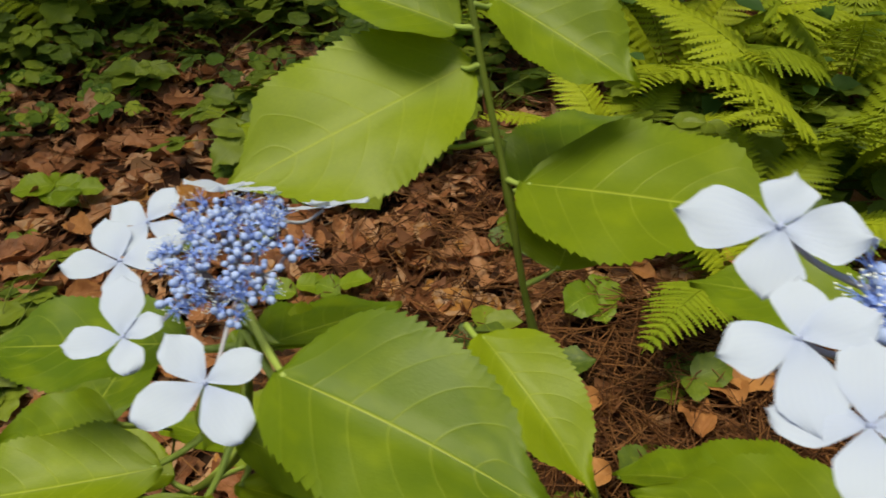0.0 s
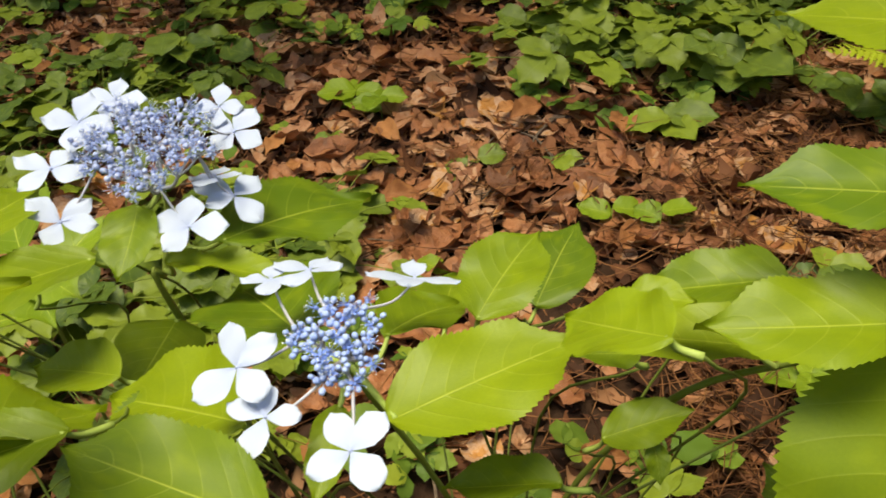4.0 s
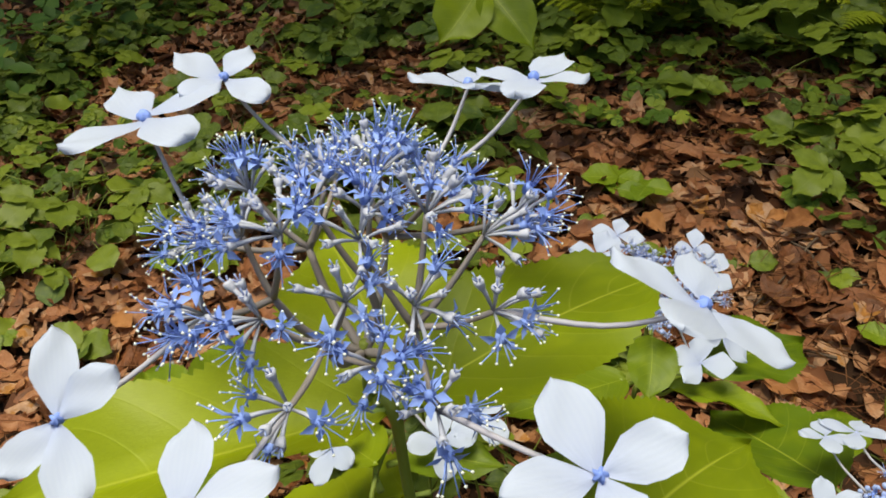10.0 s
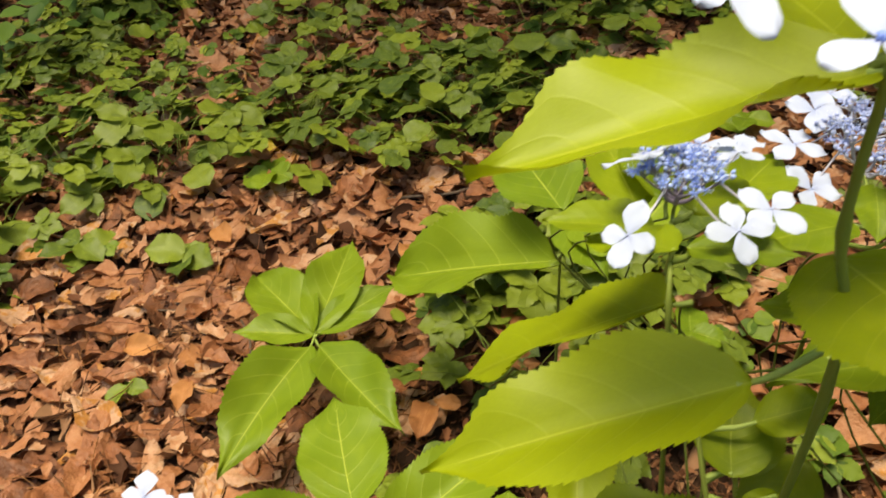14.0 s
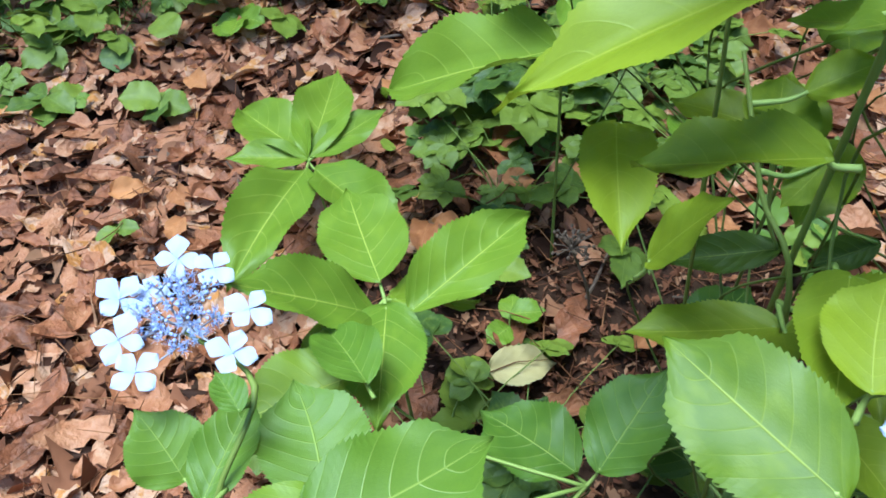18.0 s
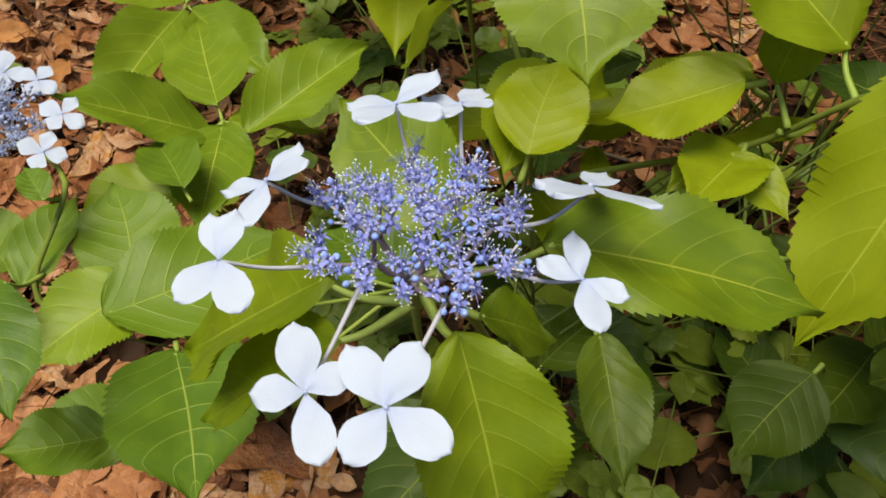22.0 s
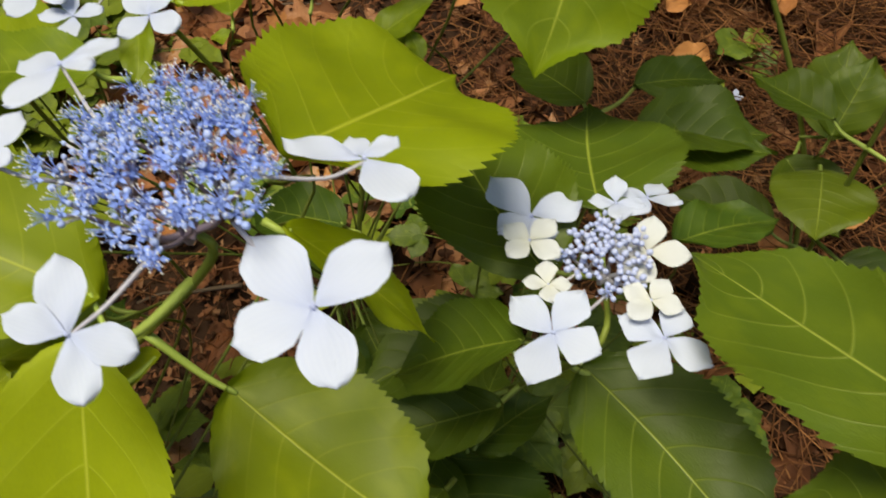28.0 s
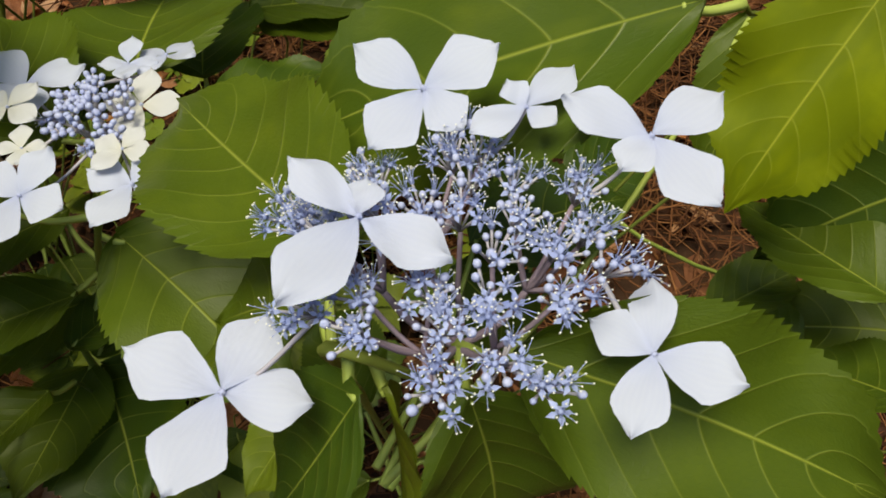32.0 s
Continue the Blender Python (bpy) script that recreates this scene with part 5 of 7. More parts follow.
leaf("M", (-0.5076, 0.1049, 0.6651), (-0.5182, 0.1478, 0.6883), (0.237, -0.417, 0.878), 0.9, (-0.5208, 0.1009, 0.6609))
side_stem("M", (-0.467, 0.142, 0.301), (-0.519, 0.127, 0.501), (-0.4671, 0.0538, 0.6353))
leaf("M", (-0.4616, 0.0353, 0.6479), (-0.4563, -0.0447, 0.6335), (0.09, -0.171, 0.981), 0.62, (-0.4671, 0.0538, 0.6353))
side_stem("M", (-0.464, 0.169, 0.198), (-0.53, 0.058, 0.398), (-0.4787, 0.0043, 0.5445))
leaf("M", (-0.4798, -0.0102, 0.5647), (-0.5051, -0.0513, 0.5832), (0.156, 0.324, 0.933), 0.62, (-0.4787, 0.0043, 0.5445))
leaf("M", (-0.4532, 0.0133, 0.5653), (-0.3987, -0.0186, 0.5537), (0.175, -0.056, 0.983), 0.7, (-0.4787, 0.0043, 0.5445))
leaf("J", (-0.1195, 0.0798, 0.6394), (-0.1572, 0.1942, 0.6435), (-0.064, -0.057, 0.996), 0.66, (-0.0916, 0.0747, 0.6399))
leaf("J", (-0.084, 0.126, 0.6318), (-0.0656, 0.251, 0.6024), (0.011, 0.227, 0.974), 0.85, (-0.0908, 0.0769, 0.6289))
side_stem("J", (-0.196, 0.137, 0.217), (-0.004, 0.365, 0.417), (-0.0356, 0.274, 0.5445))
leaf("J", (-0.0267, 0.2662, 0.5564), (0.0788, 0.2711, 0.5367), (0.187, -0.101, 0.977), 0.62, (-0.0356, 0.274, 0.5445))
side_stem("J", (-0.195, 0.128, 0.265), (-0.018, 0.188, 0.465), (-0.0548, 0.1124, 0.6042))
leaf("J", (-0.0471, 0.1096, 0.6171), (0.0238, 0.1363, 0.603), (0.143, 0.138, 0.98), 0.5, (-0.0548, 0.1124, 0.6042))
side_stem("K", (-0.007, -0.008, 0.429), (0.201, 0.035, 0.629), (0.1373, -0.0484, 0.7464))
leaf("K", (0.1215, -0.0517, 0.7545), (-0.0193, 0.0094, 0.6846), (-0.508, -0.218, 0.833), 0.52, (0.1373, -0.0484, 0.7464))
leaf("K", (-0.0054, -0.0822, 0.6991), (-0.0555, -0.0444, 0.6572), (-0.497, 0.26, 0.828), 0.7, (-0.0073, -0.0997, 0.6918))
leaf("J", (-0.1357, 0.0408, 0.6447), (-0.2035, 0.0595, 0.5986), (-0.534, 0.124, 0.836), 0.62, (-0.104, 0.0416, 0.6265))
leaf("J", (-0.1585, 0.094, 0.5002), (-0.2655, 0.0638, 0.526), (0.254, -0.076, 0.964), 0.55, (-0.1548, 0.0938, 0.4985))
leaf("J", (-0.1842, 0.0967, 0.4228), (-0.1646, -0.0107, 0.4204), (-0.189, -0.056, 0.980), 1.03, (-0.1896, 0.0974, 0.4231))
leaf("J", (-0.1913, 0.0973, 0.4254), (-0.2317, 0.0024, 0.449), (0.109, 0.196, 0.974), 0.62, (-0.1896, 0.0971, 0.4248))
leaf("J", (-0.1709, 0.0742, 0.4656), (-0.1449, 0.1151, 0.4488), (0.161, 0.287, 0.944), 0.6, (-0.17, 0.0952, 0.4662))
# Tone J stands in for the shade under this flower head.
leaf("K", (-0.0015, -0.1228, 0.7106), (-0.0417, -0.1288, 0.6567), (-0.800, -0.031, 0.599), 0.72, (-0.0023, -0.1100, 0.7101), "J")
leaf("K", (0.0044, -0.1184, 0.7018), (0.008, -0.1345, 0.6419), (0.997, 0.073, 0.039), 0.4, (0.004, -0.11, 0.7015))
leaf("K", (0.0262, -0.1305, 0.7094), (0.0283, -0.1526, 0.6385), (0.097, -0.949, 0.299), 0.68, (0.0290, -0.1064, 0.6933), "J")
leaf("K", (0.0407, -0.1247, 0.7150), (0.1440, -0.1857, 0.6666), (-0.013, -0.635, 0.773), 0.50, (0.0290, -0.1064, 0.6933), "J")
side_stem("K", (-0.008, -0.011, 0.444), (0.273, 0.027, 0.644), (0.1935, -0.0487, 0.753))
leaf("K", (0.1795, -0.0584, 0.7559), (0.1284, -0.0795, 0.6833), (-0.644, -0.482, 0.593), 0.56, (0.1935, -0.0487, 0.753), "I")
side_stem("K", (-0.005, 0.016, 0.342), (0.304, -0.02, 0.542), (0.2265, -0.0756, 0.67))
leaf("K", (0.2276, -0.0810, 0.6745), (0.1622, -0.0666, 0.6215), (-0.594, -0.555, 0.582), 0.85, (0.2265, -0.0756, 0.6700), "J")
side_stem("K", (-0.002, 0.054, 0.201), (0.264, -0.05, 0.401), (0.2051, -0.0925, 0.5484))
leaf("K", (0.1935, -0.0863, 0.5658), (0.1711, -0.0491, 0.5713), (0.098, -0.087, 0.991), 0.6, (0.2051, -0.0925, 0.5484))
side_stem("A", (0.148, 0.259, 0.52), (0.244, 0.368, 0.72), (0.1867, 0.2772, 0.833))
leaf("A", (0.1722, 0.2764, 0.8441), (0.1194, 0.3199, 0.8346), (-0.305, -0.165, 0.938), 0.55, (0.1867, 0.2772, 0.833))
leaf("A", (0.1455, 0.2312, 0.8124), (0.0906, 0.2678, 0.7826), (-0.313, 0.27, 0.91), 0.5, (0.1312, 0.2014, 0.8039))
leaf("A", (0.1188, 0.2423, 0.8022), (0.0878, 0.2689, 0.7826), (-0.323, 0.288, 0.902), 0.5, (0.1321, 0.2037, 0.7942))
leaf("A", (0.1498, 0.2093, 0.8252), (0.089, 0.2439, 0.8018), (-0.281, 0.147, 0.948), 0.5, (0.1296, 0.1974, 0.8205))
leaf("St", (0.1935, 0.3743, 0.4185), (0.2229, 0.4414, 0.4806), (-0.323, -0.563, 0.761), 0.75, (0.1753, 0.3956, 0.4078), "K")
leaf("St", (0.1576, 0.3774, 0.3988), (0.1764, 0.2843, 0.3886), (-0.094, -0.127, 0.987), 0.7, (0.1772, 0.3944, 0.4022), "K")
side_stem("Q", (-1.222, 2.088, 0.366), (-1.124, 1.504, 0.566), (-1.0728, 1.3891, 0.6409))
leaf("Q", (-1.0701, 1.3682, 0.6443), (-1.096, 1.238, 0.5711), (0.349, -0.511, 0.785), 0.75, (-1.0728, 1.3891, 0.6409))
leaf("Q", (-1.0576, 1.3737, 0.6442), (-0.9265, 1.3092, 0.5657), (0.151, -0.625, 0.766), 0.62, (-1.0728, 1.3891, 0.6409))
leaf("Q", (-1.0573, 1.401, 0.6599), (-0.9298, 1.44, 0.7068), (-0.047, -0.702, 0.711), 0.6, (-1.0593, 1.4347, 0.6629))
leaf("B", (-0.0859, 0.2804, 0.7642), (-0.1747, 0.2621, 0.7671), (0.075, -0.205, 0.976), 0.5, (-0.0598, 0.3161, 0.7686))
side_stem("B", (-0.248, 0.352, 0.403), (-0.163, 0.423, 0.603), (-0.1212, 0.3363, 0.7301))
leaf("B", (-0.129, 0.3287, 0.7414), (-0.1986, 0.3313, 0.7243), (-0.24, -0.169, 0.956), 0.5, (-0.1212, 0.3363, 0.7301))
side_stem("B", (-0.244, 0.356, 0.426), (-0.292, 0.347, 0.626), (-0.2226, 0.2763, 0.7494))
leaf("B", (-0.2045, 0.2691, 0.7658), (-0.1756, 0.2675, 0.7724), (-0.228, -0.217, 0.949), 0.7, (-0.2226, 0.2763, 0.7494))
side_stem("B", (-0.255, 0.345, 0.366), (-0.249, 0.372, 0.566), (-0.1891, 0.3014, 0.6974))
leaf("B", (-0.1939, 0.2903, 0.7157), (-0.2232, 0.277, 0.7266), (0.357, -0.017, 0.934), 0.6, (-0.1891, 0.3014, 0.6974))
side_stem("C", (-0.287, 0.317, 0.37), (-0.28, 0.394, 0.57), (-0.2783, 0.2981, 0.6973))
leaf("C", (-0.2746, 0.3001, 0.7145), (-0.2527, 0.3661, 0.7339), (0.012, -0.286, 0.958), 0.62, (-0.2783, 0.2981, 0.6973))
side_stem("B", (-0.239, 0.36, 0.453), (-0.141, 0.324, 0.653), (-0.1738, 0.2301, 0.7762))
leaf("B", (-0.1857, 0.2281, 0.7854), (-0.2289, 0.2607, 0.7641), (-0.424, 0.03, 0.905), 0.7, (-0.1738, 0.2301, 0.7762))
side_stem("C", (-0.289, 0.323, 0.327), (-0.448, 0.353, 0.527), (-0.4072, 0.274, 0.6621))
leaf("C", (-0.4087, 0.2561, 0.6756), (-0.4465, 0.18, 0.6666), (0.073, -0.152, 0.986), 0.6, (-0.4072, 0.274, 0.6621))
side_stem("C", (-0.289, 0.322, 0.335), (-0.511, 0.341, 0.535), (-0.4565, 0.2644, 0.6653))
leaf("C", (-0.4633, 0.2583, 0.6776), (-0.5273, 0.2632, 0.667), (-0.172, -0.126, 0.977), 0.6, (-0.4565, 0.2644, 0.6653))
side_stem("D", (-0.493, 0.424, 0.377), (-0.686, 0.384, 0.577), (-0.606, 0.3082, 0.686))
leaf("D", (-0.6066, 0.3093, 0.7023), (-0.6564, 0.3602, 0.7269), (0.239, -0.222, 0.945), 0.62, (-0.606, 0.3082, 0.686))
side_stem("D", (-0.492, 0.413, 0.413), (-0.696, 0.319, 0.613), (-0.6097, 0.2494, 0.7216))
leaf("D", (-0.6019, 0.255, 0.7339), (-0.6028, 0.3387, 0.7332), (0.295, 0.01, 0.955), 0.5, (-0.6097, 0.2494, 0.7216))
side_stem("C", (-0.292, 0.331, 0.266), (-0.199, 0.405, 0.466), (-0.2157, 0.3201, 0.6028))
leaf("C", (-0.2067, 0.315, 0.6228), (-0.1592, 0.3274, 0.6456), (-0.353, -0.286, 0.891), 0.55, (-0.2157, 0.3201, 0.6028))
side_stem("C", (-0.291, 0.328, 0.284), (-0.156, 0.416, 0.484), (-0.1802, 0.3309, 0.6196))
leaf("C", (-0.1787, 0.314, 0.6277), (-0.1716, 0.2959, 0.6142), (0.156, -0.548, 0.822), 0.6, (-0.1802, 0.3309, 0.6196))
side_stem("K", (-0.004, 0.03, 0.29), (0.277, -0.076, 0.49), (0.2052, -0.1185, 0.6306))
leaf("K", (0.1949, -0.1112, 0.6438), (0.1696, -0.0349, 0.63), (-0.109, 0.141, 0.984), 0.55, (0.2052, -0.1185, 0.6306), "J")
side_stem("K", (-0.004, 0.036, 0.265), (0.273, -0.119, 0.465), (0.2041, -0.1485, 0.6113))
leaf("K", (0.1947, -0.1418, 0.6203), (0.1773, -0.087, 0.581), (-0.219, 0.522, 0.824), 0.6, (0.2041, -0.1485, 0.6113), "J")
leaf("J", (-0.1612, 0.078, 0.5433), (-0.2045, 0.0421, 0.5382), (0.056, -0.206, 0.977), 0.6, (-0.1402, 0.0789, 0.5353))
side_stem("K", (-0.003, 0.045, 0.231), (-0.135, 0.168, 0.431), (-0.1038, 0.0845, 0.5659))
leaf("K", (-0.099, 0.0657, 0.5766), (-0.0891, 0.008, 0.5556), (0.067, -0.332, 0.941), 0.6, (-0.1038, 0.0845, 0.5659))
side_stem("K", (-0.003, 0.046, 0.23), (0.213, -0.047, 0.43), (0.1628, -0.0937, 0.5802))
leaf("K", (0.1522, -0.0885, 0.5919), (0.1308, -0.0541, 0.5755), (-0.124, 0.363, 0.924), 0.5, (0.1628, -0.0937, 0.5802))
leaf("K", (-0.0253, -0.0604, 0.5969), (-0.0666, -0.0844, 0.5704), (-0.472, -0.149, 0.869), 0.6, (-0.0091, -0.0597, 0.5969))
side_stem("K", (-0.003, 0.049, 0.217), (0.195, -0.01, 0.417), (0.1466, -0.0623, 0.5656))
leaf("K", (0.1535, -0.0639, 0.5799), (0.2139, -0.0466, 0.571), (0.134, 0.044, 0.99), 0.5, (0.1466, -0.0623, 0.5656))
leaf("B", (-0.0668, 0.2702, 0.7589), (-0.1099, 0.2049, 0.6618), (-0.274, -0.737, 0.617), 0.85, (-0.0595, 0.3156, 0.7702))
side_stem("B", (-0.24, 0.36, 0.448), (0.035, 0.461, 0.648), (0.035, 0.3611, 0.771))
leaf("B", (0.0415, 0.3423, 0.7818), (0.0881, 0.275, 0.7616), (0.056, -0.251, 0.966), 0.5, (0.035, 0.3611, 0.771))
leaf("K", (0.0004, -0.0742, 0.7156), (-0.0572, 0.0689, 0.666), (-0.293, 0.205, 0.934), 0.45, (-0.0071, -0.1044, 0.703))
leaf("J", (-0.1052, 0.0513, 0.5986), (-0.0365, -0.0587, 0.5894), (-0.009, -0.089, 0.996), 0.58, (-0.1137, 0.0516, 0.6021))
leaf("J", (-0.1462, 0.0614, 0.5491), (-0.2335, 0.045, 0.5622), (0.152, -0.018, 0.988), 0.5, (-0.1346, 0.0732, 0.5494))
leaf("J", (-0.1373, 0.0927, 0.5826), (-0.2299, 0.068, 0.5761), (-0.035, -0.131, 0.991), 0.55, (-0.1274, 0.0657, 0.5676))
side_stem("J", (-0.199, 0.152, 0.14), (-0.204, 0.112, 0.324), (-0.1793, 0.0534, 0.4777))
leaf("J", (-0.1851, 0.0397, 0.4972), (-0.224, -0, 0.5115), (0.137, 0.215, 0.967), 0.6, (-0.1793, 0.0534, 0.4777))
leaf("J", (-0.1675, 0.0529, 0.5122), (-0.1136, 0.0891, 0.5159), (-0.091, 0.035, 0.995), 0.6, (-0.1472, 0.0861, 0.5177))
side_stem("J", (-0.196, 0.134, 0.233), (-0.146, 0.253, 0.433), (-0.1342, 0.1616, 0.5649))
leaf("J", (-0.1328, 0.1652, 0.5792), (-0.1295, 0.2711, 0.5775), (0.042, 0.015, 0.999), 1, (-0.1342, 0.1616, 0.5649))
side_stem("J", (-0.196, 0.139, 0.208), (-0.061, 0.302, 0.408), (-0.0666, 0.2083, 0.5383))
leaf("J", (-0.0648, 0.2114, 0.5529), (-0.0463, 0.304, 0.5546), (0.035, -0.026, 0.999), 0.9, (-0.0666, 0.2083, 0.5383))
side_stem("J", (-0.197, 0.139, 0.204), (-0.02, 0.375, 0.404), (-0.0343, 0.2778, 0.5289))
leaf("J", (-0.0239, 0.266, 0.543), (0.0726, 0.2435, 0.5455), (-0.093, -0.289, 0.953), 0.55, (-0.0343, 0.2778, 0.5289))
side_stem("J", (-0.196, 0.135, 0.225), (-0.26, 0.291, 0.425), (-0.226, 0.2005, 0.5521))
leaf("J", (-0.2336, 0.1975, 0.5657), (-0.3059, 0.2339, 0.5628), (-0.097, -0.115, 0.989), 0.6, (-0.226, 0.2005, 0.5521))
side_stem("I", (-0.463, -0.029, 0.223), (-0.333, 0.179, 0.423), (-0.285, 0.1033, 0.5576))
leaf("I", (-0.2731, 0.1056, 0.5707), (-0.239, 0.148, 0.5633), (0.174, 0.03, 0.984), 0.35, (-0.285, 0.1033, 0.5576))
side_stem("J", (-0.196, 0.136, 0.223), (-0.04, 0.408, 0.423), (-0.0474, 0.3047, 0.542))
leaf("J", (-0.0546, 0.3053, 0.5554), (-0.1034, 0.3807, 0.5564), (-0.14, -0.103, 0.985), 0.6, (-0.0474, 0.3047, 0.542))
leaf("J", (-0.0192, 0.3081, 0.564), (0.0644, 0.3298, 0.5498), (0.22, -0.224, 0.949), 0.45, (-0.0474, 0.3047, 0.542))
side_stem("St", (0.196, 0.361, 0.222), (0.211, 0.431, 0.315), (0.1669, 0.3405, 0.4372))
leaf("St", (0.1682, 0.3371, 0.4602), (0.2018, 0.3682, 0.5185), (-0.469, -0.638, 0.61), 0.7, (0.1669, 0.3405, 0.4372), "K")
side_stem("St", (0.196, 0.36, 0.215), (0.191, 0.395, 0.331), (0.1485, 0.3069, 0.457))
leaf("St", (0.1397, 0.2878, 0.4704), (0.1108, 0.2221, 0.4675), (-0.025, -0.033, 0.999), 1.1, (0.1485, 0.3069, 0.457), "K")
side_stem("St", (0.19, 0.376, 0.302), (0.319, 0.297, 0.502), (0.2489, 0.2116, 0.6105))
leaf("St", (0.2341, 0.2085, 0.6156), (0.1822, 0.2385, 0.5705), (-0.696, -0.148, 0.702), 0.6, (0.2489, 0.2116, 0.6105), "K")
# Tone J darkens leaves set where the shrub lies in shade.
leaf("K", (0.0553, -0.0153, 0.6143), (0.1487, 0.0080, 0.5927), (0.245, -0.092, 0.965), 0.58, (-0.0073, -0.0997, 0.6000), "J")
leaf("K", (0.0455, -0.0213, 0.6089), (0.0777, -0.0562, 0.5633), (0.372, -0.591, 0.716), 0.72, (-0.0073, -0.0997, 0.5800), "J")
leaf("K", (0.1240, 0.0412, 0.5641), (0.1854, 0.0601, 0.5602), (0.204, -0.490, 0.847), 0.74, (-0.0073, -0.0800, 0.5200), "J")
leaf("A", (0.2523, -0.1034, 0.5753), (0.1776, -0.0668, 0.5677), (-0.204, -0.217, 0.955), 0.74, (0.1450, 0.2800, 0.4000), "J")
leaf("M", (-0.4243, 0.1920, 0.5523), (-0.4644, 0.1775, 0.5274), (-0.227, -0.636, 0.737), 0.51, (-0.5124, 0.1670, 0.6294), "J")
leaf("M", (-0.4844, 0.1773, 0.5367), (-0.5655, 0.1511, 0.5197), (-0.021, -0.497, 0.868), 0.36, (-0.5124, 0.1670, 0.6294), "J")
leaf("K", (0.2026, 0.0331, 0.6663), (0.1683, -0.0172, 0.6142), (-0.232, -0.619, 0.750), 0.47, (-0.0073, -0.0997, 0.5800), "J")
leaf("G", (-0.6365, -0.1896, 0.4553), (-0.6942, -0.2243, 0.4721), (0.349, -0.130, 0.928), 0.77, (-0.5727, 0.0645, 0.3259), "G")
leaf("G", (-0.7702, 0.0358, 0.4066), (-0.8384, -0.0379, 0.3975), (0.129, -0.239, 0.963), 0.74, (-0.5727, 0.0645, 0.3259), "P")
leaf("G", (-0.7083, -0.0881, 0.4497), (-0.7446, -0.1821, 0.4544), (0.203, -0.029, 0.979), 0.67, (-0.5727, 0.0645, 0.3259), "P")

# ---- the wooded slope ----
def spaced(reach, far, near):
    vals = list(np.linspace(-reach, reach, near))
    ext = [reach + (far - reach) * (k / 10) ** 2 for k in range(1, 11)]
    return [-v for v in reversed(ext)] + vals + ext


_gx, _gy = [x - 0.5 for x in spaced(2.6, 90, 90)], [y + 1.0 for y in spaced(2.6, 90, 90)]
_verts = [(x, y, ground_z(x, y)) for y in _gy for x in _gx]
_faces = [(j * len(_gx) + i, j * len(_gx) + i + 1, (j + 1) * len(_gx) + i + 1, (j + 1) * len(_gx) + i) for j in range(len(_gy) - 1) for i in range(len(_gx) - 1)]
ground = new("ground", mesh_from("ground", _verts, _faces, [SOIL]))
tagged(ground, "dark brown forest soil on a gentle wooded slope", "ground", "", "structure")


def scatter_leaves(name, spots, mat, rnd, label, category, low, high):
    """Curled dry leaves strewn over the soil, as one mesh."""
    verts, faces = [], []
    for x, y in spots:
        long, turn = low + (high - low) * rnd.random() ** 1.6, rnd.uniform(0, 6.28)
        wide, curl, cup = long * rnd.uniform(0.18, 0.7), rnd.uniform(-0.7, 0.8), rnd.uniform(-1.5, 1.7)
        tilt, roll, lobes = rnd.gauss(0, 0.28), rnd.gauss(0, 0.32), rnd.random() < 0.6
        rot = (Matrix.Rotation(turn, 3, "Z") @ Matrix.Rotation(tilt, 3, "Y") @ Matrix.Rotation(roll, 3, "X"))
        at = Vector((x, y, ground_z(x, y) + rnd.uniform(0.004, 0.022)))
        k, bow = len(verts), rnd.uniform(-0.4, 0.4) * long
        for i in range(6):
            u = i / 5
            half = wide * 0.5 * (math.sin(math.pi * min(0.97, 0.06 + u * 0.93)) ** 0.7) * (1 + (0.28 * (-1) ** i if lobes else 0))
            for s in (-1, -0.4, 0.4, 1):
                verts.append(at + rot @ Vector(((u - 0.5 + rnd.uniform(-0.04, 0.04)) * long, half * s * rnd.uniform(0.8, 1.2) + bow * u * (1 - u), curl * long * (u - 0.5) ** 2 + cup * half * half * s * s / wide * 2 + rnd.uniform(-0.045, 0.045) * long)))
        for i in range(5):
            for j in range(3):
                a = k + i * 4 + j
                faces.append((a, a + 1, a + 5, a + 4))
    return tagged(new(name, mesh_from(name, verts, faces, [mat])), label, category, "", "stuff")


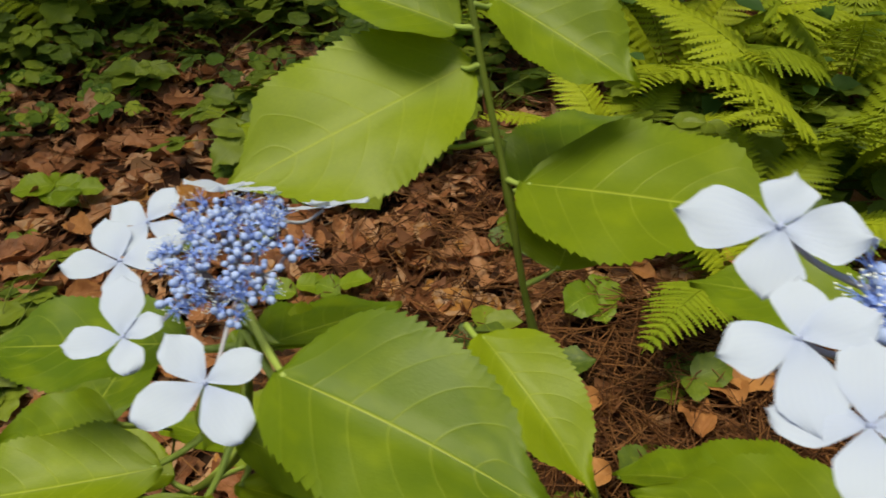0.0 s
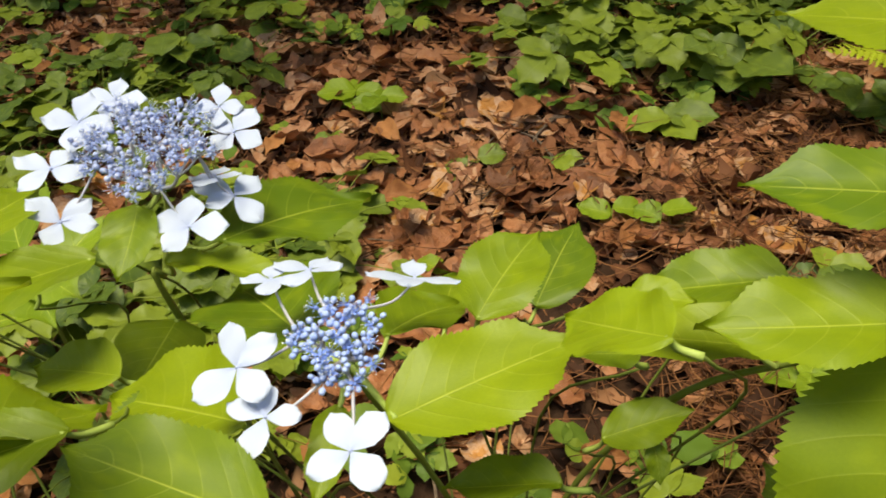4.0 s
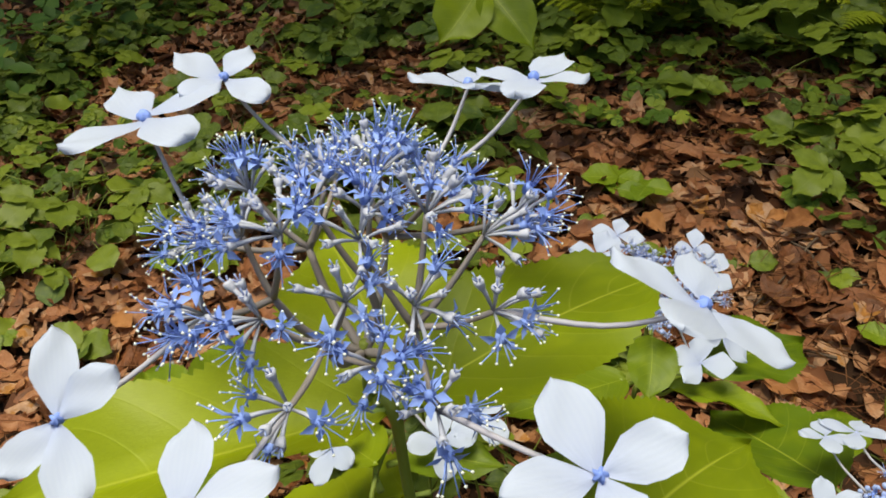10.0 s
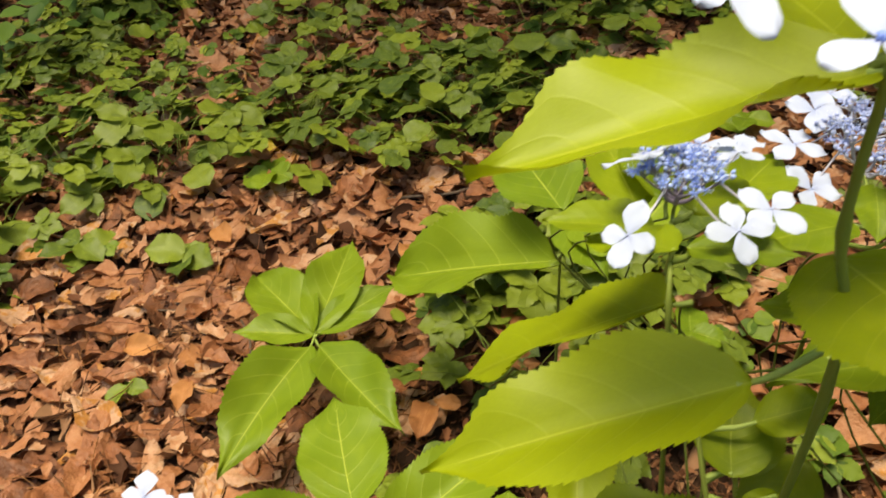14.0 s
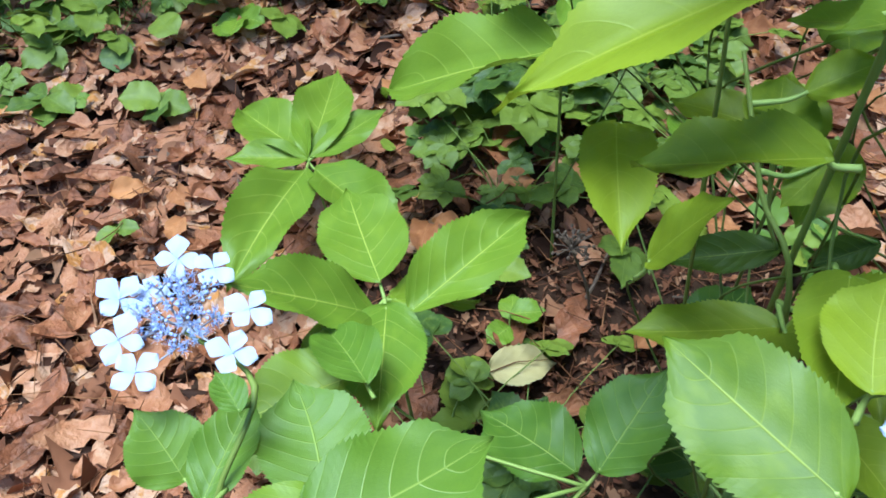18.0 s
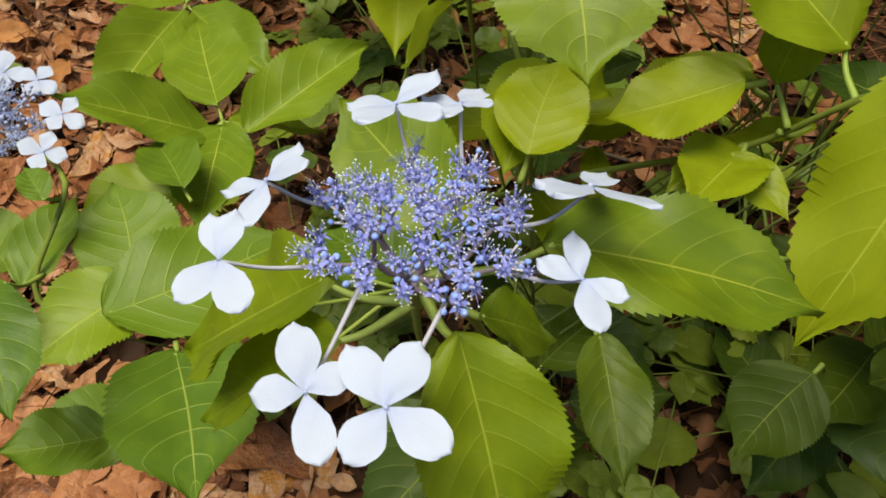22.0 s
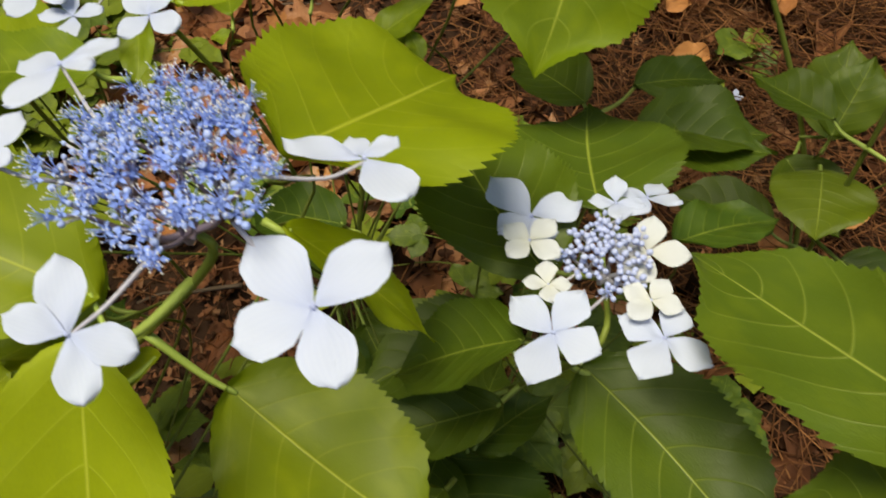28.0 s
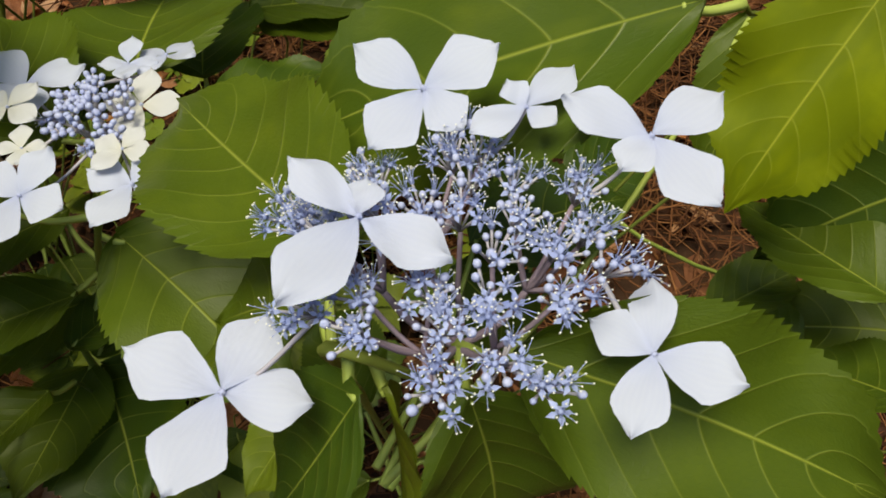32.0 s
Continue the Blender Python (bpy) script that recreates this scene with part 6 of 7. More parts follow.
def litter_sheets(n, x0, x1, y0, y1, seed):
    """Whole dead leaves, lobed and curled, lying over one another as one mesh."""
    rnd = np.random.default_rng(seed)
    rows, cols = 11, 5
    u, t = np.meshgrid(np.linspace(0, 1, rows), np.linspace(-1, 1, cols), indexing="ij")
    verts, faces = [], []
    quads = np.array([(i * cols + j, i * cols + j + 1, (i + 1) * cols + j + 1, (i + 1) * cols + j) for i in range(rows - 1) for j in range(cols - 1)])
    for k in range(n):
        long = 0.028 + 0.082 * rnd.random() ** 1.6
        wide = long * rnd.uniform(0.32, 0.66)
        lobes, phase = (rnd.uniform(0.12, 0.34), rnd.uniform(0, 6)) if rnd.random() < 0.6 else (0.04, 0.0)
        half = wide * 0.5 * np.sin(np.pi * np.clip(0.04 + 0.95 * u ** rnd.uniform(0.8, 1.3), 0, 0.985)) ** 0.75
        half = half * (1 + lobes * np.sin(2 * np.pi * 3.0 * u + phase + 0.5 * np.sign(t)) * np.abs(t))
        y = half * t + rnd.uniform(-0.14, 0.14) * long * np.sin(np.pi * u)
        x = (u - 0.5) * long - 0.1 * long * lobes * np.cos(2 * np.pi * 3 * u + phase) * np.abs(t)
        z = rnd.uniform(-0.7, 1.0) * long * (u - 0.5) ** 2 + rnd.uniform(-0.7, 0.9) * (half * t) ** 2 / wide * 2 + rnd.uniform(-0.1, 0.12) * np.abs(half * t)
        z = z + 0.05 * long * np.sin(rnd.uniform(3, 8) * u + rnd.uniform(1, 4) * t + rnd.uniform(0, 6)) + 0.03 * long * np.sin(rnd.uniform(8, 13) * u + rnd.uniform(0, 6)) * t
        px, py = rnd.uniform(x0, x1), rnd.uniform(y0, y1)
        # Pale leaves are kept off shaded ground, so the dark floor stands for shade.
        while rnd.random() > min(px - x0, x1 - px, py - y0, y1 - py) / 0.4 or (px > -0.3 and py < 0.95 and (px > 0.0 or rnd.random() < 0.9)) or (rnd.random() < 0.96 and ((px + 0.6) / 0.37) ** 2 + ((py - 0.36) / 0.28) ** 2 < 1):
            px, py = rnd.uniform(x0, x1), rnd.uniform(y0, y1)
        m = np.array(Euler((rnd.normal(0, 0.17), rnd.normal(0, 0.15), rnd.uniform(0, 6.28))).to_matrix())
        at = np.array((px, py, ground_z(px, py) + rnd.uniform(0.010, 0.034)))
        verts.append(np.stack((x, y, z), -1).reshape(-1, 3) @ m.T + at)
        faces.append(quads + k * rows * cols)
    me = mesh_from("leaf_litter", np.concatenate(verts).tolist(), np.concatenate(faces).tolist(), [LITTER])
    return tagged(new("leaf_litter", me), "whole curled reddish-brown dead leaves covering the forest floor", "leaf litter", "", "stuff")


litter_sheets(10600, -2.8, 1.0, -0.55, 2.8, 5)
_rnd = random.Random(3)
_spots = []
while len(_spots) < 20000:
    x, y = _rnd.uniform(-3.3, 1.3), _rnd.uniform(-0.5, 3.4)
    # Ellipse under the shrubs, thinned to dark soil in place of their shade.
    shade_patch = ((x + 0.6) / 0.36) ** 2 + ((y - 0.36) / 0.27) ** 2 < 1
    if (x < 0.0 or y > 1.3 or _rnd.random() < 0.8) and not (shade_patch and _rnd.random() < 0.8):
        _spots.append((x, y))
scatter_leaves("leaf_litter", _spots, MOULD, _rnd, "mouldering reddish-brown dry leaves over the forest floor, darkened as shade in the gaps", "leaf litter", 0.014, 0.085)
_spots = [(_rnd.uniform(-2.2, 0.7), _rnd.uniform(-0.1, 1.9)) for _ in range(9000)]
# Extra dark crumbs on the patch that stands for shade.
_spots += [(_rnd.gauss(-0.6, 0.22), _rnd.gauss(0.38, 0.18)) for _ in range(3000)]
scatter_leaves("leaf_fragments", _spots, MOULD, _rnd, "crumbled brown fragments of dry leaves on the soil", "leaf litter", 0.006, 0.022)
_spots = [(_rnd.gauss(-0.8, 3.2), _rnd.gauss(1.5, 3.2)) for _ in range(16000)]
_spots = [(x, y) for x, y in _spots if not (-3.1 < x < 1.1 and -0.3 < y < 3.2)]
scatter_leaves("leaf_litter", _spots, LITTER, _rnd, "dry brown leaves further off on the slope", "leaf litter", 0.03, 0.12)

_verts, _faces = [], []
for _n in range(16000):
    x, y = (_rnd.uniform(-1.6, 1.0), _rnd.uniform(-0.1, 1.9)) if _n < 9000 else (_rnd.gauss(0.3, 0.3), _rnd.gauss(0.75, 0.36))
    if x < -0.15 and _rnd.random() < 0.6:
        continue
    w, long = _rnd.uniform(0, 6.28), _rnd.uniform(0.05, 0.11)
    a = Vector((x, y, ground_z(x, y) + _rnd.uniform(0.01, 0.05)))
    b = a + Vector((math.cos(w) * long, math.sin(w) * long, _rnd.uniform(-0.012, 0.012)))
    mid = a.lerp(b, 0.5) + Vector((-math.sin(w), math.cos(w), 0.3)) * _rnd.uniform(-0.008, 0.008)
    v, f = tube([a, mid, b], 0.0011, 0.0006, 3)
    k = len(_verts)
    _verts += v
    _faces += [tuple(i + k for i in face) for face in f]
tagged(new("pine_needles", mesh_from("pine_needles", _verts, _faces, [NEEDLE])), "fallen reddish-brown pine needles over the soil", "needle litter", "", "stuff")


def twig(x, y, turn, long, thick, seed):
    rnd = random.Random(seed)
    pts = []
    for k in range(5):
        u = k / 4 - 0.5
        px, py = x + math.cos(turn) * u * long + rnd.uniform(-0.02, 0.02) * long, y + math.sin(turn) * u * long + rnd.uniform(-0.05, 0.05) * long
        pts.append((px, py, ground_z(px, py) + 0.022 + thick))
    me = tubes_mesh("twig", [tube(curve_through(pts, 4), thick, thick * 0.5, 6)], TWIG)
    return tagged(new("twig", me), "thin dead brown twig lying on the leaf litter", "twig", "fallen twigs")


# ---- creepers ----
def leaflet(seed, round_):
    return blade_mesh("leaflet", CREEPER, seed, 18, 2, 0.10, 0.07, 0.03, 0.06 if round_ else 0.15, 0.5 if round_ else 0.66, 0.45 if round_ else 0.55)


def compound_mesh(seed, fingers, round_):
    """One leaf of a creeper: a fan of leaflets joined at its stalk."""
    rnd = random.Random(seed)
    base = leaflet(seed, round_)
    verts, uvs, faces = [], [], []
    raw = [v.co.copy() for v in base.vertices]
    tex = {loop.vertex_index: tuple(base.uv_layers[0].data[loop.index].uv) for loop in base.loops}
    for k in range(fingers):
        w = 0 if fingers == 1 else (k - (fingers - 1) / 2) * (1.15 if fingers == 3 else 0.85) + rnd.uniform(-0.15, 0.15)
        grow = (1.0 if k == (fingers - 1) // 2 else 0.8) * rnd.uniform(0.9, 1.1)
        m = Matrix.Rotation(w, 4, "Z") @ Matrix.Rotation(rnd.uniform(-0.08, 0.2), 4, "Y") @ Matrix.Diagonal((grow, grow * (0.85 if round_ else 0.66), grow, 1))
        n = len(verts)
        verts += [m @ v for v in raw]
        uvs += [tex[i] for i in range(len(raw))]
        faces += [tuple(i + n for i in p.vertices) for p in base.polygons]
    bpy.data.meshes.remove(base)
    return mesh_from("creeper_leaf", verts, faces, [CREEPER], uvs)


FANS = [compound_mesh(40, 3, False), compound_mesh(41, 5, False), compound_mesh(42, 3, True), compound_mesh(43, 1, True), compound_mesh(44, 3, False)]


def creeper(place, seed, kind, leaves, spread, size, label):
    rnd = random.Random(seed)
    top = thing("creeper_plant", place, label, "creeper", "creepers on the slope")
    stalks = []
    for k in range(leaves):
        w, r = k * 2.4 + rnd.uniform(-0.4, 0.4), spread * math.sqrt((k + 0.5) / leaves)
        out = Vector((math.cos(w), math.sin(w), 0))
        tip = Vector(place) + out * r + Vector((0, 0, rnd.uniform(0.035, 0.11)))
        stalks.append(tube(curve_through([Vector(place) + out * 0.004, Vector(place).lerp(tip, 0.5) + Vector((0, 0, 0.02)), tip], 3), 0.0012, 0.0008, 4))
        s = size * rnd.uniform(0.75, 1.25)
        up = Vector((rnd.uniform(-0.35, 0.35), rnd.uniform(-0.6, 0.1), 1))
        part("leaf", FANS[kind], top, aim(tip, out + Vector((0, 0, rnd.uniform(-0.3, 0.1))), up, (s, s, s)))
    part("stem", tubes_mesh("creeper_stem", stalks, STEM), top)
    return top


_protos = [creeper((-9, -9 - k, 0), 60 + k, k % 5, 8 + k % 4, 0.15 + 0.02 * (k % 3), (0.060, 0.052, 0.050, 0.066, 0.055, 0.064)[k % 6], "low creeper with toothed green leaves on the leaf litter" if k % 5 not in (2, 3) else "low creeper with rounded dark green leaves on the leaf litter") for k in range(8)]


def bare(x, y):
    """How open the litter is here: 1 bare, 0 overgrown."""
    a = math.exp(-(((x + 0.25) / 0.55) ** 2 + ((y - 0.98) / 0.33) ** 2))
    b = math.exp(-(((x + 1.35) / 0.42) ** 2 + ((y - 0.35) / 0.42) ** 2))
    c = math.exp(-(((x + 1.0) / 0.3) ** 2 + ((y - 1.35) / 0.2) ** 2))
    d = math.exp(-(((x + 0.60) / 0.26) ** 2 + ((y - 0.38) / 0.15) ** 2))
    return min(1.0, a + b + 0.4 * c + d)


def lush(x, y):
    """Where the creepers close up into patches."""
    a = math.exp(-(((x + 0.85) / 0.50) ** 2 + ((y - 1.75) / 0.36) ** 2))
    b = math.exp(-(((x + 2.15) / 0.36) ** 2 + ((y - 0.85) / 0.42) ** 2))
    c = math.exp(-(((x + 0.78) / 0.26) ** 2 + ((y - 0.72) / 0.20) ** 2))
    d = math.exp(-(((x + 1.45) / 0.50) ** 2 + ((y - 1.20) / 0.17) ** 2))
    e = math.exp(-(((x + 0.10) / 0.30) ** 2 + ((y - 1.75) / 0.30) ** 2))
    return min(1.0, a + 0.7 * b + c + 0.7 * d + 0.4 * e)


_count = 0
_placed = []
while _count < 235:
    x, y = _rnd.uniform(-2.8, 0.6), _rnd.uniform(0.1, 2.5)
    dense = 0.03 + 1.6 * noise.noise((x * 2.1, y * 2.1, 7.0)) + 0.2 * min(1, max(0, y - 0.9)) + 0.42 * lush(x, y)
    if x > 0.1 and y < 1.2:
        dense -= 0.3
    if x > -0.9 and y < 0.75:
        dense -= 0.15
    if _rnd.random() > dense - 1.1 * bare(x, y) or any((x - a) ** 2 + (y - b) ** 2 < 0.0042 for a, b in _placed):
        continue
    _placed.append((x, y))
    s = _rnd.uniform(0.8, 1.25) * (1 if y < 2 else 1.3)
    m = Matrix.Translation((x, y, ground_z(x, y))) @ Matrix.Rotation(_rnd.uniform(0, 6.28), 4, "Z")
    if _count < len(_protos):
        _protos[_count].matrix_basis = m
    else:
        ob = copy_thing(_protos[_rnd.randrange(len(_protos))], m)
        ob.scale = (s, s, s)
    _count += 1


def ground_cover(n):
    """Small creeping leaves between the larger plants, in uneven patches."""
    verts, faces = [], []
    shapes = [([v.co.copy() for v in me.vertices], [tuple(p.vertices) for p in me.polygons]) for me in (compound_mesh(50, 3, True), compound_mesh(51, 3, False), compound_mesh(52, 1, True))]
    while n:
        x, y = _rnd.uniform(-3.0, 0.5), _rnd.uniform(0.5, 2.9)
        dense = 0.05 + 1.6 * noise.noise((x * 2.6, y * 2.6, 2.0)) + 0.25 * min(1, max(0, y - 1.0)) - 0.2 * (x > 0) + 0.4 * lush(x, y)
        if _rnd.random() > dense - 0.75 * bare(x, y):
            continue
        n -= 1
        raw, quads = shapes[_rnd.randrange(3)]
        s = _rnd.uniform(0.024, 0.048)
        m = aim((x, y, ground_z(x, y) + _rnd.uniform(0.03, 0.07)), (_rnd.uniform(-1, 1), _rnd.uniform(-1, 1), _rnd.uniform(-0.3, 0.2)), (_rnd.uniform(-0.4, 0.4), _rnd.uniform(-0.8, 0.1), 1), (s, s, s))
        k = len(verts)
        verts += [m @ v for v in raw]
        faces += [tuple(i + k for i in q) for q in quads]
    return tagged(new("ground_cover", mesh_from("ground_cover", verts, faces, [COVER])), "small creeping green leaves in patches over dry leaf litter", "ground cover", "", "stuff")


COVER = island_material("cover_leaves", [(0.0, (0.05, 0.10, 0.015)), (0.4, (0.11, 0.17, 0.02)), (0.8, (0.19, 0.25, 0.03)), (1.0, (0.32, 0.36, 0.04))], 0.5, 30.0, 0.2)
ground_cover(1050)


def far_cover(n, x0, x1, y0, y1, low, high):
    verts, faces = [], []
    for _ in range(n):
        x, y = _rnd.uniform(x0, x1), _rnd.uniform(y0, y1)
        z = ground_z(x, y) + _rnd.uniform(0.02, 0.3)
        long = _rnd.uniform(low, high)
        m = aim((x, y, z), (_rnd.uniform(-1, 1), _rnd.uniform(-1, 1), _rnd.uniform(-0.4, 0.2)), (_rnd.uniform(-0.5, 0.5), _rnd.uniform(-0.9, 0.2), 1))
        k = len(verts)
        for u, s in ((0, 0), (0.35, 0.3), (0.7, 0.22), (1, 0), (0.7, -0.22), (0.35, -0.3)):
            verts.append(m @ Vector((u * long, s * long, 0.3 * abs(s) * long)))
        faces += [(k, k + 1, k + 2, k + 3), (k, k + 3, k + 4, k + 5)]
    return tagged(new("undergrowth", mesh_from("undergrowth", verts, faces, [CREEPER_FAR])), "dense dark green undergrowth on the shaded slope", "undergrowth", "", "stuff")


CREEPER_FAR = island_material("far_leaves", [(0.0, (0.03, 0.07, 0.015)), (0.5, (0.06, 0.12, 0.02)), (1.0, (0.12, 0.20, 0.03))], 0.55, 20.0, 0.2)
far_cover(9000, -6.5, 4.0, 2.4, 7.5, 0.05, 0.12)
far_cover(2500, -5.5, -2.4, 0.5, 2.6, 0.04, 0.09)
far_cover(1400, 0.2, 2.6, 1.3, 3.4, 0.03, 0.07)
far_cover(2600, 1.4, 5.0, -3.0, 3.0, 0.04, 0.1)
far_cover(2600, -6.0, 3.0, -4.5, -0.9, 0.04, 0.1)


# ---- ferns ----
def frond_mesh(seed, pairs=26):
    rnd = random.Random(seed)
    verts, faces = [], []
    line = [Vector((u, 0.02 * math.sin(3 * u), 0.34 * math.sin(1.9 * u) - 0.22 * u * u)) for u in [k / 14 for k in range(15)]]
    v, f = tube(line, 0.006, 0.0015, 4)
    verts += v
    faces += f
    for k in range(pairs):
        u = 0.12 + 0.87 * k / pairs
        at = line[0].lerp(line[0], 0)
        i = min(13, int(u * 14))
        at = line[i].lerp(line[i + 1], u * 14 - i)
        reach = 0.21 * math.sin(math.pi * min(1, 0.16 + u * 0.84)) ** 0.8 * rnd.uniform(0.9, 1.08)
        for sgn in (-1, 1):
            way = Vector((0.35 + 0.25 * u, sgn, rnd.uniform(-0.25, -0.05))).normalized()
            across = Vector((0, 0, 1)).cross(way).normalized()
            n = 11
            for s2 in (-1, 1):
                k0 = len(verts)
                for q in range(2 * n + 1):
                    w = q / (2 * n)
                    wide = (0.050 * (1 - w) ** 0.8 + 0.002) * (0.5 + reach * 1.7) * (1.0 if q % 2 else 0.32)
                    c = at + way * reach * w - Vector((0, 0, 0.16 * reach * w * w))
                    verts += [c, c + (across * s2 + way * 0.35).normalized() * wide + Vector((0, 0, -0.25 * wide + rnd.uniform(-0.003, 0.003)))]
                for q in range(2 * n):
                    faces.append((k0 + 2 * q, k0 + 2 * q + 2, k0 + 2 * q + 3, k0 + 2 * q + 1))
    return mesh_from("frond", verts, faces, [FERN])


FRONDS = [frond_mesh(k) for k in range(3)]


def fern(x, y, fronds, reach, seed, label="arching light green fern growing from the leaf litter"):
    rnd = random.Random(seed)
    z = ground_z(x, y)
    top = thing("fern", (x, y, z), label, "fern", "ferns on the slope")
    for k in range(fronds):
        w = 2 * math.pi * (k + rnd.uniform(-0.3, 0.3)) / fronds
        s = reach * rnd.uniform(0.75, 1.1)
        up = rnd.uniform(0.15, 0.75)
        out = Vector((math.cos(w), math.sin(w), up))
        part("frond", rnd.choice(FRONDS), top, aim((x, y, z), out, (0, 0, 1), (s, s, s)))
    return top


# ---- trees up the slope, their unseen crowns added to shade it ----
def tree(x, y, radius, height, seed):
    rnd = random.Random(seed)
    z = ground_z(x, y)
    top = thing("tree", (x, y, z - 0.1), "tall tree with dark furrowed bark, its unseen crown added for shade", "tree", "trees up the slope")
    base = Vector((x, y, z - 0.1))
    lean = Vector((rnd.uniform(-0.06, 0.06), rnd.uniform(-0.06, 0.06), 1))
    line = [base + lean * (height * k / 8) + Vector((rnd.uniform(-0.04, 0.04), rnd.uniform(-0.04, 0.04), 0)) for k in range(9)]
    tubes = [tube(line, radius, radius * 0.35, 10, [(base, radius * 0.7, radius * 2.5)])]
    verts, faces = [], []
    for k in range(13):
        w, at = rnd.uniform(0, 6.28), line[5 + k % 4]
        end = at + Vector((math.cos(w) * rnd.uniform(1, 2), math.sin(w) * rnd.uniform(1, 2), rnd.uniform(0.3, 1.2)))
        tubes.append(tube(curve_through([at, at.lerp(end, 0.5) + Vector((0, 0, 0.25)), end], 3), radius * 0.25, radius * 0.06, 5))
        for _ in range(190):
            c = at.lerp(end, rnd.uniform(0.4, 1.1)) + Vector((rnd.gauss(0, 0.5), rnd.gauss(0, 0.5), rnd.gauss(0, 0.35)))
            m = aim(c, (rnd.uniform(-1, 1), rnd.uniform(-1, 1), rnd.uniform(-0.5, 0.3)), (rnd.uniform(-0.5, 0.5), rnd.uniform(-0.5, 0.5), 1))
            s = rnd.uniform(0.14, 0.28)
            n = len(verts)
            verts += [m @ Vector(p) for p in ((0, 0, 0), (0.5 * s, 0.3 * s, 0.05 * s), (s, 0, 0), (0.5 * s, -0.3 * s, 0.05 * s))]
            faces.append((n, n + 1, n + 2, n + 3))
    part("trunk", tubes_mesh("trunk", tubes, BARK), top)
    part("crown", mesh_from("crown", verts, faces, [CREEPER_FAR]), top)


# Mostly placed for the shade that their crowns, out of view, cast.
for _x, _y, _r, _h in ((-1.9, 4.6, 0.13, 9), (-3.6, 5.6, 0.2, 11), (0.4, 5.8, 0.18, 10), (2.4, 4.9, 0.16, 9), (-5.2, 3.2, 0.2, 10), (-3.3, 3.3, 0.11, 8), (-1.5, 3.5, 0.07, 7.5), (0.2, 3.9, 0.12, 8), (-2.4, 4.2, 0.1, 8), (-2.0, 2.5, 0.045, 6.5), (-2.9, 2.9, 0.08, 7.0), (-0.9, 3.0, 0.07, 7.0), (-3.6, 2.2, 0.09, 7.5), (1.2, 3.2, 0.09, 7.5)):
    tree(_x, _y, _r, _h, int(_x * 10))


def leaf_screen(n):
    """An unseen ring of leaves all round, added to block low sky light, as one mass."""
    verts, faces = [], []
    for _ in range(n):
        w, r = _rnd.uniform(0, 6.28), _rnd.uniform(7.5, 10.5)
        x, y = -0.4 + r * math.cos(w), 0.8 + r * math.sin(w)
        # Lower on the near side, to let more side light in.
        z = ground_z(x, y) + (8.0 if y > 2 else 4.0) * _rnd.random() ** 1.2
        m = aim((x, y, z), (_rnd.uniform(-1, 1), _rnd.uniform(-1, 1), _rnd.uniform(-0.6, 0.3)), (_rnd.uniform(-1, 1), _rnd.uniform(-1, 1), 0.6))
        s = _rnd.uniform(0.25, 0.6)
        k = len(verts)
        verts += [m @ Vector(p) for p in ((0, 0, 0), (0.5 * s, 0.33 * s, 0.06 * s), (s, 0, 0), (0.5 * s, -0.33 * s, 0.06 * s))]
        faces.append((k, k + 1, k + 2, k + 3))
    return tagged(new("far_woods", mesh_from("far_woods", verts, faces, [CREEPER_FAR])), "unseen ring of green leaves added to block low sky light", "woods", "", "stuff")


leaf_screen(26000)

fern(0.60, 1.22, 10, 0.44, 1)
fern(0.42, 1.55, 10, 0.42, 2, "dense feathery fern in the shade up the slope")
fern(0.40, 0.98, 8, 0.30, 3)
fern(0.85, 0.90, 9, 0.36, 4)
fern(-0.95, 2.05, 9, 0.45, 5, "dense feathery fern in the shade up the slope")
fern(0.92, 1.75, 10, 0.46, 6, "dense feathery fern in the shade up the slope")
fern(0.28, 1.26, 8, 0.30, 7)
fern(0.60, 0.62, 7, 0.24, 8)
fern(0.72, 1.50, 10, 0.42, 9, "dense feathery fern in the shade up the slope")
fern(0.22, 1.78, 9, 0.40, 10, "dense feathery fern in the shade up the slope")
fern(-0.30, 2.15, 9, 0.40, 11, "dense feathery fern in the shade up the slope")
twig(-0.36, 1.27, 0.1, 0.34, 0.004, 1)
twig(-0.5, 1.1, 1.2, 0.3, 0.003, 2)
twig(-1.15, 1.0, 0.5, 0.4, 0.004, 3)
twig(-0.15, 1.45, 2.0, 0.25, 0.006, 4)
twig(-1.3, 0.5, 2.3, 0.28, 0.003, 5)

# ---- low filler leaves near the foot of the shrub, added in dark tone J to deepen the shade ----
_rnd = random.Random(21)
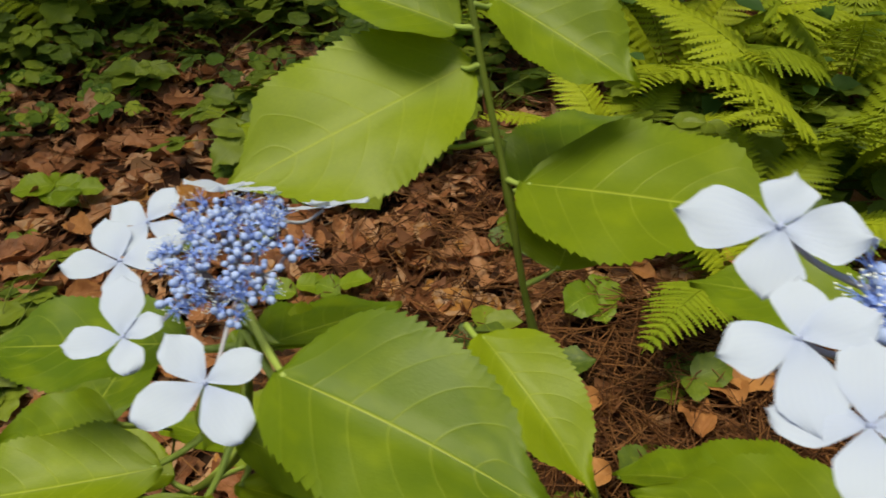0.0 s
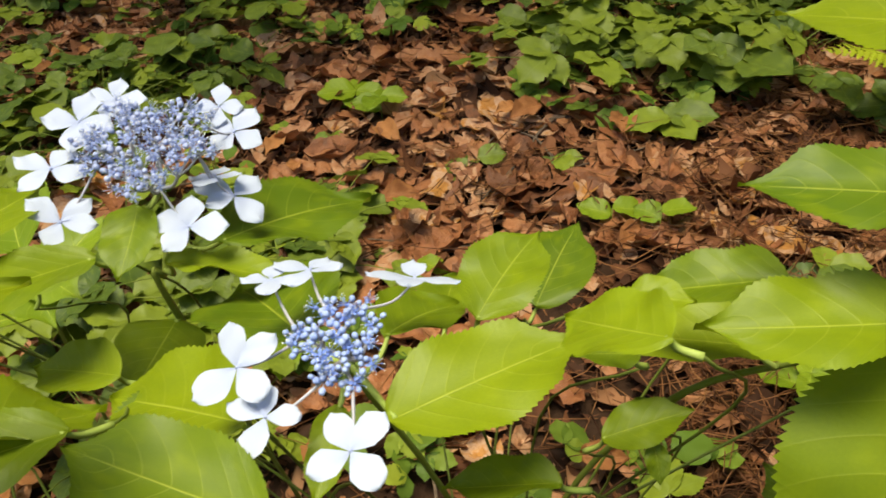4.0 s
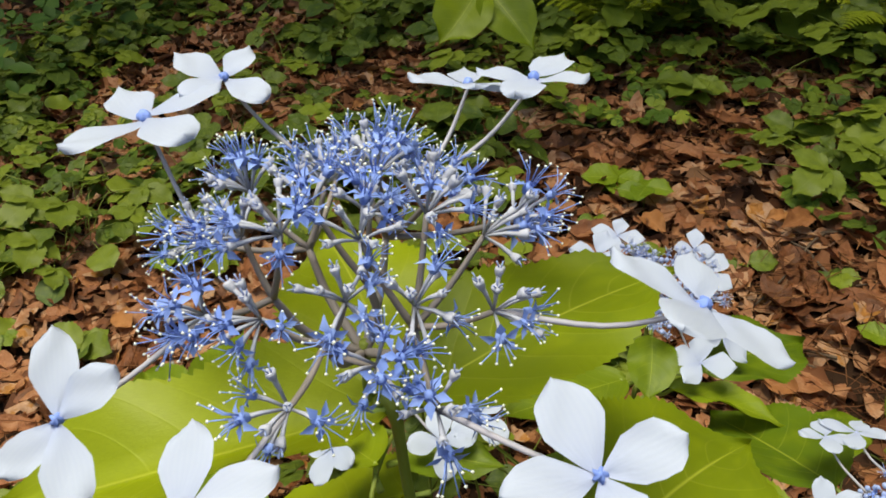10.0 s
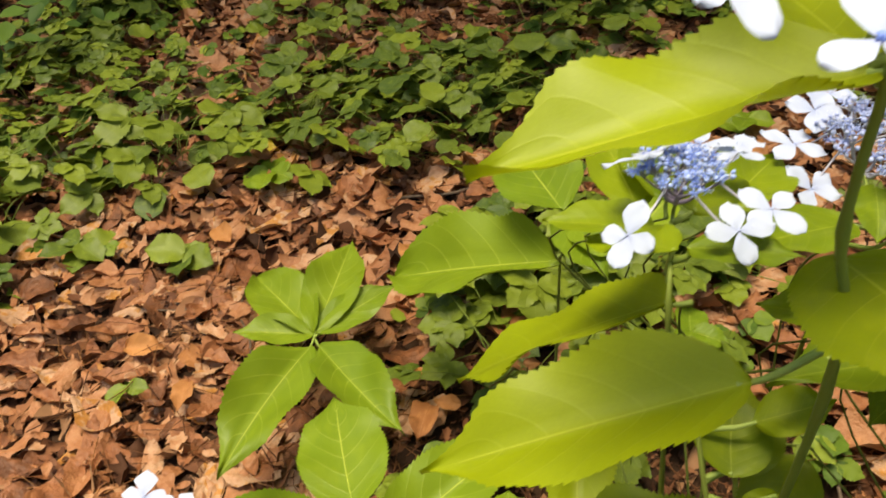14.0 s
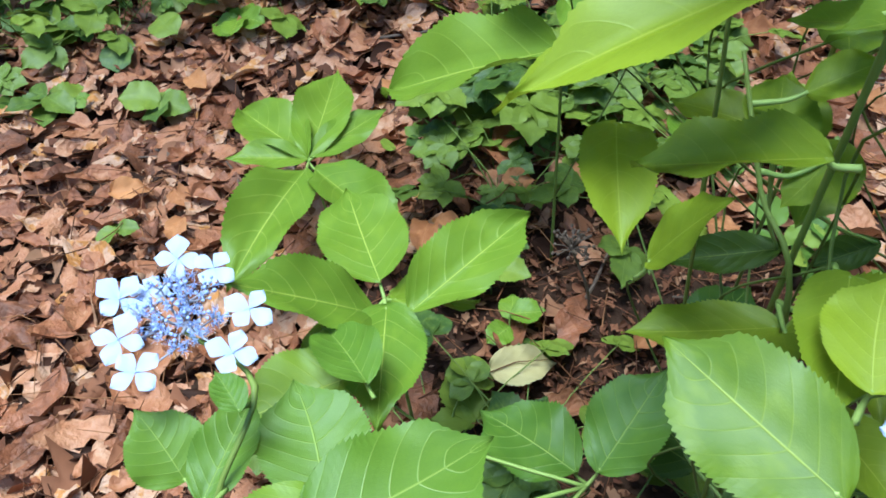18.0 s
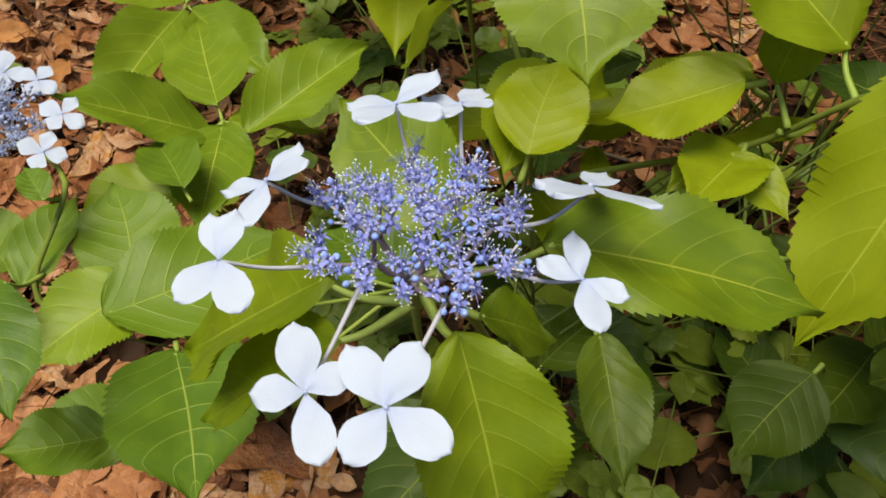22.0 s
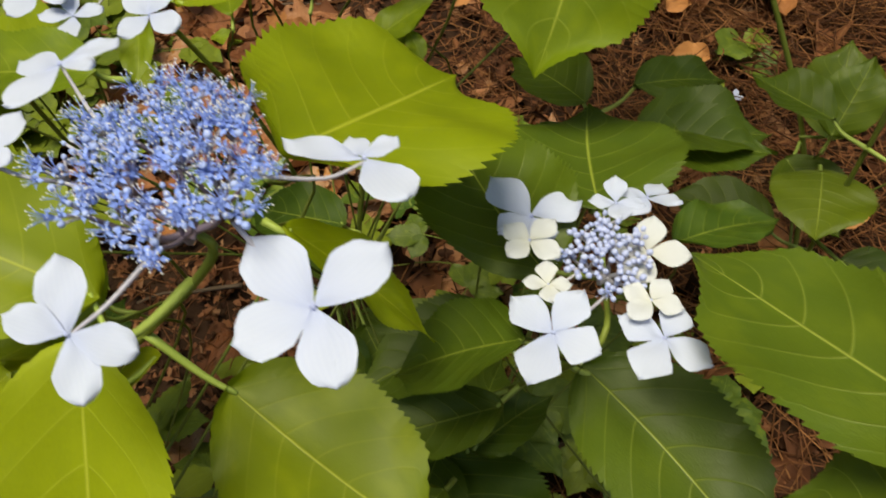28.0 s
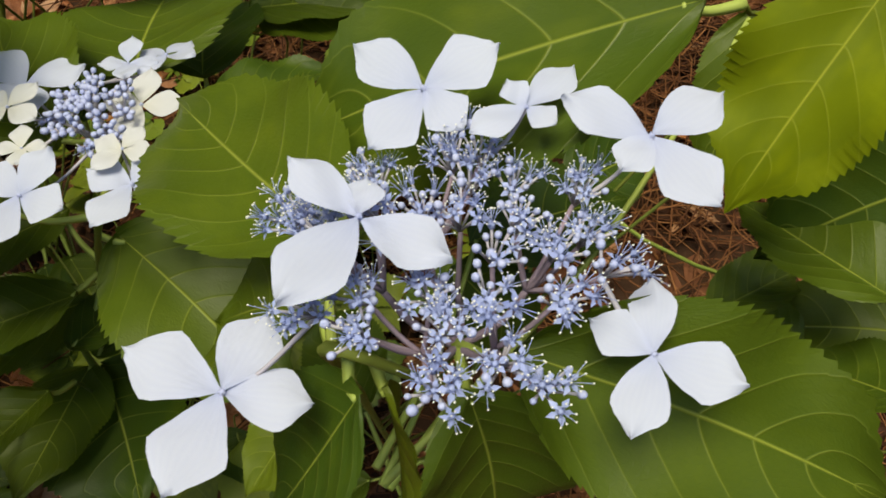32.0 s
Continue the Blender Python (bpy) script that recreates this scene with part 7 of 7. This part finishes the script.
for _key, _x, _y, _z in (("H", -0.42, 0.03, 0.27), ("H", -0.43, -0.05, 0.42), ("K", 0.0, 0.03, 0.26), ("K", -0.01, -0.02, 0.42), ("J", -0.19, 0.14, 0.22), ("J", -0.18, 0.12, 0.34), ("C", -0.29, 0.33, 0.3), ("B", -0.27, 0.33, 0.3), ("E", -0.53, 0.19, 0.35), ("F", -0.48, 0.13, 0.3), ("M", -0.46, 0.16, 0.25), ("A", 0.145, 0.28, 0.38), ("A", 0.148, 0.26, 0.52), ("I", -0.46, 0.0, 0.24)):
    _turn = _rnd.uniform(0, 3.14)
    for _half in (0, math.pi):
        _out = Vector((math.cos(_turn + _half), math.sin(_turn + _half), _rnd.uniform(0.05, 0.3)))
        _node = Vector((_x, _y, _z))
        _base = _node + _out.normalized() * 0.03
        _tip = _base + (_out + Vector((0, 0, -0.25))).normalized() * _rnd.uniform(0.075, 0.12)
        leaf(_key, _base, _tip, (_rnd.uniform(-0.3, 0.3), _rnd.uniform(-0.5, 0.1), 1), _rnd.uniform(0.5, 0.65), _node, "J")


# ---- seedlings on the leaf litter ----
SMALL = {True: [blade_mesh("seedling_blade", FRESH, 70 + k, 20, 3, 0.2, 0.15, 0.03, 0.09, 0.55, 0.5) for k in range(3)],
         False: [blade_mesh("seedling_blade", CREEPER, 75 + k, 20, 3, 0.2, 0.15, 0.03, 0.09, 0.55, 0.5) for k in range(3)]}


def seedling(x, y, leaves, size, bright, seed, wide=0.75):
    """A small plant with a few leaves held round one thin stem."""
    rnd = random.Random(seed)
    z = ground_z(x, y)
    tone = "light yellow-green" if bright else "dark green"
    top = thing("seedling", (x, y, z), "small seedling with " + tone + " leaves on the leaf litter", "seedling", "seedlings on the slope")
    high = Vector((x, y, z + size * rnd.uniform(0.7, 1.2)))
    part("stem", tubes_mesh("seedling_stem", [tube([Vector((x, y, z - 0.01)), high], 0.0016, 0.001, 5)], STEM), top)
    for k in range(leaves):
        w = 2 * math.pi * (k + rnd.uniform(-0.2, 0.2)) / leaves
        out = Vector((math.cos(w), math.sin(w), rnd.uniform(-0.1, 0.35)))
        long = size * rnd.uniform(0.8, 1.2)
        base = high - Vector((0, 0, 0.012 * (k % 3)))
        part("leaf", rnd.choice(SMALL[bright]), top, aim(base, out, (rnd.uniform(-0.3, 0.3), rnd.uniform(-0.6, 0), 1), (long, long * wide, long)))


for _k, (_x, _y, _n, _s, _b) in enumerate((
        (-0.45, 1.57, 6, 0.075, False), (-0.75, 1.36, 5, 0.065, True), (-0.68, 1.3, 4, 0.06, True), (-0.46, 1.14, 3, 0.055, False), (-0.32, 1.15, 4, 0.04, False),
        (-0.05, 1.35, 7, 0.09, False), (-0.16, 1.24, 5, 0.07, False), (-0.16, 1.0, 2, 0.055, True), (-0.23, 1.02, 2, 0.05, True), (-0.95, 1.22, 5, 0.07, False),
        (-1.18, 1.45, 7, 0.09, False), (-0.64, 1.0, 5, 0.06, False), (-0.76, 1.23, 5, 0.035, True), (-0.28, 1.51, 5, 0.055, True), (-0.68, 1.7, 6, 0.08, False),
        (-0.1, 1.65, 6, 0.07, True), (-0.02, 1.72, 5, 0.08, True), (0.02, 1.5, 4, 0.07, False), (-0.96, 0.72, 5, 0.06, False), (-0.85, 0.8, 5, 0.06, False),
        (-0.96, 0.64, 6, 0.06, False), (-0.9, 0.68, 4, 0.05, False), (-1.9, 0.75, 6, 0.07, False), (-1.55, 0.63, 5, 0.065, False), (-1.78, 0.57, 6, 0.075, False),
        (-1.55, 0.89, 4, 0.06, True), (-1.41, 0.34, 4, 0.04, False), (-0.66, 0.6, 5, 0.05, False), (-0.62, 0.7, 4, 0.06, True), (0.1, 1.1, 4, 0.06, False),
        (-0.8, 0.42, 4, 0.05, False), (-0.75, 0.36, 3, 0.04, True), (-0.5, 0.9, 3, 0.045, True), (0.14, 0.62, 3, 0.05, False), (0.12, 0.82, 5, 0.06, False), (0.2, 0.95, 5, 0.055, True), (0.05, 0.9, 4, 0.06, False), (0.3, 0.8, 4, 0.05, False), (0.02, 0.74, 4, 0.05, True), (0.24, 0.7, 5, 0.05, False), (-0.36, 1.42, 3, 0.05, False), (-1.05, 1.05, 4, 0.05, False))):
    seedling(_x, _y, _n, _s, _b, 200 + _k, 0.85 if _k % 2 else 0.7)


# ---- small things on the ground and in the shrub ----
def fallen_leaf(x, y, turn, long, mat, label):
    me = blade_mesh("fallen_leaf", mat, int(abs(x) * 100), 24, 3, 0.35, 0.25, 0.06, 0.05)
    m = aim((x, y, ground_z(x, y) + 0.045), (math.cos(turn), math.sin(turn), 0.15), (0.1, -0.5, 1), (long, long * 0.6, long))
    tagged(settle(new("fallen_leaf", me), m), label, "leaf", "fallen leaves")


TAN = leaf_material("straw_leaf", (0.50, 0.40, 0.16), (0.66, 0.55, 0.28), (0.6, 0.5, 0.3), 6.0, 0.7, 0.2, 0.5)
RUST = leaf_material("rust_leaf", (0.24, 0.085, 0.028), (0.54, 0.24, 0.08), (0.45, 0.22, 0.09), 6.0, 0.7, 0.15, 0.6)
fallen_leaf(-0.745, 0.275, 0.5, 0.085, TAN, "pale straw-yellow dead leaf lying on the litter")
fallen_leaf(-1.73, 0.97, 0.2, 0.12, YELLOW, "orange-yellow dead leaf lying on the litter")
for _k in range(60):
    _x, _y = _rnd.uniform(-1.7, 0.4), _rnd.uniform(0.3, 1.6)
    fallen_leaf(_x, _y, _rnd.uniform(0, 6.28), _rnd.uniform(0.035, 0.075), RUST, "curled rust-brown dead leaf on the litter")


def fallen_floret(x, y, size, seed):
    rnd = random.Random(seed)
    top = thing("fallen_floret", (x, y, ground_z(x, y) + 0.045), "small pale blue fallen floret on the pine needles", "flower", "fallen florets")
    for k in range(4):
        m = Matrix.Translation((x, y, ground_z(x, y) + 0.045)) @ Matrix.Rotation(radians(90 * k + rnd.uniform(-15, 15)), 4, "Z") @ Matrix.Rotation(radians(rnd.uniform(-40, 10)), 4, "Y")
        part("petal", PETALS["r"][k % 3], top, m @ Matrix.Diagonal((size, size, size, 1)))


for _k, (_x, _y) in enumerate(((0.138, 0.578), (0.175, 0.534), (0.204, 0.608), (0.16, 0.56))):
    fallen_floret(_x, _y, 0.011, _k)


def dried_head(place, root, reach):
    """Last year's flower head, dry and brown on its bare stem."""
    rnd = random.Random(4)
    place, root = Vector(place), Vector(root)
    top = thing("dried_flower_head", root, "dry brown flower head of last year on a bare stem", "seed head")
    part("stem", tubes_mesh("dry_stem", [tube(curve_through([root, root.lerp(place, 0.5) + Vector((0.01, 0, 0)), place], 4), 0.0022, 0.0016, 6)], WOODY), top)
    for k in range(46):
        out = Vector((rnd.gauss(0, 1), rnd.gauss(0, 1), rnd.uniform(0.1, 1.2))).normalized()
        end = place + out * reach * rnd.uniform(0.6, 1.0)
        branch = part("branch", tubes_mesh("dry_branch", [tube([place, place.lerp(end, 0.5) + Vector((0, 0, 0.003)), end], 0.0008, 0.0005, 4)], TWIG), top)
        part("seed", BUDS_DRY, branch, Matrix.Translation(end) @ Matrix.Diagonal((0.006, 0.006, 0.006, 1)))


BUDS_DRY = bud_mesh(3, False, TWIG, WOODY)
dried_head((-0.69, 0.40, 0.27), (-0.66, 0.42, ground_z(-0.66, 0.42) - 0.01), 0.032)
_m = aim((-0.575, 0.16, 0.33), (0.1, -0.3, -0.8), (0.2, -0.8, 0.3), (0.075, 0.035, 0.075))
part("leaf", YELLOW_BLADE, SHOOTS["M"], _m, "yellowed drooping leaf")
for _k in range(26):
    twig(_rnd.uniform(-1.9, 0.5), _rnd.uniform(0.35, 1.7), _rnd.uniform(0, 6.28), _rnd.uniform(0.1, 0.32), _rnd.uniform(0.0012, 0.0035), 30 + _k)
